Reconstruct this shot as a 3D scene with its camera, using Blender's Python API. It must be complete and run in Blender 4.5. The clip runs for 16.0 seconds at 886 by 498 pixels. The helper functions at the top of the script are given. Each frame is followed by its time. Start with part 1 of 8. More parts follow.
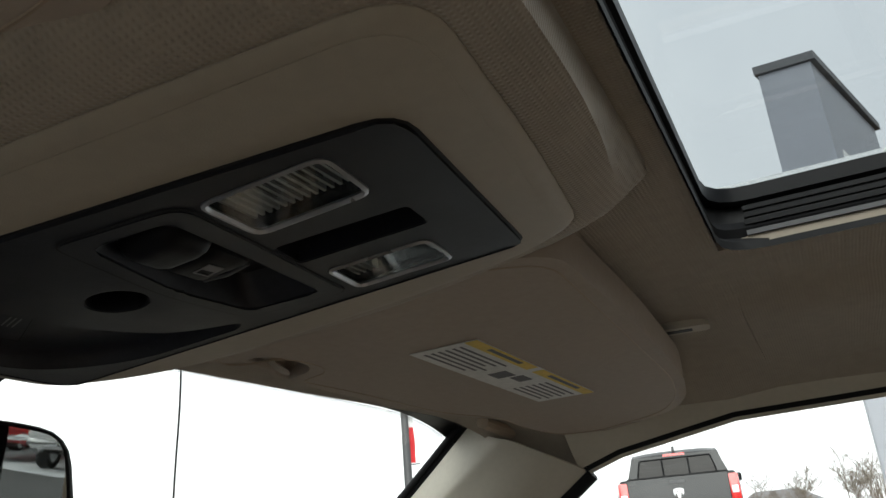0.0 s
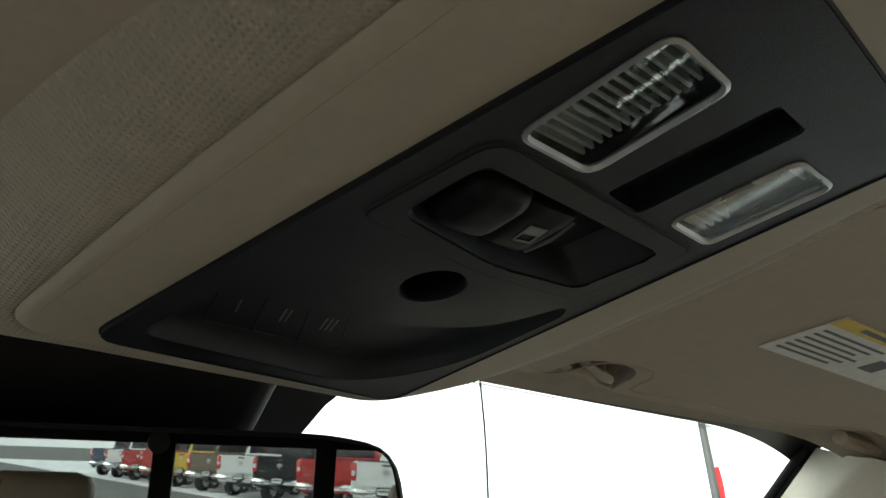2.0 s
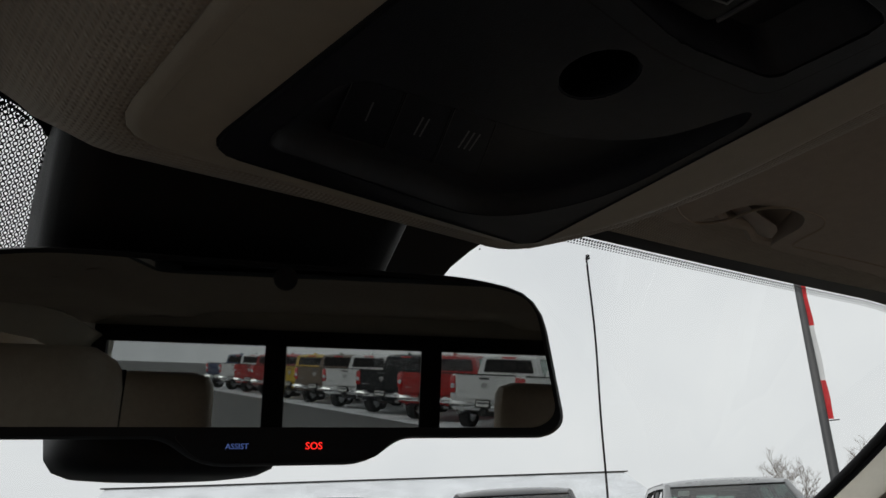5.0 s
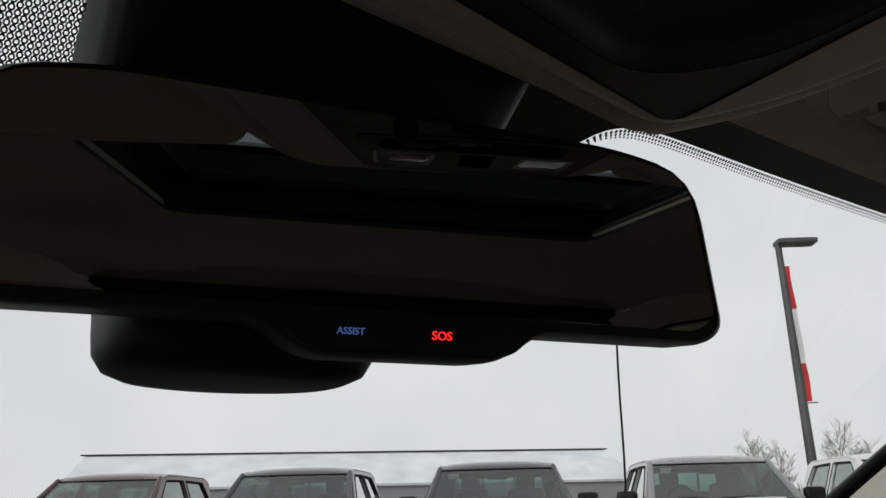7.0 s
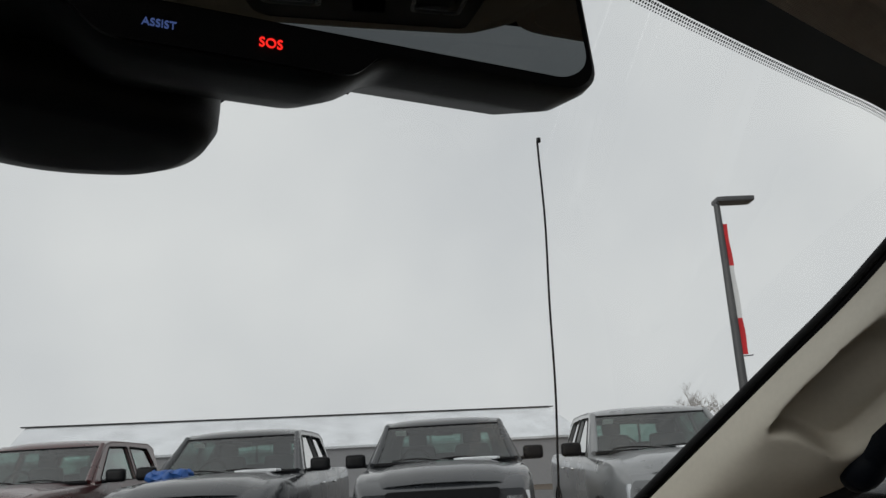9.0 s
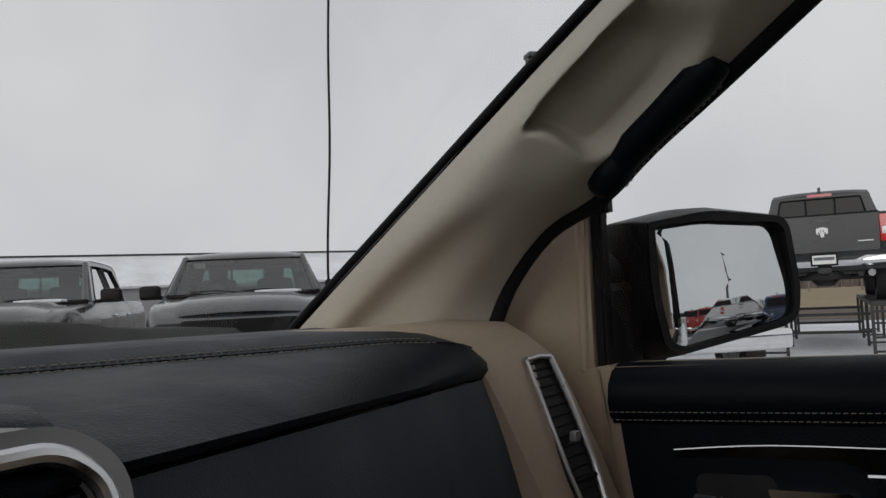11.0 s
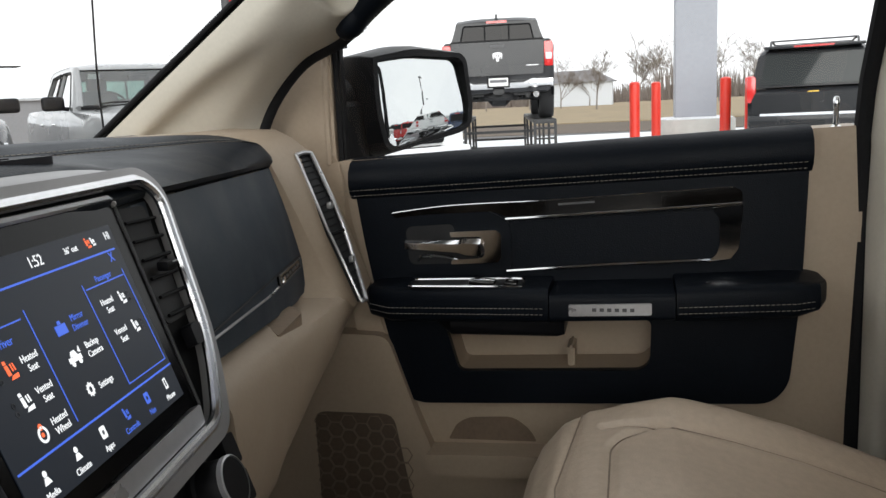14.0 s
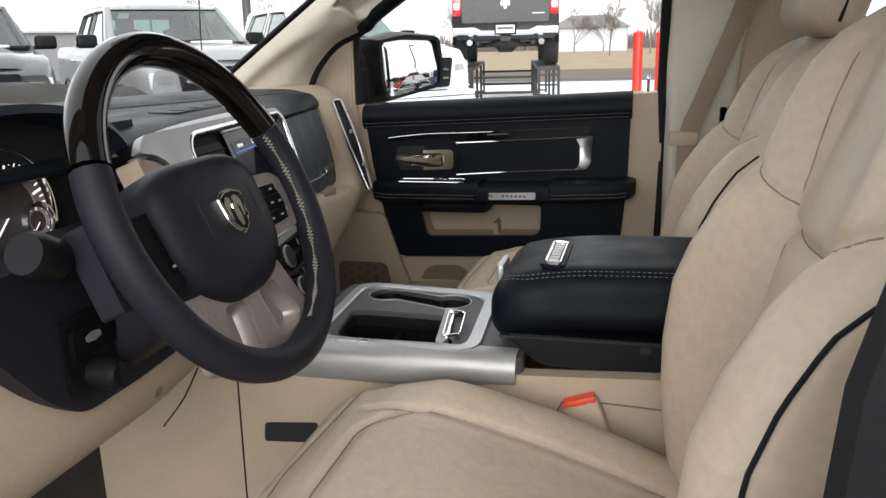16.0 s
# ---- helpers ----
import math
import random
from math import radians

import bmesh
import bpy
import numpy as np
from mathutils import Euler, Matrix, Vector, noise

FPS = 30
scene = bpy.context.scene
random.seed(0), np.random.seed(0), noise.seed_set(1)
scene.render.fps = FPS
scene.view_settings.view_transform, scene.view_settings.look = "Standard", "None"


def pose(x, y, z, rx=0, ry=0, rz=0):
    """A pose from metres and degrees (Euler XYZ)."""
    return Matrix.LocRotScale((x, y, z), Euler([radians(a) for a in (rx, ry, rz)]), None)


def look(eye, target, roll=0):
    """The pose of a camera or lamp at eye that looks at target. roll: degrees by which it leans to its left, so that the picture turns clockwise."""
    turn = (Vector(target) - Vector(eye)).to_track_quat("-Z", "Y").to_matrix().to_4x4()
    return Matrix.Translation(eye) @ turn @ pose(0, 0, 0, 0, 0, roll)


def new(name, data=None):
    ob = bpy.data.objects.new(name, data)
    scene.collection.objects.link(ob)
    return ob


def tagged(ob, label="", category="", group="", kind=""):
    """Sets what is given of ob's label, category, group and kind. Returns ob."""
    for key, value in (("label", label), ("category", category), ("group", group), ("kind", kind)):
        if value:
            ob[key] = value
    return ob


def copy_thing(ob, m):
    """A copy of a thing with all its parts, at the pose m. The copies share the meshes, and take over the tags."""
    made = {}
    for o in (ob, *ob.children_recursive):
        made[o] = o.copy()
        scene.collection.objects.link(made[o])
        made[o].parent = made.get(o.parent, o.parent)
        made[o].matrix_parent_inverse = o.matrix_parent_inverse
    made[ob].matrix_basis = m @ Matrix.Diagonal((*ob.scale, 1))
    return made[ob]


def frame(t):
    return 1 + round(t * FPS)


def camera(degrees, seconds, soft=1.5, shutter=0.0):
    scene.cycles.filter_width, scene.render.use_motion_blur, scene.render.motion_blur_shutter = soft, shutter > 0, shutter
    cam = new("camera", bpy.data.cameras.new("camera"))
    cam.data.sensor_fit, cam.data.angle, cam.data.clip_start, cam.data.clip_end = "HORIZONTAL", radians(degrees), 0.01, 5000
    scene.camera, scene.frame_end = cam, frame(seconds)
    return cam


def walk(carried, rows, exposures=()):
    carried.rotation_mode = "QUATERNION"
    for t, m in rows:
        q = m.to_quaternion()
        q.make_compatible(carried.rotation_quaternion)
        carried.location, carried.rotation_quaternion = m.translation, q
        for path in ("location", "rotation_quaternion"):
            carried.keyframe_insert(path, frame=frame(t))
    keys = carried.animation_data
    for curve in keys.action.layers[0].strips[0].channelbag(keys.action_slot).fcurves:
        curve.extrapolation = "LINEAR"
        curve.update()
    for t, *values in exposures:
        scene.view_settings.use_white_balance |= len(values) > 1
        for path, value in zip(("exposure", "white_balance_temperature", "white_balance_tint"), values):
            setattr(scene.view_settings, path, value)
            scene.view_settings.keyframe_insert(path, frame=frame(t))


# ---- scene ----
cam = camera(58.0, 16.0)
PATH = [
    (0, (-0.234, -0.626, 1.741), (1.48, 0.137, 2.435), -5.2),
    (0.5, (-0.24, -0.618, 1.739), (1.299, 0.392, 2.52), -4.8),
    (1, (-0.213, -0.607, 1.736), (1.205, 0.536, 2.563), -4.0),
    (1.5, (-0.194, -0.585, 1.737), (1.148, 0.64, 2.574), -4.0),
    (2, (-0.192, -0.567, 1.735), (1.098, 0.709, 2.576), -4.0),
    (2.5, (-0.19, -0.549, 1.726), (1.058, 0.763, 2.574), -4.3),
    (3, (-0.186, -0.538, 1.717), (1.044, 0.804, 2.547), -4.6),
    (3.5, (-0.182, -0.526, 1.714), (1.071, 0.824, 2.492), -5.1),
    (3.7, (-0.181, -0.52, 1.712), (1.074, 0.84, 2.47), -5.1),
    (5.8, (-0.168, -0.491, 1.719), (0.951, 1.044, 2.343), -1.3),
    (6, (-0.183, -0.463, 1.712), (1.015, 1.011, 2.339), -1.2),
    (6.5, (-0.175, -0.424, 1.698), (1.011, 1.058, 2.329), -1.6),
    (7, (-0.171, -0.417, 1.701), (1.024, 1.068, 2.306), -1.4),
    (7.5, (-0.172, -0.418, 1.702), (1.025, 1.074, 2.289), -1.5),
    (8, (-0.166, -0.421, 1.694), (1.035, 1.07, 2.273), -1.6),
    (8.2, (-0.157, -0.425, 1.681), (1.045, 1.062, 2.268), -2.0),
    (10.3, (-0.054, -0.353, 1.524), (1.459, 0.917, 1.836), -2.7),
    (10.5, (-0.04, -0.362, 1.5), (1.482, 0.902, 1.788), -2.1),
    (11, (-0.009, -0.372, 1.495), (1.639, 0.755, 1.613), -2.7),
    (11.5, (0.013, -0.385, 1.498), (1.748, 0.609, 1.522), -2.7),
    (12, (0.03, -0.399, 1.482), (1.813, 0.503, 1.383), -3.4),
    (12.5, (-0.002, -0.377, 1.502), (1.834, 0.387, 1.288), -3.4),
    (13, (-0.174, -0.405, 1.494), (1.728, 0.166, 1.255), -3.1),
    (13.5, (-0.311, -0.42, 1.472), (1.603, 0.071, 1.16), -3.1),
    (14, (-0.383, -0.453, 1.492), (1.53, 0.006, 1.131), -2.9),
    (14.5, (-0.506, -0.475, 1.536), (1.408, -0.026, 1.169), -2.7),
    (15, (-0.689, -0.517, 1.529), (1.221, -0.072, 1.136), -2.8),
    (15.5, (-0.937, -0.575, 1.552), (0.96, -0.15, 1.086), -2.4),
    (16, (-1.174, -0.731, 1.558), (0.704, -0.253, 1.06), -1.5),
]

# exposure of the clip's camera as it turns from the bright windscreen to the dark roof and back
EXPOSURES = [(0.0, 1.35, 6500, 2), (0.5, 1.50, 6500, -2), (1.0, 1.90, 6500, -2), (1.5, 2.05, 6500, -8), (2.5, 1.90, 6500, -4), (3.0, 1.40, 6500, -2), (3.7, 0.58, 6500, 4), (5.8, 0.22, 6500, 7), (8.2, 0.15, 6500, 6), (10.3, -0.30, 6500, 9), (11.0, -0.10, 6500, 10), (11.5, 0.05, 6500, 10), (12.0, 0.25, 6500, 10), (12.5, 0.62, 6500, 10), (13.0, 0.70, 6500, 10), (13.5, 0.72, 6500, 10), (14.0, 1.22, 6500, 8), (15.0, 1.36, 6500, 7), (16.0, 1.60, 6500, 9)]
walk(cam, [(t, look(eye, target, roll)) for t, eye, target, roll in PATH], EXPOSURES)

# ---- world: a bright, even overcast sky, and a soft fill lamp from the driver's side ----
world = bpy.data.worlds.new("overcast")
scene.world = world
world.use_nodes = True
wn, wl = world.node_tree.nodes, world.node_tree.links
wn.clear()
sky = wn.new("ShaderNodeTexSky")
sky.sky_type, sky.sun_disc = "NISHITA", False
sky.sun_elevation, sky.sun_rotation = radians(16), radians(258)
sky.air_density, sky.dust_density = 1.0, 4.0
grey = wn.new("ShaderNodeHueSaturation")
grey.inputs["Saturation"].default_value = 0.12
cloud = wn.new("ShaderNodeTexNoise")
cloud.inputs["Scale"].default_value, cloud.inputs["Detail"].default_value = 2.2, 4.0
ramp = wn.new("ShaderNodeValToRGB")
ramp.color_ramp.elements[0].position, ramp.color_ramp.elements[0].color = 0.3, (5.6, 5.7, 6.0, 1)
ramp.color_ramp.elements[1].position, ramp.color_ramp.elements[1].color = 0.7, (7.2, 7.2, 7.3, 1)
mix = wn.new("ShaderNodeMix")
mix.data_type, mix.inputs["Factor"].default_value = "RGBA", 0.96
back = wn.new("ShaderNodeBackground")
back.inputs["Strength"].default_value = 0.105
wout = wn.new("ShaderNodeOutputWorld")
wl.new(sky.outputs["Color"], grey.inputs["Color"])
wl.new(cloud.outputs["Fac"], ramp.inputs["Fac"])
wl.new(grey.outputs["Color"], mix.inputs[6])
wl.new(ramp.outputs["Color"], mix.inputs[7])
wl.new(mix.outputs[2], back.inputs["Color"])
wl.new(back.outputs["Background"], wout.inputs["Surface"])
# Wide sun lamp added low on the driver's side to brighten the cab.
sun = new("sun", bpy.data.lights.new("sun", "SUN"))
sun.data.energy, sun.data.angle, sun.data.color = 1.1, radians(50), (1.0, 0.985, 0.96)
sun.matrix_world = look((-10, -2.1, 2.9), (0, 0, 0))


# ---- materials ----
def mat(name, color, rough=0.5, metal=0.0, var=0.12, scale=12.0, grain=0.0, grain_scale=900.0, cells=False, coat=0.0, spec=0.5, random_tint=0.0, wrinkle=0.0):
    """A procedural surface: colour with large stains and small mottling, roughness wear, grain as bump."""
    m = bpy.data.materials.new(name)
    m.use_nodes = True
    n, l = m.node_tree.nodes, m.node_tree.links
    b = n["Principled BSDF"]
    tc = n.new("ShaderNodeTexCoord")
    big, small = n.new("ShaderNodeTexNoise"), n.new("ShaderNodeTexNoise")
    big.inputs["Scale"].default_value, big.inputs["Detail"].default_value = scale, 5.0
    small.inputs["Scale"].default_value, small.inputs["Detail"].default_value = scale * 14, 3.0
    for t in (big, small):
        l.new(tc.outputs["Object"], t.inputs["Vector"])
    add = n.new("ShaderNodeMath")
    add.operation = "ADD"
    l.new(big.outputs["Fac"], add.inputs[0])
    l.new(small.outputs["Fac"], add.inputs[1])
    mr = n.new("ShaderNodeMapRange")
    mr.inputs["From Min"].default_value, mr.inputs["From Max"].default_value = 0.7, 1.3
    mr.inputs["To Min"].default_value, mr.inputs["To Max"].default_value = 1 - var, 1 + var
    l.new(add.outputs[0], mr.inputs["Value"])
    val = mr.outputs["Result"]
    if random_tint:
        oi, rm, mul = n.new("ShaderNodeObjectInfo"), n.new("ShaderNodeMapRange"), n.new("ShaderNodeMath")
        rm.inputs["To Min"].default_value, rm.inputs["To Max"].default_value = 1 - random_tint, 1 + random_tint
        mul.operation = "MULTIPLY"
        l.new(oi.outputs["Random"], rm.inputs["Value"])
        l.new(rm.outputs["Result"], mul.inputs[0])
        l.new(val, mul.inputs[1])
        val = mul.outputs[0]
    vm = n.new("ShaderNodeVectorMath")
    vm.operation = "SCALE"
    vm.inputs[0].default_value = color[:3]
    l.new(val, vm.inputs["Scale"])
    l.new(vm.outputs["Vector"], b.inputs["Base Color"])
    rr = n.new("ShaderNodeMapRange")
    rr.inputs["From Min"].default_value, rr.inputs["From Max"].default_value = 0.3, 0.7
    rr.inputs["To Min"].default_value, rr.inputs["To Max"].default_value = rough - min(0.08, rough * 0.3), min(rough + min(0.08, rough * 0.3), 1.0)
    l.new(big.outputs["Fac"], rr.inputs["Value"])
    l.new(rr.outputs["Result"], b.inputs["Roughness"])
    b.inputs["Metallic"].default_value = metal
    b.inputs["Specular IOR Level"].default_value = spec
    b.inputs["Coat Weight"].default_value = coat
    b.inputs["Coat Roughness"].default_value = 0.05
    if grain:
        if cells:
            g = n.new("ShaderNodeTexVoronoi")
            g.inputs["Scale"].default_value = grain_scale
            out = g.outputs["Distance"]
        else:
            g = n.new("ShaderNodeTexNoise")
            g.inputs["Scale"].default_value, g.inputs["Detail"].default_value = grain_scale, 2.0
            out = g.outputs["Fac"]
        l.new(tc.outputs["Object"], g.inputs["Vector"])
        bump = n.new("ShaderNodeBump")
        bump.inputs["Strength"].default_value, bump.inputs["Distance"].default_value = grain, 0.0006
        l.new(out, bump.inputs["Height"])
        l.new(bump.outputs["Normal"], b.inputs["Normal"])
        if wrinkle:
            soft, b2 = n.new("ShaderNodeTexNoise"), n.new("ShaderNodeBump")
            soft.inputs["Scale"].default_value, soft.inputs["Detail"].default_value, soft.inputs["Distortion"].default_value = 16.0, 4.0, 0.8
            b2.inputs["Strength"].default_value, b2.inputs["Distance"].default_value = wrinkle, 0.006
            l.new(tc.outputs["Object"], soft.inputs["Vector"])
            l.new(soft.outputs["Fac"], b2.inputs["Height"])
            l.new(b2.outputs["Normal"], bump.inputs["Normal"])
    return m


def weave(name, color, pitch=0.0022, strength=0.5):
    """Knitted headliner cloth: two crossed waves as relief."""
    m = mat(name, color, 0.95, var=0.08, scale=6, spec=0.15)
    n, l = m.node_tree.nodes, m.node_tree.links
    b, tc = n["Principled BSDF"], next(x for x in n if x.type == "TEX_COORD")
    hs = []
    for axis in ("X", "Y"):
        w = n.new("ShaderNodeTexWave")
        w.bands_direction = axis
        w.inputs["Scale"].default_value = 0.314 / pitch
        w.inputs["Distortion"].default_value = 0.3
        l.new(tc.outputs["Object"], w.inputs["Vector"])
        hs.append(w)
    mul = n.new("ShaderNodeMath")
    mul.operation = "MULTIPLY"
    l.new(hs[0].outputs["Fac"], mul.inputs[0])
    l.new(hs[1].outputs["Fac"], mul.inputs[1])
    bump = n.new("ShaderNodeBump")
    bump.inputs["Strength"].default_value, bump.inputs["Distance"].default_value = strength, 0.0008
    l.new(mul.outputs[0], bump.inputs["Height"])
    l.new(bump.outputs["Normal"], b.inputs["Normal"])
    b.inputs["Sheen Weight"].default_value = 0.15
    return m


def glass(name, tint=(1, 1, 1), rough=0.0, alpha=0.06, reflect=0.5):
    """Thin pane: mostly clear, with a real gloss."""
    m = bpy.data.materials.new(name)
    m.use_nodes = True
    n, l = m.node_tree.nodes, m.node_tree.links
    n.clear()
    tr, gl, mx, fr, pw, mu, o = (n.new("ShaderNode" + k) for k in ("BsdfTransparent", "BsdfGlossy", "MixShader", "LayerWeight", "Math", "Math", "OutputMaterial"))
    tr.inputs["Color"].default_value = (*tint, 1)
    gl.inputs["Roughness"].default_value = rough
    fr.inputs["Blend"].default_value = 0.5
    pw.operation, mu.operation = "POWER", "MULTIPLY_ADD"
    pw.inputs[1].default_value = 5.0
    mu.inputs[1].default_value, mu.inputs[2].default_value = reflect * 0.9, reflect * 0.06
    l.new(fr.outputs["Facing"], pw.inputs[0])
    l.new(pw.outputs[0], mu.inputs[0])
    l.new(mu.outputs[0], mx.inputs["Fac"])
    l.new(tr.outputs["BSDF"], mx.inputs[1])
    l.new(gl.outputs["BSDF"], mx.inputs[2])
    l.new(mx.outputs["Shader"], o.inputs["Surface"])
    return m


def lit(name, color, strength):
    m = bpy.data.materials.new(name)
    m.use_nodes = True
    b = m.node_tree.nodes["Principled BSDF"]
    b.inputs["Base Color"].default_value = (0.01, 0.01, 0.01, 1)
    b.inputs["Emission Color"].default_value = (*color, 1)
    b.inputs["Emission Strength"].default_value = strength
    return m


NAVY = mat("black_leather", (0.0034, 0.0050, 0.0080), 0.48, grain=0.4, grain_scale=520, cells=True, var=0.15, spec=0.11, wrinkle=0.18)
NAVY_SMOOTH = mat("black_soft_plastic", (0.0120, 0.0122, 0.0165), 0.50, grain=0.2, grain_scale=1500, var=0.12, spec=0.15)
BLACK = mat("black_plastic", (0.0042, 0.0042, 0.0052), 0.45, grain=0.15, grain_scale=1800, spec=0.18)
# Near-black for joints and hollows; on flat slots it paints the shade inside.
DEEP = mat("black_recess", (0.006, 0.006, 0.007), 0.7)
PIANO = mat("gloss_black_wood", (0.0045, 0.0038, 0.0033), 0.10, var=0.5, scale=9, coat=0.2, spec=0.22)
TAN = mat("beige_plastic", (0.36, 0.285, 0.21), 0.55, grain=0.25, grain_scale=1300, var=0.05)
TAN_LEATHER = mat("beige_leather", (0.43, 0.345, 0.262), 0.46, grain=0.35, grain_scale=420, cells=True, var=0.08, scale=7, wrinkle=0.30)
# One beige plastic, brightness put into colour: lighter on pillars, dimmer on the console.
TAN_TRIM = mat("beige_trim_lit", (0.50, 0.465, 0.395), 0.6, grain=0.2, grain_scale=1500, var=0.04)
SHELL = mat("beige_trim_dim", (0.38, 0.335, 0.27), 0.6, grain=0.2, grain_scale=1500, var=0.04)
CLOTH = weave("beige_headliner_cloth", (0.37, 0.325, 0.27), 0.0022, 0.6)
VISOR = mat("beige_visor_vinyl", (0.40, 0.34, 0.285), 0.8, grain=0.25, grain_scale=900, var=0.05)
SILVER = mat("satin_silver", (0.42, 0.42, 0.43), 0.33, metal=0.7, grain=0.06, grain_scale=2500, var=0.06)
CHROME = mat("chrome", (0.80, 0.80, 0.80), 0.08, metal=1.0, var=0.05)
DARK_SILVER = mat("dark_satin_silver", (0.085, 0.085, 0.088), 0.5, metal=0.4, var=0.08, spec=0.3)
SATIN = mat("satin_grey_trim", (0.33, 0.325, 0.32), 0.42, metal=0.5, grain=0.05, grain_scale=2500, var=0.04)
seam_tan = mat("tan_joint", (0.15, 0.115, 0.085), 0.7)
THREAD = mat("tan_thread", (0.27, 0.245, 0.21), 0.8)
CARPET = mat("brown_carpet", (0.07, 0.055, 0.042), 0.95, grain=1.0, grain_scale=1500, var=0.3)
RUBBER = mat("black_rubber", (0.008, 0.008, 0.009), 0.75, var=0.2, spec=0.2)
MIRROR = mat("mirror_glass", (0.58, 0.60, 0.60), 0.015, metal=1.0, var=0.02)
DIM_MIRROR = mat("dimming_mirror_glass", (0.29, 0.30, 0.295), 0.012, metal=1.0, var=0.02)
CLEAR = glass("clear_glass", (0.97, 0.98, 0.975))
TINTED = glass("tinted_glass", (0.62, 0.64, 0.66))
CAR_GLASS = glass("parked_car_glass", (0.50, 0.62, 0.585), reflect=2.2)
LENS = glass("lamp_lens", (0.92, 0.94, 0.94), 0.02, reflect=0.9)
WHITE_PAPER = mat("label_paper", (0.72, 0.72, 0.70), 0.6)
YELLOW_PAPER = mat("label_yellow", (0.75, 0.55, 0.10), 0.6)
INK = mat("print_ink", (0.12, 0.12, 0.13), 0.6)
SNOW = mat("trodden_snow", (0.70, 0.715, 0.74), 0.8, var=0.20, scale=0.7, grain=0.6, grain_scale=30)
ASPHALT = mat("grey_asphalt", (0.10, 0.10, 0.10), 0.9, var=0.25, scale=1.2, grain=0.6, grain_scale=90)
GRASS = mat("dead_winter_grass", (0.26, 0.20, 0.12), 0.95, var=0.30, scale=0.7, grain=1.0, grain_scale=25)
DIRT = mat("brown_bank", (0.10, 0.075, 0.055), 0.95, var=0.3, scale=0.8, grain=1.0, grain_scale=30)
RED_PAINT = mat("red_post_paint", (0.62, 0.035, 0.02), 0.4, var=0.08)
CONCRETE = mat("pale_concrete", (0.46, 0.45, 0.42), 0.85, var=0.15, scale=3, grain=0.5, grain_scale=120)
COLUMN = mat("grey_metal_cladding", (0.30, 0.31, 0.34), 0.5, var=0.05, scale=1, spec=0.3)
IRON = mat("black_painted_steel", (0.015, 0.015, 0.016), 0.5, var=0.2)
# Grey bark paled, with the haze of distance mixed into its colour.
BARK = mat("hazed_bark", (0.20, 0.175, 0.155), 0.95, var=0.3, scale=6)
TYRE = mat("tyre_rubber", (0.015, 0.015, 0.016), 0.8, var=0.2)
RIM = mat("alloy_rim", (0.5, 0.5, 0.52), 0.3, metal=0.8)
RED_LAMP = mat("red_lamp_lens", (0.50, 0.01, 0.01), 0.15, coat=1.0)
HEAD_LAMP = mat("head_lamp_lens", (0.55, 0.57, 0.60), 0.1, coat=1.0)
CREAM_SEAT = mat("grey_cloth_seat", (0.05, 0.05, 0.055), 0.9)

# ---- builders ----
ORIGIN = {}


def thing(name, at=(0, 0, 0), label="", category="", group="", kind=""):
    ob = new(name)
    ob.location = at
    ob.empty_display_size = 0.05
    ORIGIN[ob.name] = Vector(at)
    return tagged(ob, label, category, group, kind)


def part(name, bm, material, parent, label="", smooth=None, kind=""):
    """Link a bmesh as one mesh object under a thing or a part; coordinates are the place's own."""
    if smooth is None:
        smooth = 35
    bmesh.ops.recalc_face_normals(bm, faces=bm.faces)
    me = bpy.data.meshes.new(name)
    o = ORIGIN.get(parent.name, Vector()) if parent else Vector()
    if o.length:
        bmesh.ops.translate(bm, vec=-o, verts=bm.verts)
    if smooth:
        for f in bm.faces:
            f.smooth = True
        for e in bm.edges:
            if len(e.link_faces) == 2 and e.calc_face_angle(0) > radians(smooth):
                e.smooth = False
    bm.to_mesh(me)
    bm.free()
    me.materials.append(material)
    ob = new(name, me)
    ob.parent = parent
    ORIGIN[ob.name] = o
    return tagged(ob, label, kind=kind)


def setting(name, bm, material, label="", category="", smooth=35):
    ob = part(name, bm, material, None, label, smooth)
    return tagged(ob, category=category, kind="structure")


def boxm(x0, x1, y0, y1, z0, z1, bevel=0.0, seg=2):
    bm = bmesh.new()
    bmesh.ops.create_cube(bm, size=1)
    bmesh.ops.scale(bm, vec=(abs(x1 - x0), abs(y1 - y0), abs(z1 - z0)), verts=bm.verts)
    bmesh.ops.translate(bm, vec=((x0 + x1) / 2, (y0 + y1) / 2, (z0 + z1) / 2), verts=bm.verts)
    if bevel:
        bmesh.ops.bevel(bm, geom=bm.edges[:], offset=bevel, segments=seg, affect="EDGES", clamp_overlap=True)
    return bm


def rounded(pts, r, seg=4):
    """A polygon's corners rounded; r: one radius or one for each corner."""
    out, n = [], len(pts)
    for i in range(n):
        p, a, b = Vector(pts[i]), Vector(pts[i - 1]), Vector(pts[(i + 1) % n])
        rr = r[i] if isinstance(r, (list, tuple)) else r
        rr = min(rr, (a - p).length * 0.49, (b - p).length * 0.49)
        if rr < 1e-5:
            out.append(tuple(p))
            continue
        s, e = p + (a - p).normalized() * rr, p + (b - p).normalized() * rr
        for k in range(seg + 1):
            t = k / seg
            out.append(tuple((1 - t) ** 2 * s + 2 * t * (1 - t) * p + t * t * e))
    return out


def frame3(o, u, v):
    """A place's frame: origin, direction of the outline's first and second coordinate."""
    u, v = Vector(u).normalized(), Vector(v).normalized()
    w = u.cross(v).normalized()
    m = Matrix((u, v, w)).transposed().to_4x4()
    return Matrix.Translation(o) @ m


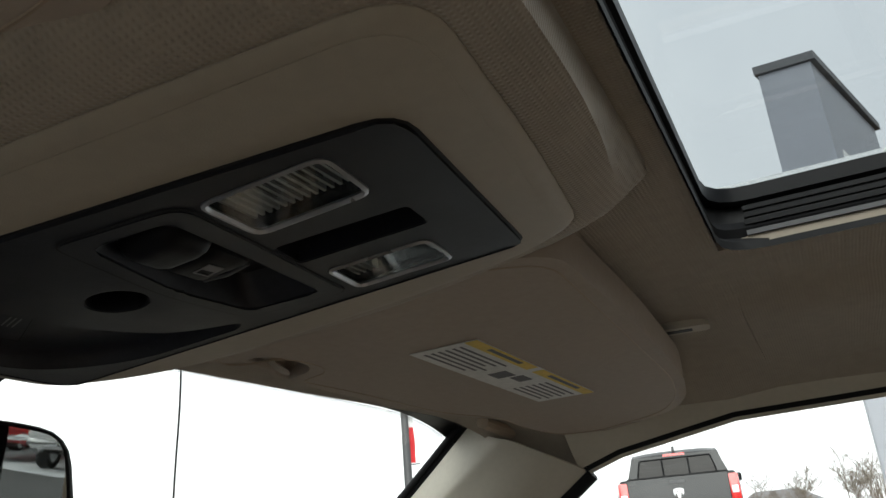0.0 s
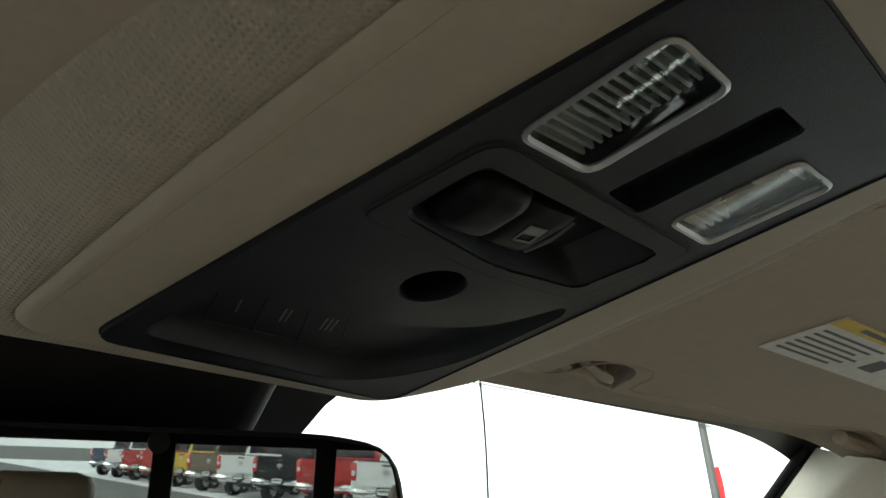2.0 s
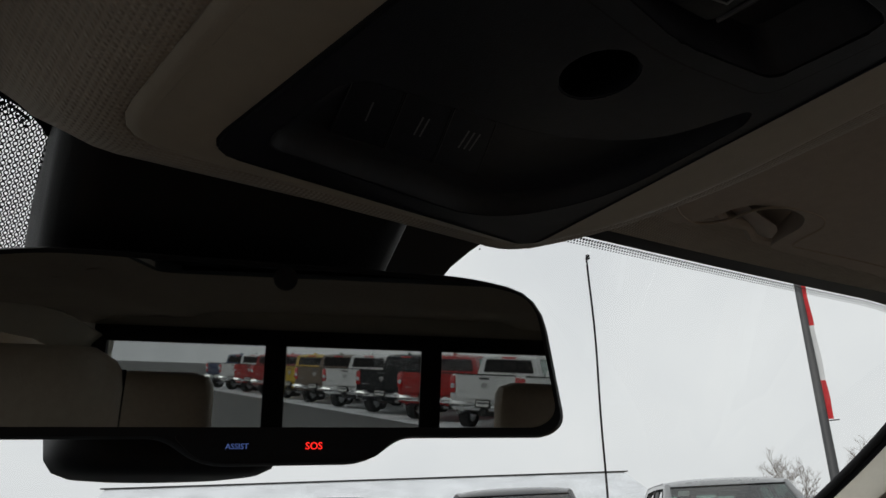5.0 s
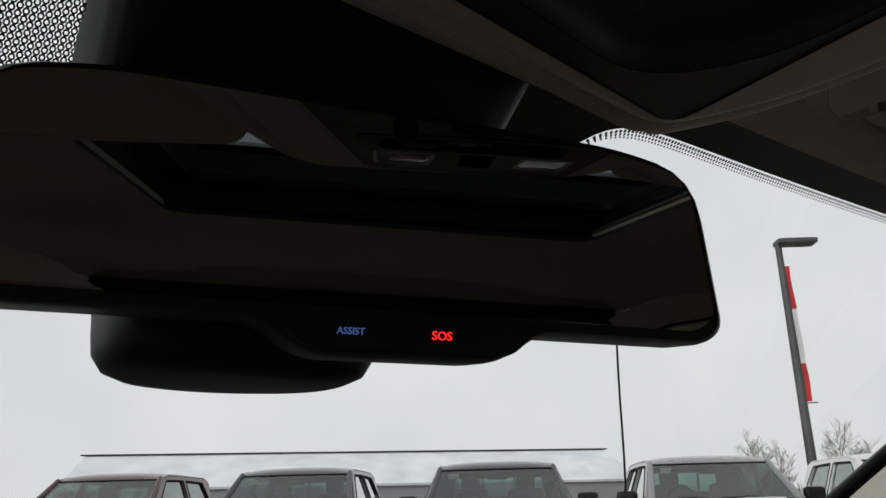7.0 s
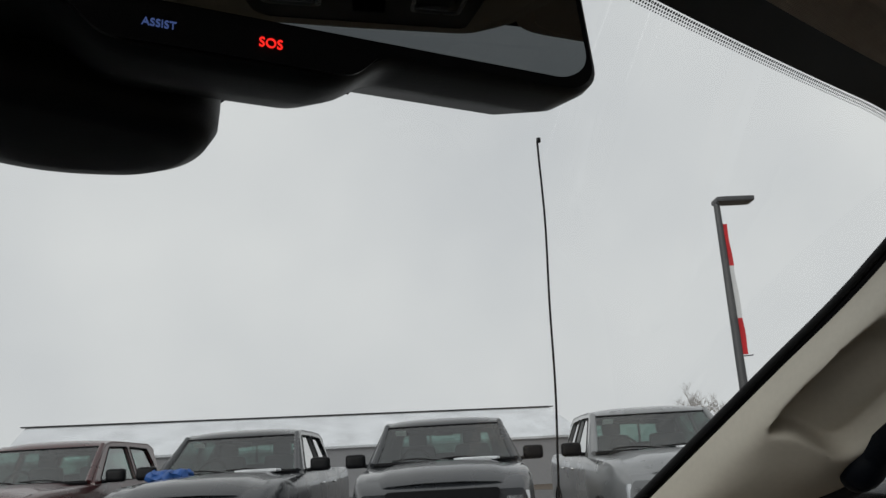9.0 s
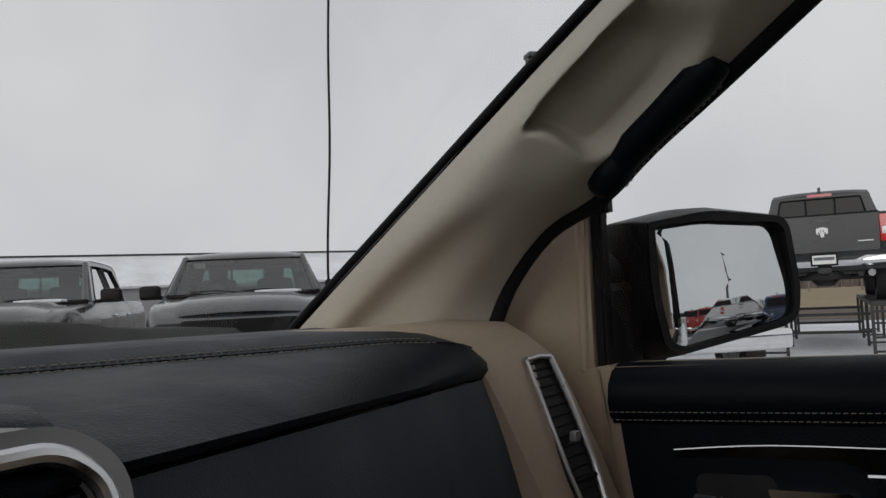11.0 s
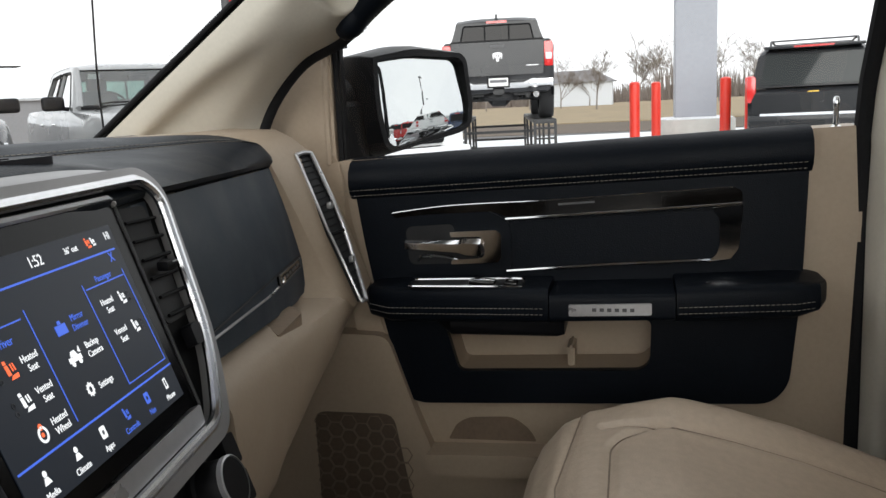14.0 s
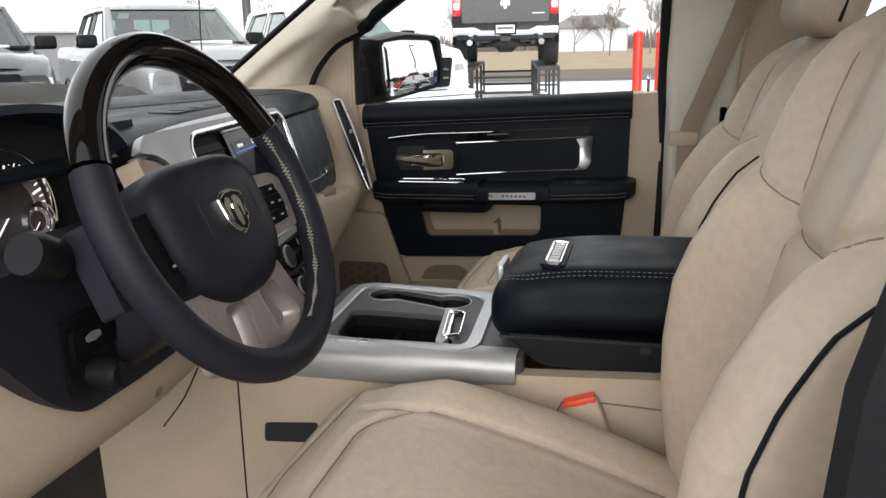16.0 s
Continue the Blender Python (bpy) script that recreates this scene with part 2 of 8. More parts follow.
YZ = Matrix(((0, 0, 1, 0), (1, 0, 0, 0), (0, 1, 0, 0), (0, 0, 0, 1)))   # outline (y, z), depth x
XZ = Matrix(((1, 0, 0, 0), (0, 0, -1, 0), (0, 1, 0, 0), (0, 0, 0, 1)))  # outline (x, z), depth -y
XY = Matrix.Identity(4)


def prism(outline, d0, d1, m=XY, bevel=0.0, seg=2, holes=()):
    """An outline pushed out from depth d0 to d1 in the frame m, its d1 edges rounded; holes go right through."""
    bm = bmesh.new()
    loops = [outline, *holes]
    vs0 = [[bm.verts.new((x, y, d0)) for x, y in lp] for lp in loops]
    vs1 = [[bm.verts.new((x, y, d1)) for x, y in lp] for lp in loops]
    for a, b in zip(vs0, vs1):
        for i in range(len(a)):
            j = (i + 1) % len(a)
            bm.faces.new((a[i], a[j], b[j], b[i]))
    if holes:
        for vs in (vs0, vs1):
            es = []
            for lp in vs:
                for i in range(len(lp)):
                    es.append(bm.edges.get((lp[i], lp[(i + 1) % len(lp)])) or bm.edges.new((lp[i], lp[(i + 1) % len(lp)])))
            bmesh.ops.triangle_fill(bm, use_beauty=True, use_dissolve=False, edges=es)
    else:
        bm.faces.new(vs0[0])
        bm.faces.new(vs1[0])
    if bevel:
        top = set(v for lp in vs1 for v in lp)
        es = [e for e in bm.edges if e.verts[0] in top and e.verts[1] in top and len(e.link_faces) == 2 and e.calc_face_angle(0) > 0.8]
        bmesh.ops.bevel(bm, geom=es, offset=bevel, segments=seg, affect="EDGES", clamp_overlap=True)
    bm.transform(m)
    return bm


def loft(rows, closed=False, caps=True, loop=False):
    """A skin over rows of points. closed: each row is a ring. loop: the last row joins the first."""
    bm = bmesh.new()
    vs = [[bm.verts.new(p) for p in r] for r in rows]
    n = len(rows[0])
    for a in range(len(vs) - (0 if loop else 1)):
        b = (a + 1) % len(vs)
        for i in range(n if closed else n - 1):
            j = (i + 1) % n
            try:
                bm.faces.new((vs[a][i], vs[a][j], vs[b][j], vs[b][i]))
            except ValueError:
                pass
    if closed and caps and not loop:
        bm.faces.new(vs[0])
        bm.faces.new(vs[-1])
    bmesh.ops.remove_doubles(bm, verts=bm.verts, dist=1e-5)
    return bm


def thick(bm, t):
    """Give a sheet a thickness along its normals."""
    bmesh.ops.recalc_face_normals(bm, faces=bm.faces)
    bmesh.ops.solidify(bm, geom=bm.faces[:], thickness=t)
    return bm


def smooth_path(pts, n=6):
    """Catmull-Rom through points."""
    P = [Vector(p) for p in pts]
    out = []
    for i in range(len(P) - 1):
        a, b, c, d = P[max(i - 1, 0)], P[i], P[i + 1], P[min(i + 2, len(P) - 1)]
        for k in range(n):
            t = k / n
            out.append(0.5 * ((2 * b) + (c - a) * t + (2 * a - 5 * b + 4 * c - d) * t * t + (3 * b - 3 * c + d - a) * t ** 3))
    out.append(P[-1])
    return out


def tube(pts, r, seg=8, closed=False, flat=1.0, up=None):
    """A round or oval bar along points; r: one radius or one for each."""
    P = [Vector(p) for p in pts]
    rows, side = [], None
    n = len(P)
    for i, p in enumerate(P):
        if closed:
            d = (P[(i + 1) % n] - P[i - 1]).normalized()
        else:
            d = (P[min(i + 1, n - 1)] - P[max(i - 1, 0)]).normalized()
        if side is None:
            ref = Vector(up) if up else (Vector((0, 0, 1)) if abs(d.z) < 0.9 else Vector((1, 0, 0)))
            side = d.cross(ref).normalized()
        side = (side - d * side.dot(d)).normalized()
        other = side.cross(d)
        rr = r[i] if isinstance(r, (list, tuple)) else r
        rows.append([p + side * math.cos(2 * math.pi * k / seg) * rr + other * math.sin(2 * math.pi * k / seg) * rr * flat for k in range(seg)])
    return loft(rows, closed=True, loop=closed)


def roundbox(c, h, r, n=6, m=None, bend=None):
    """A soft block: centre, half sizes, corner radius; bend: a function that moves each point."""
    bm = bmesh.new()
    bmesh.ops.create_cube(bm, size=2)
    bmesh.ops.subdivide_edges(bm, edges=bm.edges[:], cuts=n, use_grid_fill=True)
    h = Vector(h)
    for v in bm.verts:
        p = Vector((v.co.x * h.x, v.co.y * h.y, v.co.z * h.z))
        q = Vector([max(-max(hh - r, 0), min(max(hh - r, 0), a)) for a, hh in zip(p, h)])
        d = p - q
        w = Vector([a / r if r else 0 for a in d])
        if w.length > 1e-6:
            mx = max(abs(a) for a in w)
            p = q + w.normalized() * r * mx
        v.co = p
    if bend:
        for v in bm.verts:
            v.co = bend(v.co.copy())
    if m:
        bm.transform(m)
    bmesh.ops.translate(bm, vec=c, verts=bm.verts)
    return bm


def lathe(profile, seg=24, m=XY):
    """(radius, height) turned round z."""
    rows = []
    for k in range(seg):
        a = 2 * math.pi * k / seg
        rows.append([(r * math.cos(a), r * math.sin(a), z) for r, z in profile])
    bm = loft(rows, closed=False, loop=True)
    bm.transform(m)
    return bm


def join(*bms):
    out = bmesh.new()
    for b in bms:
        me = bpy.data.meshes.new("tmp")
        b.to_mesh(me)
        b.free()
        out.from_mesh(me)
        bpy.data.meshes.remove(me)
    return out


def lettering(name, text, size, m, material, parent, depth=0.0004):
    """Raised letters of the built-in font, turned into a mesh."""
    cu = bpy.data.curves.new(name, "FONT")
    cu.body, cu.size, cu.extrude, cu.align_x, cu.align_y = text, size, depth, "CENTER", "CENTER"
    cu.resolution_u = 3
    tmp = bpy.data.objects.new(name, cu)
    me = bpy.data.meshes.new_from_object(tmp)
    bm = bmesh.new()
    bm.from_mesh(me)
    bpy.data.objects.remove(tmp)
    bpy.data.curves.remove(cu)
    bpy.data.meshes.remove(me)
    bm.transform(m)
    return part(name, bm, material, parent, smooth=0)


def stitches(path, length=0.0045, gap=0.0022, r=0.00042):
    """A row of single stitches along a path."""
    P = [Vector(p) for p in path]
    seg = [(P[i + 1] - P[i]).length for i in range(len(P) - 1)]
    total = sum(seg)

    def at(s):
        for i, L in enumerate(seg):
            if s <= L or i == len(seg) - 1:
                return P[i].lerp(P[i + 1], min(s / L, 1) if L else 0)
            s -= L
    verts, faces, s = [], [], 0.0
    while s + length < total:
        a, b = at(s), at(s + length)
        d = (b - a).normalized()
        u = d.cross(Vector((0.3, 0.5, 0.8))).normalized() * r
        v = d.cross(u)
        k = len(verts)
        for p in (a, b):
            verts += [p + u, p + v, p - u, p - v]
        faces += [(k + i, k + (i + 1) % 4, k + 4 + (i + 1) % 4, k + 4 + i) for i in range(4)]
        s += length + gap
    me = bpy.data.meshes.new("tmp")
    me.from_pydata(verts, [], faces)
    bm = bmesh.new()
    bm.from_mesh(me)
    bpy.data.meshes.remove(me)
    return bm


def ease(t):
    t = min(1.0, max(0.0, t))
    return t * t * (3 - 2 * t)


def dip(d, width):
    return math.exp(-(d / width) ** 2)


# ---- ground ----
GZ = 0.25
setting("ground", boxm(-400, 500, -400, 500, GZ - 0.2, GZ), ASPHALT, "grey asphalt car lot with worn patches", "ground")
snow_patch = prism(rounded([(6.5, -14), (6.5, 1.5), (9.5, 9), (24.5, 7.5), (27, -14)], 1.5), GZ, GZ + 0.02)
setting("pavement", snow_patch, SNOW, "snow covered display pad beside the lot", "pavement")
setting("road", boxm(27, 36, -120, 160, GZ, GZ + 0.012), DIRT, "dark wet road beyond the display pad", "road")
setting("ground_field", prism([(36, -150), (36, 180), (260, 260), (260, -220)], GZ, GZ + 0.05), GRASS, "brown winter grass field beyond the road", "field")

# ---- the pickup cab: fixed structure ----
PILLAR_STEPS = (0, 1, 2, 2.45, 2.85, 3.25, 4, 5)
PW0 = [(0.690, 0.400, 1.405), (0.683, 0.260, 1.505), (0.676, 0.125, 1.600), (0.668, 0.000, 1.687), (0.660, -0.130, 1.777), (0.645, -0.245, 1.868)]
PM0 = [(0.715, 0.280, 1.432), (0.712, 0.150, 1.525), (0.685, 0.030, 1.590), (0.652, -0.085, 1.680), (0.632, -0.200, 1.770), (0.620, -0.310, 1.842)]
PD = [(0.800, 0.132, 1.425), (0.806, 0.100, 1.500), (0.800, 0.040, 1.562), (0.772, -0.038, 1.592), (0.746, -0.104, 1.634), (0.718, -0.175, 1.673), (0.697, -0.265, 1.730), (0.696, -0.370, 1.806)]
PW, PM = ([tuple(float(np.interp(k, range(6), [p[c] for p in src])) for c in range(3)) for k in PILLAR_STEPS] for src in (PW0, PM0))


def mirror_x(bm):
    bmesh.ops.scale(bm, vec=(-1, 1, 1), verts=bm.verts)
    bmesh.ops.reverse_faces(bm, faces=bm.faces)
    return bm


def pillar_rows():
    rows = []
    W, D, Mid = smooth_path(PW, 14), smooth_path(PD, 14), smooth_path(PM, 14)
    for n, (w, d, m) in enumerate(zip(W, D, Mid)):
        ctrl = [w, w.lerp(m, 0.5) + Vector((-0.012, -0.006, -0.004)), m, m.lerp(d, 0.5) + Vector((-0.014, -0.010, -0.004)), d]
        row = smooth_path(ctrl, 12)
        out = []
        for i, p in enumerate(row):
            # the hollow that leaves room for fingers behind the handle
            du, dr = (i / (len(row) - 1) - 0.56) / 0.30, (n / 14 - 4.42) / 1.18
            f = 1 - ease(((du ** 4 + dr ** 4) ** 0.25 - 0.74) / 0.26)
            out.append(p + Vector((0.030, 0.026, 0.012)) * f)
        rows.append(out)
    return rows


def a_pillar(name, flip):
    root = thing(name, (-0.7 if flip else 0.7, 0.1, 1.5), "beige moulded windscreen pillar trim", "pillar", kind="structure")
    bm = thick(loft(pillar_rows()), 0.003)
    outer = [[Vector(p) + Vector((0.035, 0.03, 0.01)) for p in r] for r in pillar_rows()]
    shell = loft([[r[0], r[-1]] for r in outer])
    rub_w = tube([p + Vector((0.004, 0.012, 0.004)) for p in smooth_path(PW, 4)], 0.0045, 6)
    rub_d = tube([p + Vector((0.006, 0.0, 0.0)) for p in smooth_path(PD, 4)], 0.011, 8)
    for nm, b, mt in (("trim", bm, TAN_TRIM), ("outer_panel", thick(shell, 0.01), BLACK), ("windscreen_seal", rub_w, RUBBER), ("door_seal", rub_d, RUBBER)):
        part(nm, mirror_x(b) if flip else b, mt, root, smooth=75)
    return root


a_pillar("a_pillar_1", False)
a_pillar("a_pillar_2", True)

# windscreen glass, header and frit
def header_pt(x, dz=0.0):
    k = (x / 0.65) ** 2
    return Vector((x, -0.185 - 0.055 * k, 1.888 - 0.014 * k + dz))


def base_pt(x):
    k = (x / 0.70) ** 2
    return Vector((x, 0.55 - 0.15 * k, 1.385 + 0.02 * k))


def ws_at(x, t, off=0.003):
    """A place on the windscreen, t from above the header to the base, off towards the cab."""
    h, b = header_pt(x * 0.97), base_pt(x)
    h = h + (h - b) * 0.08
    return h.lerp(b, t) + Vector((0, 0.3, 0.55)).normalized() * (0.030 * math.sin(math.pi * t) - off)


ws_rows = [[ws_at(-0.74 + 1.48 * i / 16, k / 8, 0.0) for k in range(9)] for i in range(17)]
ws = setting("window_1", loft(ws_rows), CLEAR, "clear laminated windscreen with black dotted border", "windscreen")
ws.visible_shadow = False
FRIT = mat("black_frit", (0.008, 0.008, 0.009), 0.35)


def frit_edge(x):
    """How far down the painted border comes: a narrow band, with a lobe behind the mirror."""
    a = abs(x)
    base = 0.077 + (0.028 * max(0, (abs(x) - 0.50) / 0.16) ** 2 if abs(x) > 0.50 else 0)
    lobe = 0.118 if x > 0 else 0.106
    if a < lobe:
        return 0.20
    return base + 0.055 * math.exp(-(a - lobe) / 0.013)


fr = [[ws_at(x, 0.0), ws_at(x, frit_edge(x) * 0.35), ws_at(x, frit_edge(x) * 0.7), ws_at(x, frit_edge(x))] for x in [-0.70 + 1.40 * i / 280 for i in range(281)]]
part("frit_band", loft(fr), FRIT, ws)
# dots below the band
dv, df = [], []
for row, (gap, rad) in enumerate(((0.0014, 0.0011), (0.0032, 0.0009), (0.0048, 0.0007))):
    for i in range(520):
        x = -0.665 + 1.33 * (i + 0.5 * (row % 2)) / 520
        if abs(x) < 0.13:
            continue
        c = ws_at(x, frit_edge(x) + gap / 0.75, 0.0035)
        k = len(dv)
        for a in range(6):
            dv.append(c + Vector((math.cos(a * math.pi / 3), 0.82 * math.sin(a * math.pi / 3), -0.57 * math.sin(a * math.pi / 3))) * rad)
        df.append(tuple(range(k, k + 6)))
me = bpy.data.meshes.new("frit_dots")
me.from_pydata(dv, [], df)
me.materials.append(FRIT)
dots = new("frit_dots", me)
dots.parent = ws
tagged(dots, kind="stuff")

# perforated paint beside the lobe
pv, pf = [], []
for i in range(70):
    for j in range(34):
        x, t = -0.103 - 0.0024 * i, 0.068 + 0.0034 * j + (0.0017 if i % 2 else 0)
        k = len(pv)
        c = ws_at(x, t, 0.0035)
        ex, et = ws_at(x - 0.0012, t, 0.0035) - c, ws_at(x, t + 0.0017, 0.0035) - c
        for r in (1.0, 0.52):
            for a in range(8):
                an = 2 * math.pi * (a + 0.5) / 8
                q = 1.0 / max(abs(math.cos(an)), abs(math.sin(an))) if r == 1.0 else r
                pv.append(c + ex * math.cos(an) * q + et * math.sin(an) * q)
        pf += [(k + a, k + (a + 1) % 8, k + 8 + (a + 1) % 8, k + 8 + a) for a in range(8)]
me = bpy.data.meshes.new("frit_screen")
me.from_pydata(pv, [], pf)
me.materials.append(FRIT)
fs = new("frit_screen", me)
fs.parent = ws
tagged(fs, kind="stuff")

# roof: headliner with a sunroof opening, crossed by the raised front edge
SX0, SX1, SY0, SY1 = -0.285, 0.282, -1.06, -0.588


def head_z(x, y):
    z = 1.893 + 0.018 * min(1.0, max(0.0, (-0.25 - y) / 0.35))
    z -= 0.055 * max(0.0, (abs(x) - 0.50) / 0.2) ** 2
    z += 0.006 * math.cos(x * 3)
    z -= 0.016 * ease((abs(x) - 0.37) / 0.06) * ease((-0.53 - y) / 0.10) * (1 - ease((abs(x) - 0.52) / 0.12))
    return z


def roof_sheet(x0, x1, y0, y1, nx, ny):
    rows = []
    for i in range(nx + 1):
        row = []
        for j in range(ny + 1):
            y = y0 + (y1 - y0) * j / ny
            x = (x0 + (x1 - x0) * i / nx) * (1 + 0.09 * ease((y + 0.46) / 0.10))
            row.append((x, y, head_z(x, y)))
        rows.append(row)
    return loft(rows)


hl = join(roof_sheet(-0.664, 0.664, SY1, -0.275, 44, 16), roof_sheet(-0.664, SX0, SY0, SY1, 20, 10), roof_sheet(SX1, 0.664, SY0, SY1, 20, 10), roof_sheet(-0.664, 0.664, -2.0, SY0, 44, 14))
setting("ceiling", thick(hl, 0.012), CLOTH, "beige woven cloth headliner with a sunroof opening", "headliner")
roof_out = prism([(-0.8, -2.1), (0.8, -2.1), (0.8, -0.3), (0.6, -0.19), (-0.6, -0.19), (-0.8, -0.3)], 1.985, 2.0, holes=[[(SX0, SY0), (SX1 + 0.14, SY0), (SX1 + 0.14, SY1 + 0.03), (SX0, SY1 + 0.03)]])
WHITE_CAR = mat("white_car_paint", (0.72, 0.72, 0.71), 0.25, coat=0.8, var=0.03)
setting("roof", roof_out, WHITE_CAR, "white painted steel cab roof", "roof")
hdr = []
for i in range(33):
    x = -0.70 + 1.40 * i / 32
    ye = -0.236 - 0.034 * (x / 0.57) ** 2
    dz = -0.045 * max(0, (abs(x) - 0.5) / 0.2) ** 2
    hdr.append([(x, ye - 0.075, head_z(x, ye - 0.075) - 0.001), (x, ye - 0.030, 1.882 + dz), (x, ye - 0.006, 1.873 + dz), (x, ye, 1.872 + dz), (x, ye + 0.004, 1.880 + dz), (x, ye + 0.02, 1.91), (x, ye + 0.035, 2.0)])
setting("trim_header", thick(loft(hdr), 0.003), CLOTH, "beige cloth edge over the windscreen", "header trim")
# sunroof
sr = thing("sunroof", (0, -0.8, 1.93), "tinted glass sunroof in a black frame", "sunroof")
def flared(d, dy=0.0):
    return rounded([(SX0, SY0), (SX1 + d, SY0), (SX1 + d, SY1 + dy), (SX0, SY1 + dy)], 0.03)


wall_o = rounded([(SX0 - 0.004, SY0 - 0.004), (SX1 + 0.004, SY0 - 0.004), (SX1 + 0.004, SY1 + 0.004), (SX0 - 0.004, SY1 + 0.004)], 0.03)
part("frame", prism(flared(0.036, 0.004), 1.940, 1.950, holes=[rounded([(SX0 + 0.03, SY0 + 0.03), (SX1 + 0.021, SY0 + 0.03), (SX1 + 0.021, SY1 + 0.001), (SX0 + 0.03, SY1 + 0.001)], 0.03)]), BLACK, sr)
part("well", loft([[(x, y, z) for x, y in flared(d, dy)] for z, d, dy in ((1.8985, 0.0, -0.003), (1.904, 0.0, -0.003), (1.908, 0.002, 0.002), (1.926, 0.030, 0.004), (1.950, 0.036, 0.004), (1.995, 0.15, 0.034))], closed=True, caps=False), DEEP, sr)
for k in range(4):
    part("rail", boxm(SX1 - 0.003 + 0.006 * max(0, k - 1), SX1 + 0.001 + 0.006 * max(0, k - 1), SY0 + 0.03, SY1 - 0.02, 1.908 + k * 0.007, 1.911 + k * 0.007), DARK_SILVER if k == 0 else BLACK, sr)
part("edge_trim", tube([(p[0], p[1], head_z(p[0], p[1]) - 0.002) for p in wall_o], 0.006, 6, closed=True), RUBBER, sr)
pane = part("pane", prism(rounded([(SX0 + 0.01, SY0 + 0.01), (SX1 + 0.034, SY0 + 0.01), (SX1 + 0.034, SY1 + 0.003), (SX0 + 0.01, SY1 + 0.003)], 0.03), 1.951, 1.955), TINTED, sr)
pane.visible_shadow = False

# side roof rails over the doors, sills and the rear of the cab
for sx in (1, -1):
    rail = []
    for y, x, z in ((-0.36, 0.700, 1.808), (-0.41, 0.692, 1.824), (-0.54, 0.682, 1.846), (-0.70, 0.680, 1.850), (-0.90, 0.682, 1.846), (-1.3, 0.688, 1.84), (-1.7, 0.69, 1.82), (-2.0, 0.69, 1.78)):
        rail.append([(sx * (x - 0.06), y, z + 0.052), (sx * (x - 0.030), y, z + 0.024), (sx * (x - 0.008), y, z + 0.006), (sx * x, y, z), (sx * (x + 0.03), y, z + 0.02), (sx * (x + 0.06), y, z + 0.1)])
    setting("trim_roof_rail_%d" % (1 if sx > 0 else 2), thick(loft(rail), 0.006), TAN_TRIM, "beige moulded roof side rail trim", "roof rail")
    seal = tube([(sx * (r[3][0] + 0.006), r[3][1], r[3][2] + 0.001) for r in rail], 0.0055, 6)
    setting("trim_seal_%d" % (1 if sx > 0 else 2), seal, RUBBER, "black rubber door seal", "seal")
    # rear side, with a window opening
    side = prism([(-0.90, 0.55), (-0.90, 1.43), (-1.02, 1.84), (-2.1, 1.84), (-2.1, 0.55)], sx * 0.80, sx * 0.86, YZ, holes=[[(-1.02, 1.42), (-1.10, 1.80), (-1.72, 1.78), (-1.80, 1.42)]])
    setting("wall_side_%d" % (1 if sx > 0 else 2), side, TAN, "beige rear door trim with a window", "wall")
RW = [(-0.65, 1.55), (0.65, 1.55), (0.62, 1.835), (-0.62, 1.835)]
setting("wall_rear", prism([(-0.86, 0.55), (0.86, 0.55), (0.86, 1.45), (0.66, 1.92), (-0.66, 1.92), (-0.86, 1.45)], 1.98, 2.05, XZ, holes=[RW]), TAN_TRIM, "beige rear cab wall", "wall")
rw = thing("window_2", (0, -2.0, 1.45), "black framed sliding rear window in three panes", "rear window", kind="structure")
part("window_frame", prism([(-0.68, 1.52), (0.68, 1.52), (0.645, 1.86), (-0.645, 1.86)], 1.965, 1.985, XZ, holes=[[(-0.63, 1.578), (-0.232, 1.578), (-0.232, 1.820), (-0.615, 1.820)], [(-0.180, 1.578), (0.160, 1.578), (0.160, 1.820), (-0.180, 1.820)], [(0.212, 1.578), (0.63, 1.578), (0.615, 1.820), (0.212, 1.820)]]), BLACK, rw)
for x0, x1 in ((-0.64, -0.205), (-0.205, 0.186), (0.186, 0.64)):
    p = part("pane", boxm(x0, x1, -2.012, -2.008, 1.57, 1.828), CLEAR, rw)
    p.visible_shadow = False
setting("floor", boxm(-0.86, 0.86, -2.1, 0.6, 0.55, 0.60), CARPET, "brown carpeted cab floor", "floor")
setting("wall_firewall", boxm(-0.86, 0.86, 0.30, 0.34, 0.6, 1.38), CARPET, "dark footwell bulkhead", "wall")


# B pillars
def b_pillar(name, sx, dy=0.0):
    root = thing(name, (sx * 0.84, -0.83, 0.6), "beige door pillar trim with black seal", "pillar", kind="structure")
    rows = []
    for z, x in ((0.60, 0.845), (1.0, 0.845), (1.40, 0.845), (1.60, 0.765), (1.80, 0.685), (1.86, 0.66)):
        e = dy - (max(0, z - 1.40) * 0.55 if sx < 0 else 0)
        ring = rounded([(x + 0.02, -0.775 + e), (x - 0.045, -0.79 + e), (x - 0.045, -0.93 + e), (x + 0.02, -0.95 + e)], 0.015)
        rows.append([(sx * a, b, z) for a, b in ring])
    part("trim", loft(rows, closed=True), TAN_TRIM, root)
    seal = [(sx * (x + 0.004), -0.772 + dy - (max(0, z - 1.40) * 0.55 if sx < 0 else 0), z) for z, x in ((0.60, 0.85), (1.0, 0.85), (1.42, 0.85), (1.60, 0.77), (1.80, 0.69), (1.85, 0.68))]
    part("seal", tube(smooth_path(seal, 3), 0.014 if sx > 0 else 0.022, 10), RUBBER, root)
    return root


b_pillar("b_pillar_1", 1)
b_pillar("b_pillar_2", -1, -0.050)

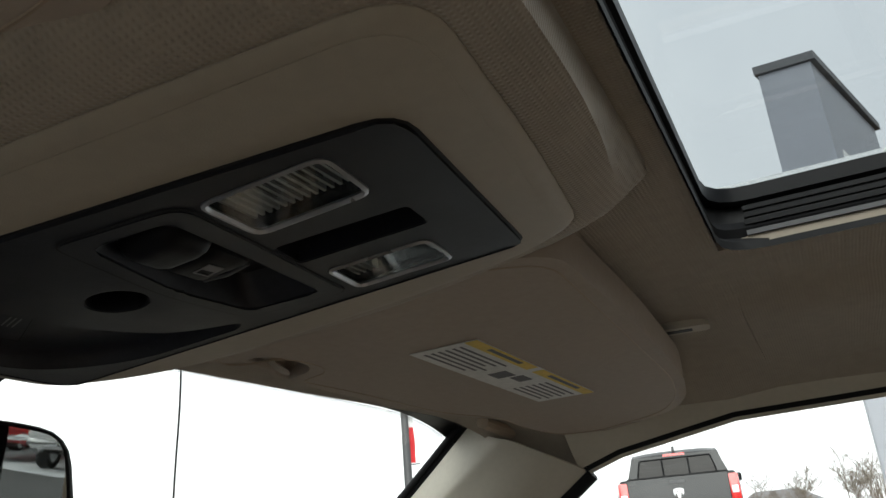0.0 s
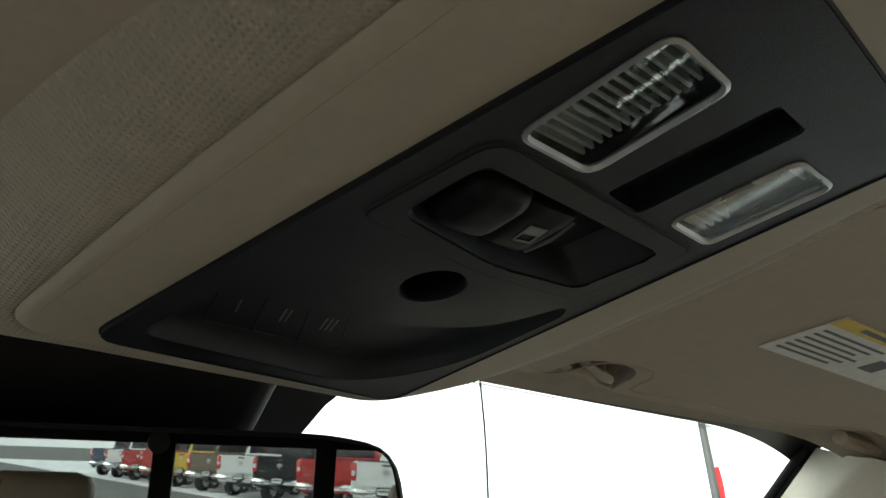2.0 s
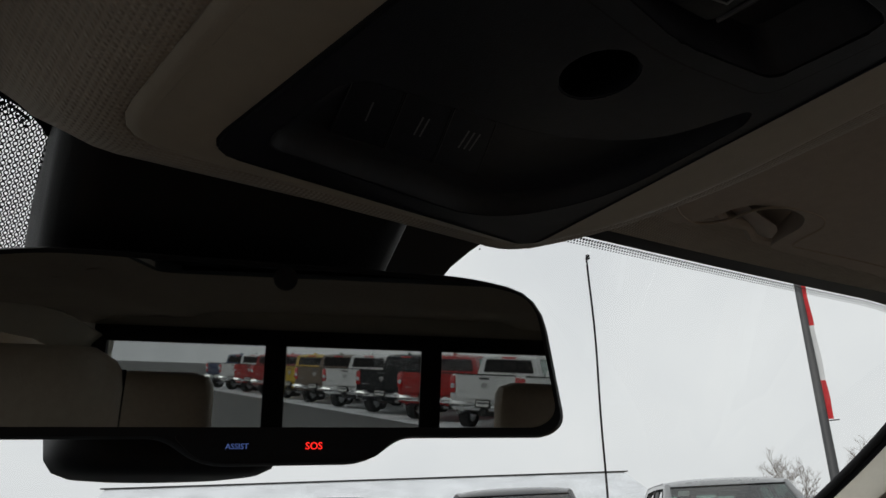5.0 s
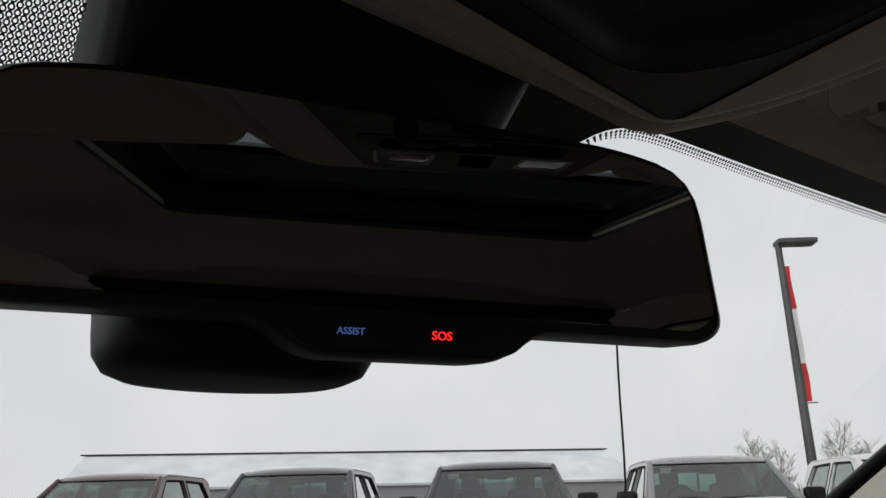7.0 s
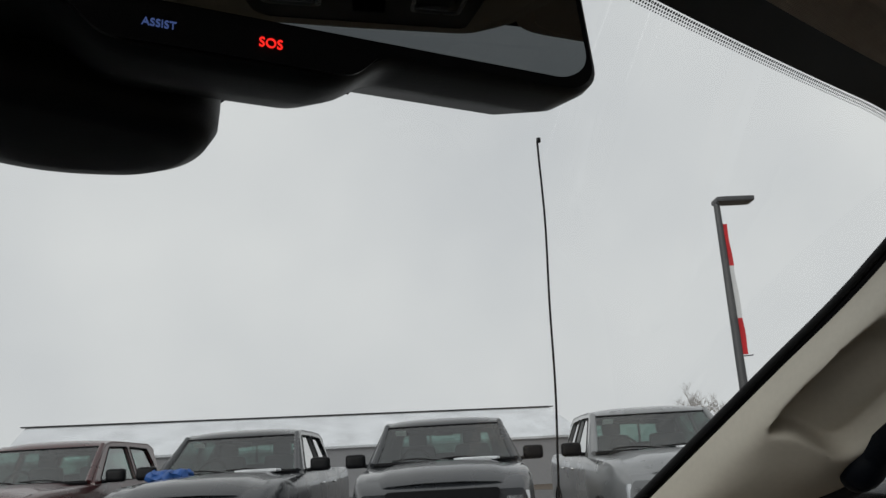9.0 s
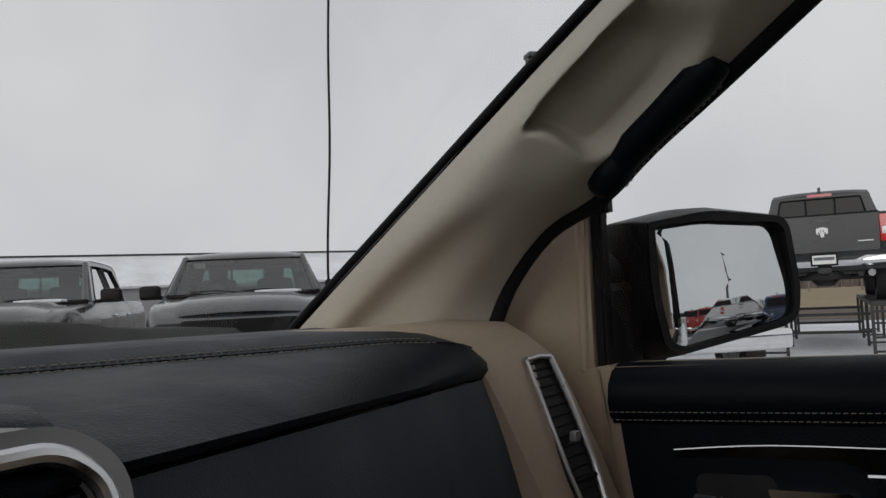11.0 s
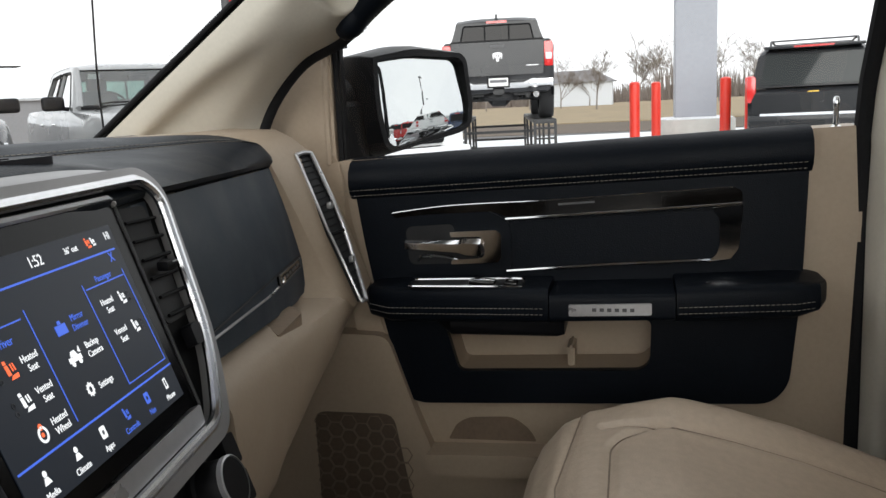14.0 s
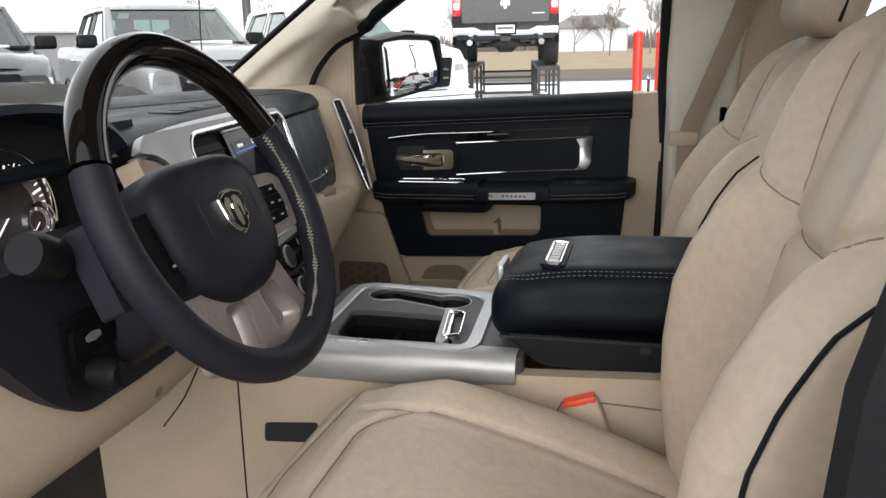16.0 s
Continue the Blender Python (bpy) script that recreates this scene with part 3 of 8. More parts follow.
# our own hood and cowl, seen over the dash
setting("wall_cowl_side", boxm(0.83, 0.90, 0.20, 0.62, 0.6, 1.40), BLACK, "dark front cab side", "wall")
setting("wall_cowl_side_2", boxm(-0.90, -0.83, 0.10, 0.62, 0.6, 1.40), BLACK, "dark front cab side", "wall")
hood = thing("hood", (0, 1.2, 1.30), "dark bonnet with black cowl and wiper", "bonnet")
hr = []
for i in range(41):
    x = -0.97 + 1.94 * i / 40
    k = (x / 0.97) ** 2
    sc = 0.012 * ease((abs(x) - 0.46) / 0.03) * ease((0.74 - abs(x)) / 0.03)
    hr.append([(x, 0.60 - 0.14 * k, 1.380 - 0.02 * k), (x, 0.68, 1.440 - 0.02 * k), (x, 0.76, 1.478 - 0.022 * k + sc), (x, 0.90, 1.488 - 0.028 * k + sc), (x, 1.10, 1.488 - 0.035 * k + sc * 0.5), (x, 1.5, 1.476 - 0.06 * k), (x, 1.85, 1.36 - 0.1 * k), (x, 1.92, 1.0)])
part("panel", thick(loft(hr), 0.01), mat("dark_bonnet_paint", (0.010, 0.012, 0.011), 0.6, spec=0.12), hood)
part("cowl", boxm(-0.72, 0.72, 0.44, 0.60, 1.35, 1.378, 0.008), BLACK, hood)
part("wiper", tube(smooth_path([(0.60, 0.46, 1.392), (0.2, 0.50, 1.405), (-0.3, 0.50, 1.405)], 6), 0.010, 6), RUBBER, hood)
ant = thing("antenna", (0.935, 0.50, 1.33), "thin black whip antenna on the wing", "antenna")
part("whip", tube([(0.935 + 0.035 * k + 0.002 * math.sin(k * 17), 0.50 + 0.003 * math.sin(k * 7), 1.33 + 0.88 * k) for k in [i / 20 for i in range(21)]], 0.0021, 6), RUBBER, ant)
part("tip", lathe([(0, 0.006), (0.004, 0.004), (0.004, -0.004), (0, -0.006)], 8, Matrix.Translation((0.97, 0.50, 2.212))), RUBBER, ant)
part("base", lathe([(0.0, 0.03), (0.012, 0.03), (0.016, 0.0), (0.0, 0.0)], 12, Matrix.Translation((0.935, 0.50, 1.315))), RUBBER, ant)
# our own flank, seen in the door mirror
bs_ = thing("pickup_flank", (0.95, -2, 0.6), "white painted cab and bed side of the pickup", "bodywork")
part("rear_door_skin", prism(rounded([(-0.82, 1.42), (-2.10, 1.45), (-2.10, 0.62), (-0.82, 0.62)], 0.02), 0.957, 0.94, YZ, 0.006), WHITE_CAR, bs_)
part("bed_side", prism(rounded([(-2.13, 1.48), (-4.35, 1.50), (-4.40, 0.75), (-3.75, 0.75), (-3.6, 1.08), (-3.25, 1.20), (-2.9, 1.08), (-2.75, 0.75), (-2.13, 0.62)], 0.03), 0.975, 0.93, YZ, 0.012), WHITE_CAR, bs_)
part("window_frame", prism(rounded([(-0.80, 1.43), (-0.98, 1.83), (-1.75, 1.82), (-2.05, 1.46)], 0.02), 0.93, 0.915, YZ, 0.002, holes=[[(-0.90, 1.45), (-1.03, 1.80), (-1.68, 1.79), (-1.88, 1.47)]]), RUBBER, bs_)
part("door_pull", roundbox((0.972, -1.85, 1.27), (0.012, 0.10, 0.016), 0.01, 3), CHROME, bs_)
part("tail_light", boxm(0.935, 0.985, -4.42, -4.32, 1.10, 1.42, 0.012), RED_LAMP, bs_)

# ---- passenger door ----
def grown(o, d):
    c = sum((Vector(p) for p in o), Vector((0, 0))) / len(o)
    return [tuple(Vector(p) + (Vector(p) - c).normalized() * d) for p in o]


door = thing("passenger_door", (0.86, -0.4, 0.75), "beige and black leather trimmed front passenger door", "door")
base_out = rounded([(0.035, 1.405), (-0.775, 1.432), (-0.765, 0.80), (-0.20, 0.76), (-0.045, 0.80)], [0.03, 0.01, 0.05, 0.02, 0.02])
dark = rounded([(-0.016, 1.395), (-0.700, 1.421), (-0.694, 1.20), (-0.680, 1.050), (-0.655, 1.021), (-0.112, 1.002), (-0.085, 1.012), (-0.035, 1.235)], [0.005, 0.004, 0.05, 0.03, 0.03, 0.02, 0.02, 0.08])
pocket = rounded([(-0.155, 1.150), (-0.482, 1.150), (-0.480, 1.082), (-0.466, 1.069), (-0.178, 1.059)], 0.012)
part("beige_panel", prism(base_out, 0.921, 0.846, YZ, 0.004, holes=[grown(pocket, 0.004)]), TAN, door)
part("leather_panel", prism(dark, 0.848, 0.834, YZ, 0.006, holes=[pocket]), NAVY, door, "black leather door panel")
part("pocket_back", prism(rounded([(-0.145, 1.16), (-0.495, 1.16), (-0.495, 1.055), (-0.145, 1.045)], 0.01), 0.930, 0.922, YZ), TAN, door, "beige door pocket")
part("pocket_divider", boxm(0.862, 0.921, -0.363, -0.351, 1.055, 1.097, 0.004), TAN, door)
# belt roll
roll = []
for i in range(25):
    y = -0.014 - 0.688 * i / 24
    zb = 1.405 + 0.026 * (-y / 0.70)
    roll.append([(0.90, y, zb - 0.008), (0.880, y, zb + 0.003), (0.856, y, zb + 0.004), (0.836, y, zb - 0.003), (0.824, y, zb - 0.016), (0.820, y, zb - 0.034), (0.824, y, zb - 0.050), (0.834, y, zb - 0.060), (0.848, y, zb - 0.062)])
part("belt_roll", thick(loft(roll), 0.004), NAVY, door, "stitched black leather belt pad")
for dz in (0.046, 0.055):
    part("stitching", stitches([(0.8220 if dz < 0.05 else 0.8262, 0.0 - 0.70 * i / 24, 1.405 + 0.026 * i / 24 - dz) for i in range(25)]), THREAD, door)
part("glass_run", prism([(0.02, 1.395), (-0.775, 1.425), (-0.775, 1.41), (0.02, 1.38)], 0.93, 0.902, YZ), RUBBER, door)
part("skin", prism([(0.10, 1.40), (-0.80, 1.43), (-0.80, 0.62), (0.10, 0.62)], 0.955, 0.935, YZ), WHITE_CAR, door)
gl_rows = []
for y, x1, z1 in ((0.01, 0.845, 1.50), (-0.03, 0.805, 1.59), (-0.16, 0.766, 1.672), (-0.30, 0.72, 1.775), (-0.42, 0.70, 1.83), (-0.60, 0.69, 1.86), (-0.775, 0.69, 1.86)):
    gl_rows.append([(0.915, y, 1.40), ((0.915 + x1) / 2 + 0.012, y, (1.40 + z1) / 2), (x1 + 0.012, y, z1 + 0.015)])
g = part("window_pane", loft(gl_rows), CLEAR, door)
g.visible_shadow = False
part("lock_knob", lathe([(0, 0.048), (0.003, 0.047), (0.0046, 0.044), (0.0046, 0.034), (0.0038, 0.031), (0.0038, 0.008), (0.0095, 0.005), (0.0095, 0.0), (0, 0.0)], 12, Matrix.Translation((0.862, -0.737, 1.425))), CHROME, door, "chrome door lock knob")
# front sail panel between pillar and glass
part("sail_panel", prism(rounded([(0.018, 1.36), (0.017, 1.592), (0.031, 1.590), (0.085, 1.553), (0.138, 1.503), (0.165, 1.455), (0.185, 1.38), (0.12, 1.33), (0.06, 1.33)], 0.006), 0.91, 0.862, YZ, 0.004), TAN, door, "beige sail panel before the window")
part("sail_ridge", tube([(0.861, 0.030, 1.40), (0.861, 0.028, 1.50), (0.861, 0.026, 1.588)], 0.006, 8), TAN, door)
part("frame_seal", boxm(0.868, 0.892, 0.003, 0.0165, 1.385, 1.588, 0.004), RUBBER, door, "black glass channel seal")
part("frame_corner", boxm(0.870, 0.900, -0.004, 0.034, 1.578, 1.622, 0.008), RUBBER, door)
part("frame_backing", prism([(0.062, 1.37), (0.062, 1.590), (0.09, 1.600), (0.16, 1.555), (0.24, 1.47), (0.28, 1.36)], 0.935, 0.915, YZ), RUBBER, door)
part("front_edge", loft([[(0.905, 0.20, 1.42), (0.870, 0.05, 1.410), (0.858, 0.024, 1.416), (0.842, 0.004, 1.402)], [(0.905, 0.20, 1.30), (0.864, 0.04, 1.30), (0.850, 0.012, 1.30), (0.838, -0.012, 1.30)], [(0.905, 0.20, 1.15), (0.865, 0.02, 1.15), (0.855, -0.025, 1.15), (0.843, -0.048, 1.15)], [(0.905, 0.20, 0.95), (0.87, -0.01, 0.95), (0.86, -0.06, 0.95), (0.846, -0.10, 0.95)], [(0.905, 0.20, 0.70), (0.87, -0.06, 0.70), (0.86, -0.12, 0.70), (0.846, -0.18, 0.70)]]), TAN, door)
spk = part("speaker_panel", prism(rounded([(-0.062, 1.12), (-0.105, 0.985), (-0.175, 0.80), (-0.185, 0.66), (0.22, 0.66), (0.22, 1.13)], [0.02, 0.01, 0.01, 0.01, 0.01, 0.01]), 0.86, 0.822, YZ, 0.012), TAN, door, "beige lower door with speaker")
CELL = mat("brown_grille_rib", (0.17, 0.125, 0.09), 0.7)
BROWN_GRILLE = mat("brown_speaker_grille", (0.10, 0.072, 0.05), 0.7)
part("speaker_grille", prism(rounded([(0.075, 0.985), (-0.065, 0.985), (-0.095, 0.80), (0.075, 0.80)], 0.02), 0.8225, 0.8205, YZ, 0.001), BROWN_GRILLE, spk)
for i in range(7):
    for j in range(8):
        cy, cz = 0.062 - 0.0235 * i, 0.968 - 0.0272 * j - (0.0136 if i % 2 else 0)
        if cy < -0.075 - (0.97 - cz) * 0.08 or cz < 0.81:
            continue
        part("grille_cell", tube([(0.820, cy + 0.0145 * math.cos(a * math.pi / 3), cz + 0.0145 * math.sin(a * math.pi / 3)) for a in range(6)], 0.0010, 4, closed=True), CELL, spk)
# wood accent and chrome strips
part("wood_strip", prism(rounded([(-0.080, 1.322), (-0.18, 1.333), (-0.33, 1.338), (-0.49, 1.346), (-0.598, 1.352), (-0.609, 1.345), (-0.610, 1.328), (-0.52, 1.324), (-0.405, 1.318), (-0.268, 1.312), (-0.245, 1.322), (-0.14, 1.319), (-0.086, 1.314)], 0.004), 0.836, 0.829, YZ, 0.002), PIANO, door, "gloss black wood accent strip")
# Highlight on the gloss strip's top edge, modelled as a thin chrome tube.
part("strip_highlight", tube(smooth_path([(0.8288, -0.082, 1.322), (0.8288, -0.18, 1.3325), (0.8288, -0.33, 1.3375), (0.8288, -0.49, 1.3455), (0.8288, -0.596, 1.351)], 4), 0.0011, 6), CHROME, door)
# Small lighter patch partway along the strip.
part("strip_patch", prism(rounded([(-0.345, 1.3325), (-0.40, 1.3355), (-0.40, 1.3325), (-0.345, 1.3295)], 0.001), 0.830, 0.8283, YZ), DARK_SILVER, door)
part("insert", prism(rounded([(-0.272, 1.305), (-0.572, 1.318), (-0.578, 1.306), (-0.578, 1.262), (-0.564, 1.247), (-0.272, 1.235)], 0.006), 0.836, 0.8315, YZ, 0.003), NAVY, door)
part("chrome_strip", tube(smooth_path([(0.8282, -0.264, 1.3095), (0.8282, -0.406, 1.316), (0.8282, -0.518, 1.3215), (0.8282, -0.609, 1.3265)], 4), 0.0026, 6), CHROME, door)
part("chrome_strip", tube(smooth_path([(0.8285, -0.263, 1.2275), (0.8285, -0.405, 1.2365), (0.8285, -0.518, 1.2418), (0.8285, -0.580, 1.2445)], 4), 0.0026, 6), CHROME, door)
part("chrome_end", prism(rounded([(-0.568, 1.321), (-0.611, 1.326), (-0.605, 1.262), (-0.594, 1.246), (-0.562, 1.2425), (-0.574, 1.252), (-0.579, 1.266), (-0.578, 1.306)], 0.004), 0.836, 0.826, YZ, 0.003), CHROME, door, "chrome end piece of the door insert")
# inside handle
part("handle_bowl", prism(rounded([(-0.082, 1.318), (-0.238, 1.323), (-0.272, 1.303), (-0.270, 1.232), (-0.254, 1.219), (-0.108, 1.222), (-0.096, 1.238)], [0.012, 0.012, 0.012, 0.012, 0.01, 0.012, 0.01]), 0.836, 0.8305, YZ, 0.003), NAVY, door)
part("handle_recess", prism(rounded([(-0.102, 1.299), (-0.182, 1.303), (-0.182, 1.240), (-0.106, 1.238)], 0.012), 0.833, 0.8300, YZ), DEEP, door)
hb = [(-0.176, 1.2915), (-0.250, 1.294), (-0.2575, 1.287), (-0.2565, 1.250), (-0.250, 1.243), (-0.176, 1.2405), (-0.178, 1.2475), (-0.222, 1.2495), (-0.2285, 1.256), (-0.2295, 1.279), (-0.224, 1.284), (-0.178, 1.2835)]
part("handle_bezel", prism(rounded(hb, [0.002, 0.006, 0.005, 0.005, 0.006, 0.002, 0.002, 0.004, 0.004, 0.004, 0.004, 0.002], 3), 0.834, 0.820, YZ, 0.0035), CHROME, door)
part("handle_pit", prism(rounded([(-0.178, 1.283), (-0.228, 1.283), (-0.228, 1.249), (-0.178, 1.248)], 0.003), 0.8305, 0.8290, YZ), DEEP, door)
lr = []
for y, z0, z1, x in ((-0.101, 1.263, 1.278, 0.827), (-0.150, 1.260, 1.278, 0.821), (-0.190, 1.257, 1.279, 0.816), (-0.200, 1.253, 1.2815, 0.814), (-0.226, 1.251, 1.2815, 0.814), (-0.230, 1.254, 1.278, 0.819)):
    zm = (z0 + z1) / 2
    lr.append([(x + 0.004, y, z0), (x - 0.002, y, z0 * 0.75 + zm * 0.25), (x - 0.003, y, zm * 0.5 + z1 * 0.5), (x + 0.003, y, z1), (x + 0.010, y, zm)])
part("handle_lever", loft(lr, closed=True), CHROME, door, "chrome door release lever")
part("handle_lip", tube(smooth_path([(0.829, -0.122, 1.244), (0.827, -0.128, 1.2515), (0.826, -0.16, 1.2525), (0.827, -0.205, 1.243)], 4), 0.0030, 6), CHROME, door)
# armrest
def arm_section(y, x_in, z0, z1, r=0.018):
    o = rounded([(0.846, z0), (x_in, z0), (x_in, z1), (0.846, z1)], [0.0, r, r, 0.0], 5)
    return [(a, y, b) for a, b in o]


part("armrest_front", loft([arm_section(-0.040, 0.80, 1.175, 1.206, 0.012), arm_section(-0.052, 0.775, 1.166, 1.214), arm_section(-0.09, 0.755, 1.162, 1.216), arm_section(-0.335, 0.742, 1.166, 1.219)], closed=True), NAVY, door, "black leather armrest")
part("armrest_mid", loft([arm_section(-0.337, 0.735, 1.171, 1.211, 0.010), arm_section(-0.512, 0.735, 1.176, 1.215, 0.010)], closed=True), NAVY, door)
part("armrest_rear", loft([arm_section(-0.514, 0.740, 1.171, 1.222), arm_section(-0.67, 0.742, 1.178, 1.228), arm_section(-0.702, 0.752, 1.186, 1.226), arm_section(-0.716, 0.785, 1.192, 1.222, 0.01)], closed=True), NAVY, door)
part("grab_cup", loft([arm_section(-0.356, 0.760, 1.145, 1.172, 0.01), arm_section(-0.345, 0.765, 1.140, 1.172, 0.01), arm_section(-0.18, 0.775, 1.136, 1.170), arm_section(-0.155, 0.80, 1.148, 1.170, 0.008)], closed=True), BLACK, door)
for z in (1.1865, 1.1775):
    part("stitching", stitches([(0.774, -0.053, z + 0.001), (0.7535, -0.09, z), (0.7405, -0.33, z + 0.004)]), THREAD, door)
    part("stitching", stitches([(0.7385, -0.517, z + 0.008), (0.7405, -0.67, z + 0.014), (0.7505, -0.70, z + 0.016)]), THREAD, door)
part("badge_plate", prism(rounded([(-0.365, 1.199), (-0.480, 1.202), (-0.480, 1.185), (-0.365, 1.182)], 0.003), 0.7355, 0.732, YZ, 0.001), SILVER, door, "brushed metal badge plate on the armrest")
for k in range(6):
    y = -0.398 - k * 0.0105
    part("badge_mark", boxm(0.7314, 0.7325, y, y - 0.006, 1.1895, 1.1945), DARK_SILVER, door)
panel_o = rounded([(0.757, -0.122), (0.757, -0.297), (0.808, -0.294), (0.812, -0.280), (0.803, -0.120)], 0.007)
part("switch_panel", prism(panel_o, 1.2150, 1.2195, XY, 0.001), BLACK, door)
part("switch_rim", tube([(x, y, 1.2195) for x, y in panel_o], 0.0019, 6, closed=True), CHROME, door)
part("switch_tray", prism(rounded([(0.764, -0.132), (0.764, -0.203), (0.797, -0.201), (0.794, -0.130)], 0.006), 1.2195, 1.2201, XY), DEEP, door)
part("window_switch", roundbox((0.778, -0.233, 1.2215), (0.012, 0.020, 0.005), 0.004, 3), PIANO, door)
part("lock_switch", roundbox((0.778, -0.277, 1.2205), (0.013, 0.010, 0.004), 0.003, 3), PIANO, door)
for y in (-0.233, -0.277):
    part("switch_mark", boxm(0.774, 0.782, y - 0.003, y + 0.003, 1.2245 if y < -0.25 else 1.2265, 1.2249 if y < -0.25 else 1.2269), SILVER, door)
# lower map pocket
part("map_pocket", prism(rounded([(-0.121, 0.928), (-0.70, 0.948), (-0.70, 0.905), (-0.128, 0.892)], 0.010), 0.848, 0.795, YZ, 0.008), TAN, door, "beige map pocket lip")
part("pocket_bin", prism(rounded([(-0.135, 0.895), (-0.70, 0.908), (-0.70, 0.70), (-0.19, 0.70)], 0.01), 0.848, 0.812, YZ, 0.004), TAN, door)
# Shade of the hollow above the lip, painted as a flat brown patch.
part("pocket_shade", prism(rounded([(-0.152, 0.936), (-0.167, 0.964), (-0.189, 0.976), (-0.263, 0.980), (-0.290, 0.958), (-0.300, 0.938)], [0.004, 0.01, 0.012, 0.016, 0.012, 0.004]), 0.8475, 0.8448, YZ), mat("shaded_brown_plastic", (0.16, 0.115, 0.08), 0.7), door)

# outside mirror
om = thing("door_mirror", (0.98, -0.03, 1.42), "black power folding door mirror with glass", "mirror")
mu, mn = Vector((0.85, -0.53, 0)).normalized(), Vector((-0.53, -0.85, 0)).normalized()
mc = Vector((1.010, -0.100, 1.490))
MF = Matrix((mu, Vector((0, 0, 1)), mn)).transposed().to_4x4()
MF = Matrix.Translation(mc) @ MF
mo = rounded([(-0.1085, 0.0735), (-0.027, 0.0815), (0.083, 0.0790), (0.094, 0.0700), (0.1045, -0.005), (0.099, -0.036), (0.080, -0.044), (-0.076, -0.0690), (-0.094, -0.060), (-0.107, -0.004)], [0.003, 0.02, 0.012, 0.012, 0.03, 0.014, 0.014, 0.012, 0.014, 0.03], 4)


gm_o = mo
gm_c = sum((Vector(p) for p in gm_o), Vector((0, 0))) / len(gm_o)
gm_r = []
for k in range(13):
    s_ = 1.0 - k / 12 * 0.985
    gm_r.append([MF @ Vector((gm_c.x + (x - gm_c.x) * s_, gm_c.y + (y - gm_c.y) * s_, 0.0005 + 0.012 * (x - gm_c.x) * s_ - 0.062 * (y - gm_c.y) * s_ - ((x - gm_c.x) ** 2 + (y - gm_c.y) ** 2) * s_ * s_ / 2.6)) for x, y in gm_o])
part("glass", loft(gm_r, closed=True, caps=False), MIRROR, om, "convex silvered mirror glass")
part("glass_back", prism(gm_o, -0.034, -0.022, MF), BLACK, om)
part("glass_rim", prism(grown(mo, 0.013), -0.034, 0.006, MF, 0.004, holes=[grown(mo, 0.002)]), BLACK, om)
hs = []
for k, (gr, dz, sh) in enumerate(((0.014, 0.004, 0), (0.021, -0.02, 0), (0.024, -0.06, 0.0), (0.018, -0.10, 0.0), (0.000, -0.135, 0.0), (-0.03, -0.15, 0.0))):
    hs.append([MF @ Vector((x, y, dz)) for x, y in grown(mo, gr)])
hsb = loft(hs, closed=True, caps=False)
bmesh.ops.contextual_create(hsb, geom=[e for e in hsb.edges if len(e.link_faces) == 1 and all((MF.inverted() @ v.co).z < -0.1 for v in e.verts)])
part("housing", hsb, BLACK, om, "black mirror housing")
arm = []
for t, w, h, zc in ((0, 0.11, 0.172, 1.480), (0.3, 0.11, 0.164, 1.476), (0.6, 0.105, 0.150, 1.469), (0.85, 0.10, 0.134, 1.460), (1, 0.09, 0.118, 1.452)):
    c = Vector((0.988, 0.018, zc)).lerp(Vector((0.902, 0.050, zc)), t)
    arm.append([c + Vector((0, a * w, b * h)) for a, b in rounded([(-0.5, -0.5), (0.5, -0.5), (0.5, 0.5), (-0.5, 0.5)], 0.30, 7)])
part("mount_arm", loft(arm, closed=True), BLACK, om, smooth=60)
part("fold_joint", lathe([(0, 0.11), (0.030, 0.108), (0.036, 0.10), (0.036, 0.0), (0, 0)], 20, Matrix.Translation((0.925, 0.020, 1.392))), BLACK, om)

# grab handle on the pillar
gh = thing("grab_handle", (0.63, -0.12, 1.62), "black leather wrapped pillar grab handle with stitching", "grab handle")
grip_rows = pillar_rows()
gp, gr_ = [], []
for n in range(44, 74):
    row = grip_rows[n]
    k = (n - 44) / 29
    gp.append(row[36].lerp(row[48], 0.70) + Vector((-0.006, -0.006, -0.002)) - Vector((0.006, 0.006, 0.002)) * math.sin(math.pi * k))
    gr_.append((0.0198 - 0.0022 * math.sin(math.pi * k)) * (0.80 + 0.20 * ease(min(k, 1 - k) / 0.08)))
part("grip", tube(gp, gr_, 14, flat=0.95), NAVY, gh)
for dv in (Vector((0.008, -0.0150, -0.0105)), Vector((0.0105, -0.0135, -0.0095))):
    part("stitching", stitches([p + dv for p in gp[2:-2]], 0.004, 0.003), THREAD, gh)
for e_, o_ in ((0, 1), (-1, -2)):
    part("end_cap", tube([gp[e_] + (gp[e_] - gp[o_]).normalized() * 0.006, gp[e_], gp[o_]], [0.0125, 0.0162, 0.0172], 14), NAVY, gh)

# ---- dashboard ----
dash = thing("dashboard", (0, 0.1, 1.1), "black leather and beige dashboard with stitching", "dashboard")


def seam_y(x):
    return 0.032 - 0.254 * (0.66 - x) if x > 0.10 else 0.032 - 0.254 * 0.56 - 0.02 * (0.10 - x)


def seam_z(x):
    return 1.436 - 0.030 * max(0, x - 0.15)


def fold_y(x):
    """The stitched fold where the top turns down."""
    return max(0.24 - 0.365 * max(x, 0.02), seam_y(x) + 0.012)


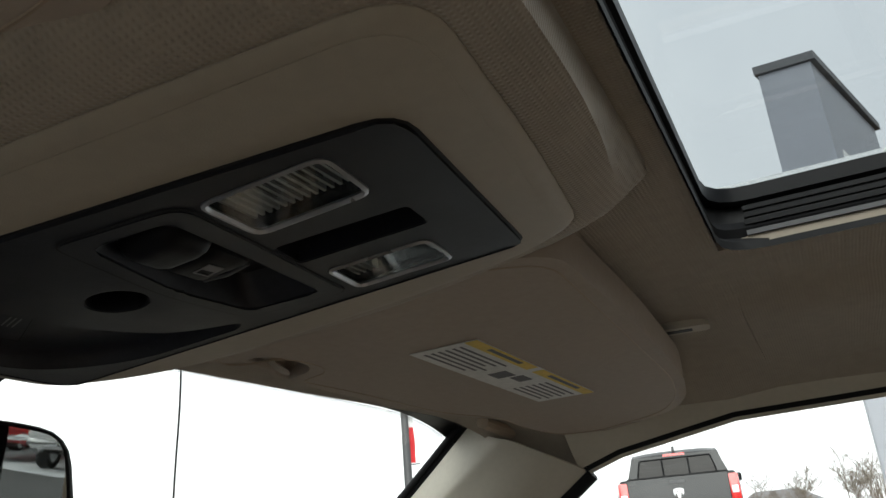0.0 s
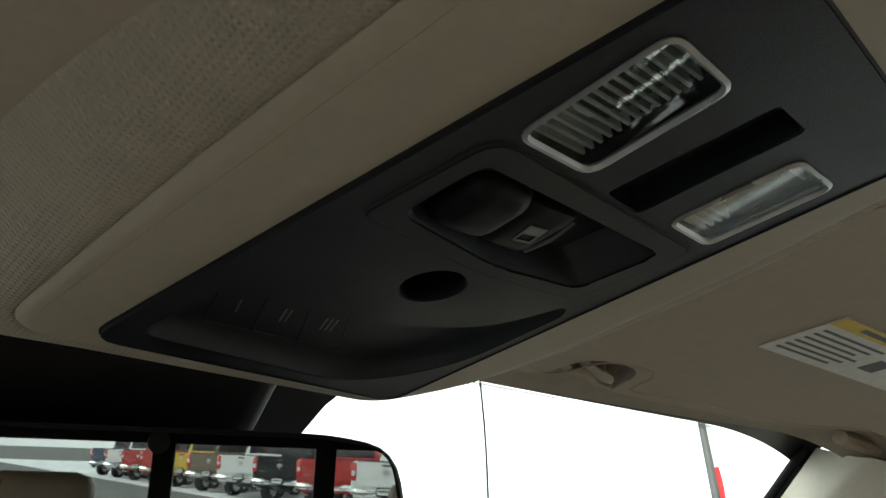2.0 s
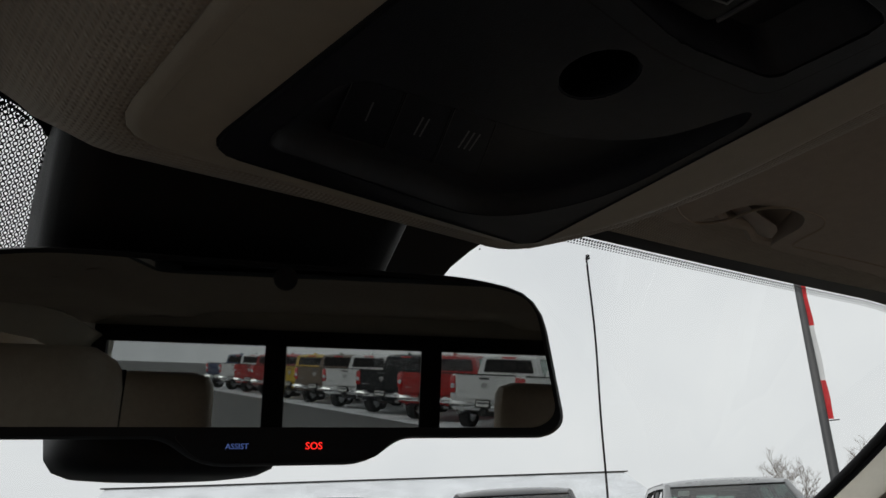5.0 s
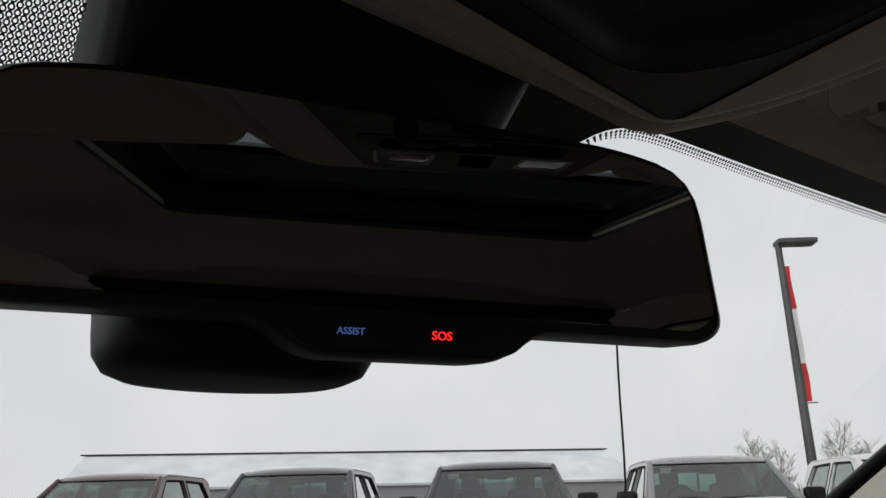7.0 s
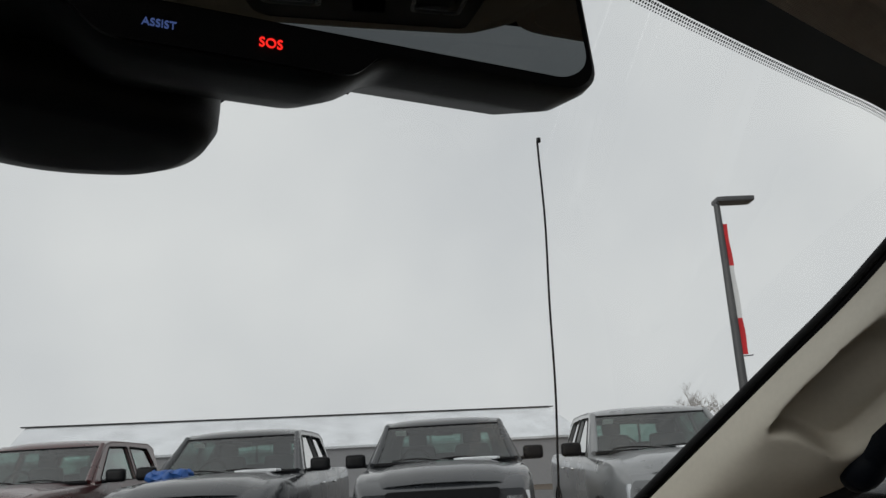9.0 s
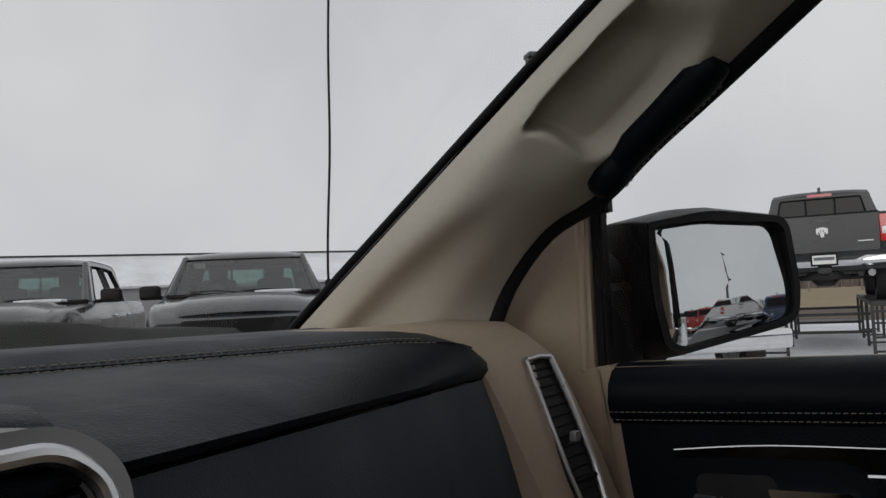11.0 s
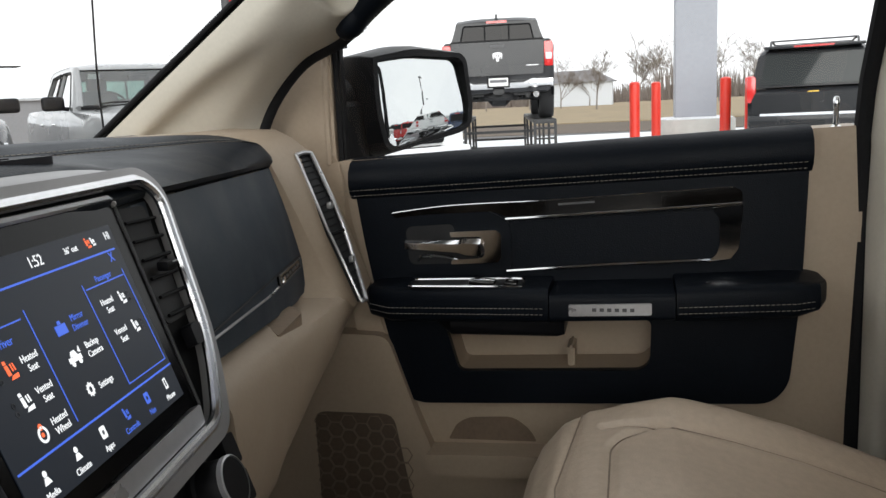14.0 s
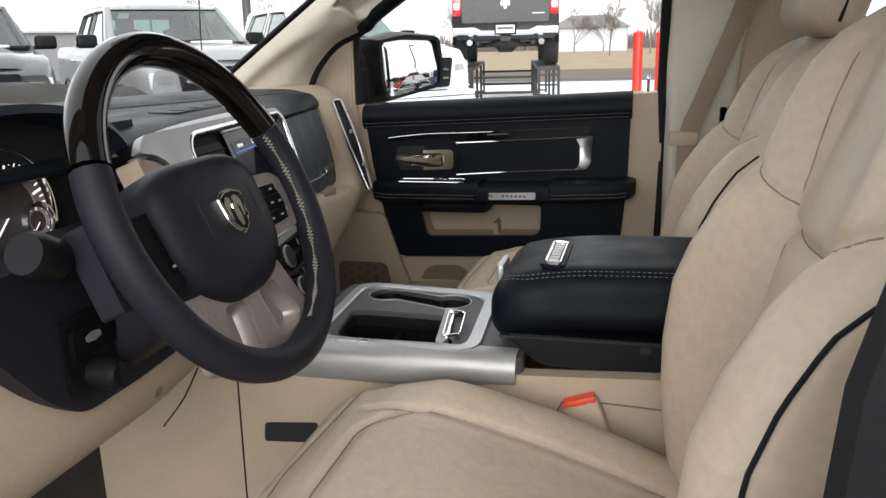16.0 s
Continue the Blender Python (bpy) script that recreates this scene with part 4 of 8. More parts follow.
def top_section(x):
    y, z, f = seam_y(x), seam_z(x), fold_y(x)
    yb = 0.52 - 0.17 * (x / 0.7) ** 2
    zf = 1.458 - 0.02 * max(0, (x - 0.5) / 0.16) ** 2
    w = f - y
    return [(x, yb, 1.39), (x, yb - 0.05, 1.430), (x, 0.55 * yb + 0.45 * f, 1.468), (x, f + 0.04, zf + 0.0105), (x, f + 0.012, zf + 0.0036), (x, f, zf), (x, f - w * 0.2, zf - 0.0015), (x, f - w * 0.45, zf * 0.82 + z * 0.18), (x, f - w * 0.75, zf * 0.5 + z * 0.5 + 0.003), (x, f - w * 0.93, z + 0.006), (x, y + 0.003, z + 0.001), (x, y + 0.006, z - 0.004), (x, y + 0.018, z - 0.008)]


xs = [-0.76 + 1.36 * i / 34 for i in range(35)]
ends = [(0.62, 0.0), (0.645, -0.004), (0.662, -0.012)]
rows = [top_section(x) for x in xs]
for x, dz in ends:
    rows.append([(a, b, c + dz) for a, b, c in top_section(x)])
# Door leather lightened, so the windscreen's light on the dash sits in the colour.
LIT_DASH_LEATHER = mat("lit_dash_leather", (0.0105, 0.0140, 0.0195), 0.50, grain=0.4, grain_scale=520, cells=True, var=0.15, spec=0.14, wrinkle=0.18)
part("top_pad", thick(loft(rows), 0.006), LIT_DASH_LEATHER, dash, "black leather dash top with twin stitching")
for dy in (-0.007, 0.010):
    part("stitching", stitches([(x, fold_y(x) + dy, 1.458 - 0.02 * max(0, (x - 0.5) / 0.16) ** 2 + 0.0003 + 0.0032 * (dy > 0)) for x in [0.02 + 0.54 * i / 24 for i in range(25)]], 0.0042, 0.0020, 0.00050), THREAD, dash)
part("pad_bead", tube([(x, fold_y(x) + 0.0015, 1.458 - 0.02 * max(0, (x - 0.5) / 0.16) ** 2 + 0.0006) for x in [0.02 + 0.61 * i / 24 for i in range(25)]], 0.0009, 6), NAVY, dash)

strip = []
for i in range(27):
    x = -0.66 + 1.30 * i / 26
    yb = 0.52 - 0.17 * (x / 0.7) ** 2
    f = fold_y(x)
    strip.append([(x, yb - 0.02, 1.420), (x, yb - 0.052, 1.437), (x, yb - 0.10, 1.452), (x, yb - 0.105, 1.447)])
part("defrost_strip", thick(loft(strip), 0.004), TAN, dash, "beige strip at the foot of the windscreen")

# upper glove door: a gently bowed panel under the pad
def glove_z(x):
    return max(1.232, 1.277 - 0.13 * (x - 0.258))


gv = []
for i in range(25):
    u = i / 24
    x = 0.13 + 0.588 * u
    e = max(0, (x - 0.640) / 0.08)
    zt = seam_z(x) - 0.007 - 0.10 * max(0, e - 0.35) ** 2
    zb = glove_z(x) + 0.055 * max(0, e - 0.5) ** 2
    row = []
    for k in range(9):
        t = k / 8
        z = zt + (zb - zt) * t
        y = seam_y(min(x, 0.66)) + 0.006 - 0.006 * math.sin(math.pi * t) - 0.030 * t
        row.append((x, y, z))
    gv.append(row)
part("upper_glove_door", thick(loft(gv), 0.008), mat("black_glove_vinyl", (0.031, 0.041, 0.054), 0.55, grain=0.3, grain_scale=700, cells=True, var=0.12, spec=0.22), dash, "black upper glove box door")


def on_door(x, z, out=0.0):
    """A point of the glove door at width x and height z."""
    zt = seam_z(x) - 0.007
    t = (zt - z) / (zt - glove_z(x))
    return Vector((x, seam_y(min(x, 0.66)) + 0.006 - 0.006 * math.sin(math.pi * t) - 0.030 * t - 0.001 - out, z))


def up_z(x):
    return 1.319 - 0.052 * x


def low_z(x):
    return 1.322 - 0.092 * x + 0.012 * max(0, (x - 0.45) / 0.24)


part("trim_line", tube([on_door(0.20 + 0.47 * i / 16, up_z(0.20 + 0.47 * i / 16)) for i in range(17)], 0.0014, 5), BLACK, dash)
part("chrome_line", tube([on_door(0.20 + 0.33 * i / 12, low_z(0.20 + 0.33 * i / 12)) for i in range(13)], 0.0015, 5), SILVER, dash)
part("badge", thick(loft([[on_door(x, up_z(x), 0.002), on_door(x, (up_z(x) + low_z(x)) / 2, 0.003), on_door(x, low_z(x), 0.002)] for x in (0.505, 0.55, 0.60, 0.655)]), 0.004), PIANO, dash)
part("badge_rim", tube([on_door(0.505, up_z(0.505), 0.003), on_door(0.655, up_z(0.655), 0.003), on_door(0.655, low_z(0.655), 0.003), on_door(0.505, low_z(0.505), 0.003)], 0.0010, 5, closed=True), DARK_SILVER, dash)
part("badge_mark", thick(loft([[on_door(x, up_z(x) - 0.003, 0.005), on_door(x, low_z(x) + 0.003, 0.005)] for x in (0.510, 0.522)]), 0.002), CHROME, dash)
for k in range(5):
    x = 0.540 + 0.021 * k
    part("badge_mark", thick(loft([[on_door(a, up_z(a) - 0.005, 0.004), on_door(a, low_z(a) + 0.005, 0.004)] for a in (x, x + 0.013)]), 0.001), DARK_SILVER, dash)

# beige end of the dash with the side vent, shelf and lower glove box
cap = []
for zt, y0, x0, x1, y1 in ((1.452, 0.32, 0.56, 0.80, 0.24), (1.462, 0.16, 0.60, 0.765, 0.15), (1.458, 0.085, 0.628, 0.755, 0.075), (1.446, 0.058, 0.640, 0.752, 0.050), (1.424, 0.034, 0.652, 0.768, 0.030), (1.385, 0.022, 0.668, 0.785, 0.018), (1.33, 0.006, 0.684, 0.800, 0.000), (1.28, -0.006, 0.703, 0.812, -0.014), (1.24, -0.020, 0.708, 0.818, -0.026), (1.215, -0.030, 0.690, 0.818, -0.034), (1.198, -0.026, 0.690, 0.806, -0.030), (1.188, 0.030, 0.69, 0.79, 0.020)):
    x0 -= 0.012
    cap.append([(x0 - 0.03, y0 + 0.05, zt), (x0, y0 + 0.003, zt), (x0 * 0.8 + x1 * 0.2, y0 * 0.8 + y1 * 0.2 - 0.006, zt), (x0 * 0.45 + x1 * 0.55, y0 * 0.45 + y1 * 0.55 - 0.008, zt), (x1 - 0.006, y1 - 0.003, zt), (x1, y1 + 0.006, zt), (x1 + 0.03, y1 + 0.08, zt)])
part("end_cap", thick(loft(cap), 0.006), TAN, dash, "beige dash end panel")
low = []
for i in range(23):
    x = 0.16 + 0.645 * i / 22
    zt = glove_z(x) - 0.006 - 0.24 * max(0, x - 0.68)
    h = float(np.interp(x, (0.34, 0.46, 0.54, 0.60, 0.664, 0.714, 0.77, 0.81), (0.150, 0.118, 0.095, 0.080, 0.066, 0.048, 0.026, 0.012)))
    y = seam_y(min(x, 0.66)) - 0.024
    yf = min(y - 0.026, -0.146 + 0.149 * x)
    low.append([(x, y + 0.05, zt + 0.006), (x, y + 0.002, zt), (x, y * 0.4 + yf * 0.6, zt - 0.05 * h), (x, yf + 0.006, zt - 0.09 * h), (x, yf, zt - 0.18 * h), (x, yf - 0.003, zt - 0.45 * h), (x, yf + 0.002, zt - 0.85 * h), (x, yf + 0.012, zt - 1.02 * h), (x, yf + 0.06, zt - 1.15 * h), (x, yf + 0.14, zt - 1.2 * h)])
part("lower_glove_box", thick(loft(low), 0.008), TAN, dash, "beige lower glove box")
# No notch is cut; its shade is a darker patch on the shelf.
part("shelf_notch_shade", prism(rounded([(0.40, -0.074), (0.50, -0.060), (0.53, -0.030), (0.45, -0.034)], 0.008), glove_z(0.40) - 0.05, glove_z(0.40) - 0.0105, XY, 0.002), mat("shelf_shadow_plastic", (0.23, 0.17, 0.12), 0.7), dash)
# Added out of sight below the glove box to keep light off the footwell.
part("footwell_blocker", thick(loft([[(x, seam_y(min(x, 0.66)) + 0.02, glove_z(x) - 0.165 + 0.10 * max(0, (x - 0.50) / 0.22)), (x, 0.20, glove_z(x) - 0.18 + 0.06 * max(0, (x - 0.50) / 0.22)), (x, 0.48, 1.06)] for x in [0.13 + 0.60 * i / 8 for i in range(9)]]), 0.006), BLACK, dash, "added black panel that shades the footwell")
# side vent
VS = Vector((0.985, -0.17, 0.0)).normalized()
vp = smooth_path([(0.720, 0.026, 1.428), (0.730, 0.004, 1.360), (0.736, -0.022, 1.278), (0.724, -0.050, 1.206)], 8)
wid = [0.0195 + 0.003 * min(1, i / 8) - 0.0013 * max(0, i - 12) for i in range(len(vp))]
lift = Vector((-0.004, -0.013, 0.0))
for nm, sgn, r in (("side_vent_rim", 1, 0.0036), ("side_vent_rim", -1, 0.0022)):
    part(nm, tube([p + lift + VS * w * sgn for p, w in zip(vp, wid)], r, 8), SILVER, dash, "satin silver side vent rim")
for i_ in (0, -1):
    part("side_vent_rim", tube([vp[i_] + lift - VS * wid[i_], vp[i_] + lift + Vector((0, 0, 0.002)), vp[i_] + lift + VS * wid[i_]], 0.0030, 8), SILVER, dash)
part("side_vent_well", thick(loft([[p + lift * 0.55 - VS * w, p + lift * 0.75 + VS * w] for p, w in zip(vp, wid)]), 0.002), DEEP, dash)
for k in range(1, 23):
    p, w = vp[k], wid[k]
    part("vent_slat", tube([p + lift * 0.82 - VS * w * 0.84, p + lift * 0.82 + Vector((0, 0, 0.002)) + VS * w * 0.84], 0.0012, 5), RUBBER, dash)
part("vent_divider", tube([vp[13] + lift * 0.95 - VS * wid[13] * 0.84, vp[13] + lift * 0.95 + VS * wid[13] * 0.84], 0.003, 6), BLACK, dash)
part("vent_tab", roundbox(vp[9] + lift * 1.5, (0.006, 0.004, 0.005), 0.002, 2), SILVER, dash)
part("vent_tab", roundbox(vp[17] + lift * 1.5, (0.005, 0.004, 0.005), 0.002, 2), SILVER, dash)
for k in range(5):
    part("defrost_slot", boxm(0.675 + 0.010 * k, 0.682 + 0.010 * k, 0.100 - 0.002 * k, 0.108 - 0.002 * k, 1.4560, 1.4605), DEEP, dash)

# left half of the dash: cluster hood, column, lower beige panel
knee = []
for i in range(15):
    x = -0.82 + 0.64 * i / 14
    b = 0.02 * ease((x + 0.42) / 0.22)
    knee.append([(x, -0.090, 1.345), (x, -0.140, 1.330), (x, -0.170, 1.290), (x, -0.188 + b, 1.235), (x, -0.196 + b, 1.195), (x, -0.190 + b, 1.165), (x, -0.168 + b, 1.143), (x, -0.120, 1.132), (x, -0.04, 1.130), (x, 0.04, 1.134)])
part("lower_panel", thick(loft(knee), 0.01), TAN, dash, "beige knee panel")
part("panel_gap", tube(smooth_path([(-0.1810, -0.094, 1.097), (-0.1810, -0.064, 1.044), (-0.1810, -0.023, 0.993)], 5), 0.0014, 5), DEEP, dash)
part("panel_slot", prism(rounded([(-0.428, 1.168), (-0.416, 1.168), (-0.404, 1.194), (-0.414, 1.194)], 0.002), 0.186, 0.1925, XZ), seam_tan, dash)
part("left_fascia", thick(loft([[(x, -0.060, 1.470), (x, -0.070, 1.36), (x, -0.085, 1.29)] for x in (-0.34, -0.30, -0.26, -0.22)]), 0.01), NAVY_SMOOTH, dash)
hoodr = []
for i in range(25):
    a = math.pi * (0.02 + 0.96 * i / 24)
    cx, rx, rz = -0.520, 0.195, 0.118
    x, z = cx - rx * math.cos(a), 1.392 + rz * math.sin(a) ** 0.55
    hoodr.append([(x * 0.98 + cx * 0.02, 0.02, z - 0.012), (x, -0.08, z + 0.002), (x, -0.128, z + 0.001), (x * 0.99 + cx * 0.01, -0.134, z - 0.008), (x * 0.97 + cx * 0.03, -0.120, z - 0.014), (x * 0.95 + cx * 0.05, -0.04, z - 0.022), (x * 0.94 + cx * 0.06, 0.02, z - 0.03)])
part("cluster_hood", loft(hoodr), LIT_DASH_LEATHER, dash, "black gauge hood")
part("gauge_bed", prism(rounded([(-0.74, 1.31), (-0.30, 1.31), (-0.33, 1.46), (-0.37, 1.50), (-0.68, 1.50), (-0.72, 1.46)], 0.02), 0.075, 0.085, XZ), DEEP, dash)
GAUGE_FACE = mat("gauge_face", (0.060, 0.050, 0.052), 0.5)
GAUGE_BAND = mat("gauge_band", (0.30, 0.25, 0.255), 0.45)
TICK = lit("gauge_white", (0.9, 0.85, 0.85), 0.45)
for gxc, gzc, rr in ((-0.494, 1.397, 0.064), (-0.640, 1.397, 0.064), (-0.4545, 1.3815, 0.017), (-0.680, 1.3815, 0.017)):
    gm = frame3(Vector((gxc, -0.088 if rr > 0.05 else -0.092, gzc)), (1, 0, 0), (0, 0.12, 0.99))
    part("gauge_ring", lathe([(rr, 0.0), (rr + 0.002, 0.007), (rr + 0.004, 0.007), (rr + 0.005, 0.0)], 40, gm), CHROME, dash, "chrome gauge ring")
    part("gauge_face", lathe([(0.0, 0.001), (rr, 0.001)], 40, gm), GAUGE_FACE, dash)
    part("gauge_band", lathe([(rr * 0.66, 0.0015), (rr * 0.68, 0.0024), (rr * 0.92, 0.0024), (rr * 0.94, 0.0015)], 40, gm), GAUGE_BAND, dash)
    n_ = 37 if rr > 0.05 else 9
    for k in range(n_):
        a = math.radians(220 - 260 * k / (n_ - 1))
        c, s = math.cos(a), math.sin(a)
        big = k % 4 == 0
        r0, wd = rr * (0.70 if big else 0.82), rr * (0.020 if big else 0.011)
        part("gauge_tick", prism([(c * r0 - s * wd, s * r0 + c * wd), (c * rr * 0.91 - s * wd, s * rr * 0.91 + c * wd), (c * rr * 0.91 + s * wd, s * rr * 0.91 - c * wd), (c * r0 + s * wd, s * r0 - c * wd)], 0.0025, 0.003, gm), TICK, dash)
    part("gauge_needle", prism([(-rr * 0.02, -rr * 0.07), (rr * 0.02, -rr * 0.07), (-rr * 0.47, -rr * 0.50), (-rr * 0.49, -rr * 0.48)], 0.003, 0.004, gm), TICK, dash)

# ---- centre stack ----
cs = thing("centre_stack", (0, -0.1, 1.2), "silver framed centre stack with touch screen and vents", "centre stack")
CF = frame3(Vector((0, -0.1165, 1.426)), (1, 0.125, 0), (0, 0.37, 0.93))   # outline x, up the slope
outer = rounded([(-0.245, -0.165), (-0.268, -0.100), (-0.282, -0.030), (-0.312, 0.006), (-0.360, 0.016), (-0.335, 0.036), (0.155, 0.030), (0.178, 0.010), (0.150, -0.112), (0.112, -0.172), (-0.13, -0.175)], [0.02, 0.03, 0.03, 0.03, 0.006, 0.02, 0.03, 0.03, 0.05, 0.02, 0.02], 6)
inner = rounded([(-0.215, -0.138), (-0.232, 0.002), (-0.210, 0.022), (0.150, 0.021), (0.168, 0.004), (0.138, -0.112), (0.100, -0.160), (-0.14, -0.162)], [0.03, 0.025, 0.02, 0.02, 0.02, 0.04, 0.015, 0.02], 5)
STACK_SATIN = mat("satin_stack_trim", (0.27, 0.265, 0.265), 0.40, metal=0.5, grain=0.05, grain_scale=2500, var=0.04)
SF = CF @ Matrix.Diagonal((1, 1.19, 1, 1))
VENT_BLACK = mat("vent_black", (0.0028, 0.0028, 0.0034), 0.62, spec=0.10)
SCREEN_GLASS = mat("screen_black_glass", (0.0025, 0.0025, 0.003), 0.20, spec=0.12)
part("backing", prism(outer, -0.05, -0.006, CF), VENT_BLACK, cs)
part("frame", prism(outer, -0.006, 0.006, CF, 0.0035, 3, holes=[inner]), STACK_SATIN, cs, "satin silver surround")
part("side_insert", prism(rounded([(-0.362, 0.012), (-0.314, 0.000), (-0.286, -0.032), (-0.272, -0.098), (-0.285, -0.165), (-0.362, -0.165)], [0.006, 0.02, 0.03, 0.03, 0.01, 0.01], 5), -0.030, 0.001, CF, 0.003), TAN, cs, "beige insert beside the vent")
part("frame_edge", tube([CF @ Vector((x, y, 0.004)) for x, y in inner], 0.0042, 10, closed=True), mat("polished_rim", (0.60, 0.60, 0.61), 0.24, metal=1.0, var=0.05), cs, "chrome inner edge")
part("screen_bezel", prism(rounded([(-0.102, -0.118), (-0.102, 0.010), (0.102, 0.008), (0.090, -0.118)], 0.004), -0.006, 0.001, SF, 0.001), SCREEN_GLASS, cs)
part("bezel_line", tube([SF @ Vector(p) for p in ((-0.104, 0.0115, 0.002), (0.098, 0.0105, 0.002), (0.1035, 0.006, 0.002))], 0.0026, 6), SILVER, cs)
part("bezel_line", tube([SF @ Vector(p) for p in ((0.1035, 0.006, 0.002), (0.098, -0.05, 0.002), (0.091, -0.120, 0.002))], 0.0011, 6), DARK_SILVER, cs)
scr_o = [(-0.088, -0.109), (-0.088, -0.004), (0.086, -0.004), (0.079, -0.109)]
part("screen", prism(scr_o, 0.001, 0.0016, SF), lit("screen_dark_blue", (0.0045, 0.0075, 0.0135), 0.5), cs, "lit touch screen with dark blue menu")
SW, SB, SRED = lit("screen_white", (0.85, 0.87, 0.9), 0.55), lit("screen_blue", (0.05, 0.12, 0.60), 0.6), lit("screen_red", (0.9, 0.15, 0.05), 0.6)


def scr_rect(u0, u1, v0, v1, mt, nm="screen_icon"):
    part(nm, prism([(u0, v0), (u1, v0), (u1, v1), (u0, v1)], 0.0016, 0.0019, SF), mt, cs, smooth=0)


for v in (-0.018, -0.090):
    scr_rect(-0.086, 0.080, v - 0.0005, v + 0.0005, SB, "screen_line")
scr_rect(-0.080, -0.035, -0.0335, -0.0328, SB, "screen_line")
scr_rect(0.030, 0.076, -0.0335, -0.0328, SB, "screen_line")
for u in (-0.030, 0.028, 0.077):
    scr_rect(u - 0.0003, u + 0.0003, -0.086, -0.030, SB, "screen_line")
scr_rect(0.028, 0.077, -0.0862, -0.0856, SB, "screen_line")


def scr_text(t, u, v, size, mt):
    lettering("screen_text", t, size * 0.8, SF @ Matrix.Translation((u, v, 0.0017)), mt, cs, 0.0001)


for t, u, v, s, mt in (("SXM 44", -0.058, -0.011, 0.0085, SW), ("1:52", -0.002, -0.011, 0.010, SW), ("36° out", 0.034, -0.011, 0.006, SW), ("HI", 0.078, -0.010, 0.008, SW), ("Controls", -0.060, -0.025, 0.0085, SB), ("Driver", -0.055, -0.040, 0.007, SB), ("Passenger", 0.053, -0.030, 0.006, SB), ("X", 0.072, -0.022, 0.010, SB),
                       ("Heated\nSeat", -0.042, -0.052, 0.006, SW), ("Vented\nSeat", -0.042, -0.067, 0.006, SW), ("Heated\nWheel", -0.042, -0.082, 0.006, SW), ("Mirror\nDimmer", 0.010, -0.045, 0.006, SB), ("Backup\nCamera", 0.012, -0.060, 0.006, SW), ("Settings", 0.008, -0.078, 0.006, SW), ("Heated\nSeat", 0.045, -0.045, 0.006, SW), ("Vented\nSeat", 0.045, -0.062, 0.006, SW),
                       ("Media", -0.070, -0.105, 0.0055, SW), ("Climate", -0.042, -0.105, 0.0055, SW), ("Apps", -0.015, -0.105, 0.0055, SW), ("Controls", 0.012, -0.105, 0.0055, SB), ("Nav", 0.038, -0.105, 0.0055, SB), ("Phone", 0.064, -0.105, 0.0055, SW)):
    scr_text(t, u, v, s, mt)


def icon(shapes, mt):
    b = join(*[prism(s, 0.0016, 0.0019, SF) for s in shapes])
    part("screen_icon", b, mt, cs, smooth=0)


def seat_icon(u, v, mt, s=0.8):
    icon([[(u - 0.003 * s, v - 0.004 * s), (u + 0.004 * s, v - 0.004 * s), (u + 0.0045 * s, v - 0.0015 * s), (u - 0.001 * s, v - 0.002 * s)], [(u - 0.004 * s, v - 0.0015 * s), (u - 0.0012 * s, v - 0.0015 * s), (u - 0.002 * s, v + 0.004 * s), (u - 0.0045 * s, v + 0.004 * s)], [(u - 0.0047 * s, v + 0.0045 * s), (u - 0.0022 * s, v + 0.0045 * s), (u - 0.0026 * s, v + 0.0065 * s), (u - 0.0047 * s, v + 0.0065 * s)]] + [[(u + (0.0008 + 0.0022 * k) * s, v + 0.0 * s), (u + (0.0017 + 0.0022 * k) * s, v + 0.0 * s), (u + (0.0011 + 0.0022 * k) * s, v + 0.004 * s), (u + (0.0002 + 0.0022 * k) * s, v + 0.004 * s)] for k in range(2)], mt)


def ring_pts(u, v, r, n=16, teeth=0.0):
    return [(u + (r + (teeth if k % 2 else 0)) * math.cos(2 * math.pi * k / n), v + (r + (teeth if k % 2 else 0)) * math.sin(2 * math.pi * k / n)) for k in range(n)]


for u, v, mt, s in ((-0.058, -0.052, SRED, 0.85), (-0.058, -0.067, SW, 0.85), (0.063, -0.045, SW, 0.7), (0.063, -0.062, SW, 0.7), (0.054, -0.011, SRED, 0.55), (0.060, -0.011, SW, 0.45), (0.012, -0.098, SB, 0.6)):
    seat_icon(u, v, mt, s)
for u, v in ((0.070, -0.043), (0.070, -0.060), (-0.068, -0.050), (-0.068, -0.065)):
    for d in (0, -0.004):
        part("screen_icon", prism(ring_pts(u, v + d, 0.0014, 10), 0.0016, 0.0019, SF, holes=[ring_pts(u, v + d, 0.0009, 10)]), DARK_SILVER, cs, smooth=0)
u, v = -0.008, -0.045
icon([[(u - 0.005, v - 0.003), (u + 0.005, v - 0.003), (u + 0.005, v + 0.002), (u - 0.005, v + 0.002)], [(u - 0.0015, v + 0.0022), (u + 0.0015, v + 0.0022), (u + 0.0012, v + 0.004), (u - 0.0012, v + 0.004)]], SB)
v = -0.060
icon([[(u - 0.006, v - 0.002), (u + 0.006, v - 0.002), (u + 0.006, v + 0.0006), (u - 0.006, v + 0.0006)], [(u - 0.0035, v + 0.0007), (u + 0.003, v + 0.0007), (u + 0.0016, v + 0.0034), (u - 0.0022, v + 0.0034)], ring_pts(u - 0.0034, v - 0.0026, 0.0015, 8), ring_pts(u + 0.0034, v - 0.0026, 0.0015, 8), [(u + 0.0045, v + 0.002), (u + 0.0065, v + 0.0012), (u + 0.0065, v + 0.0044)]], SW)
v = -0.077
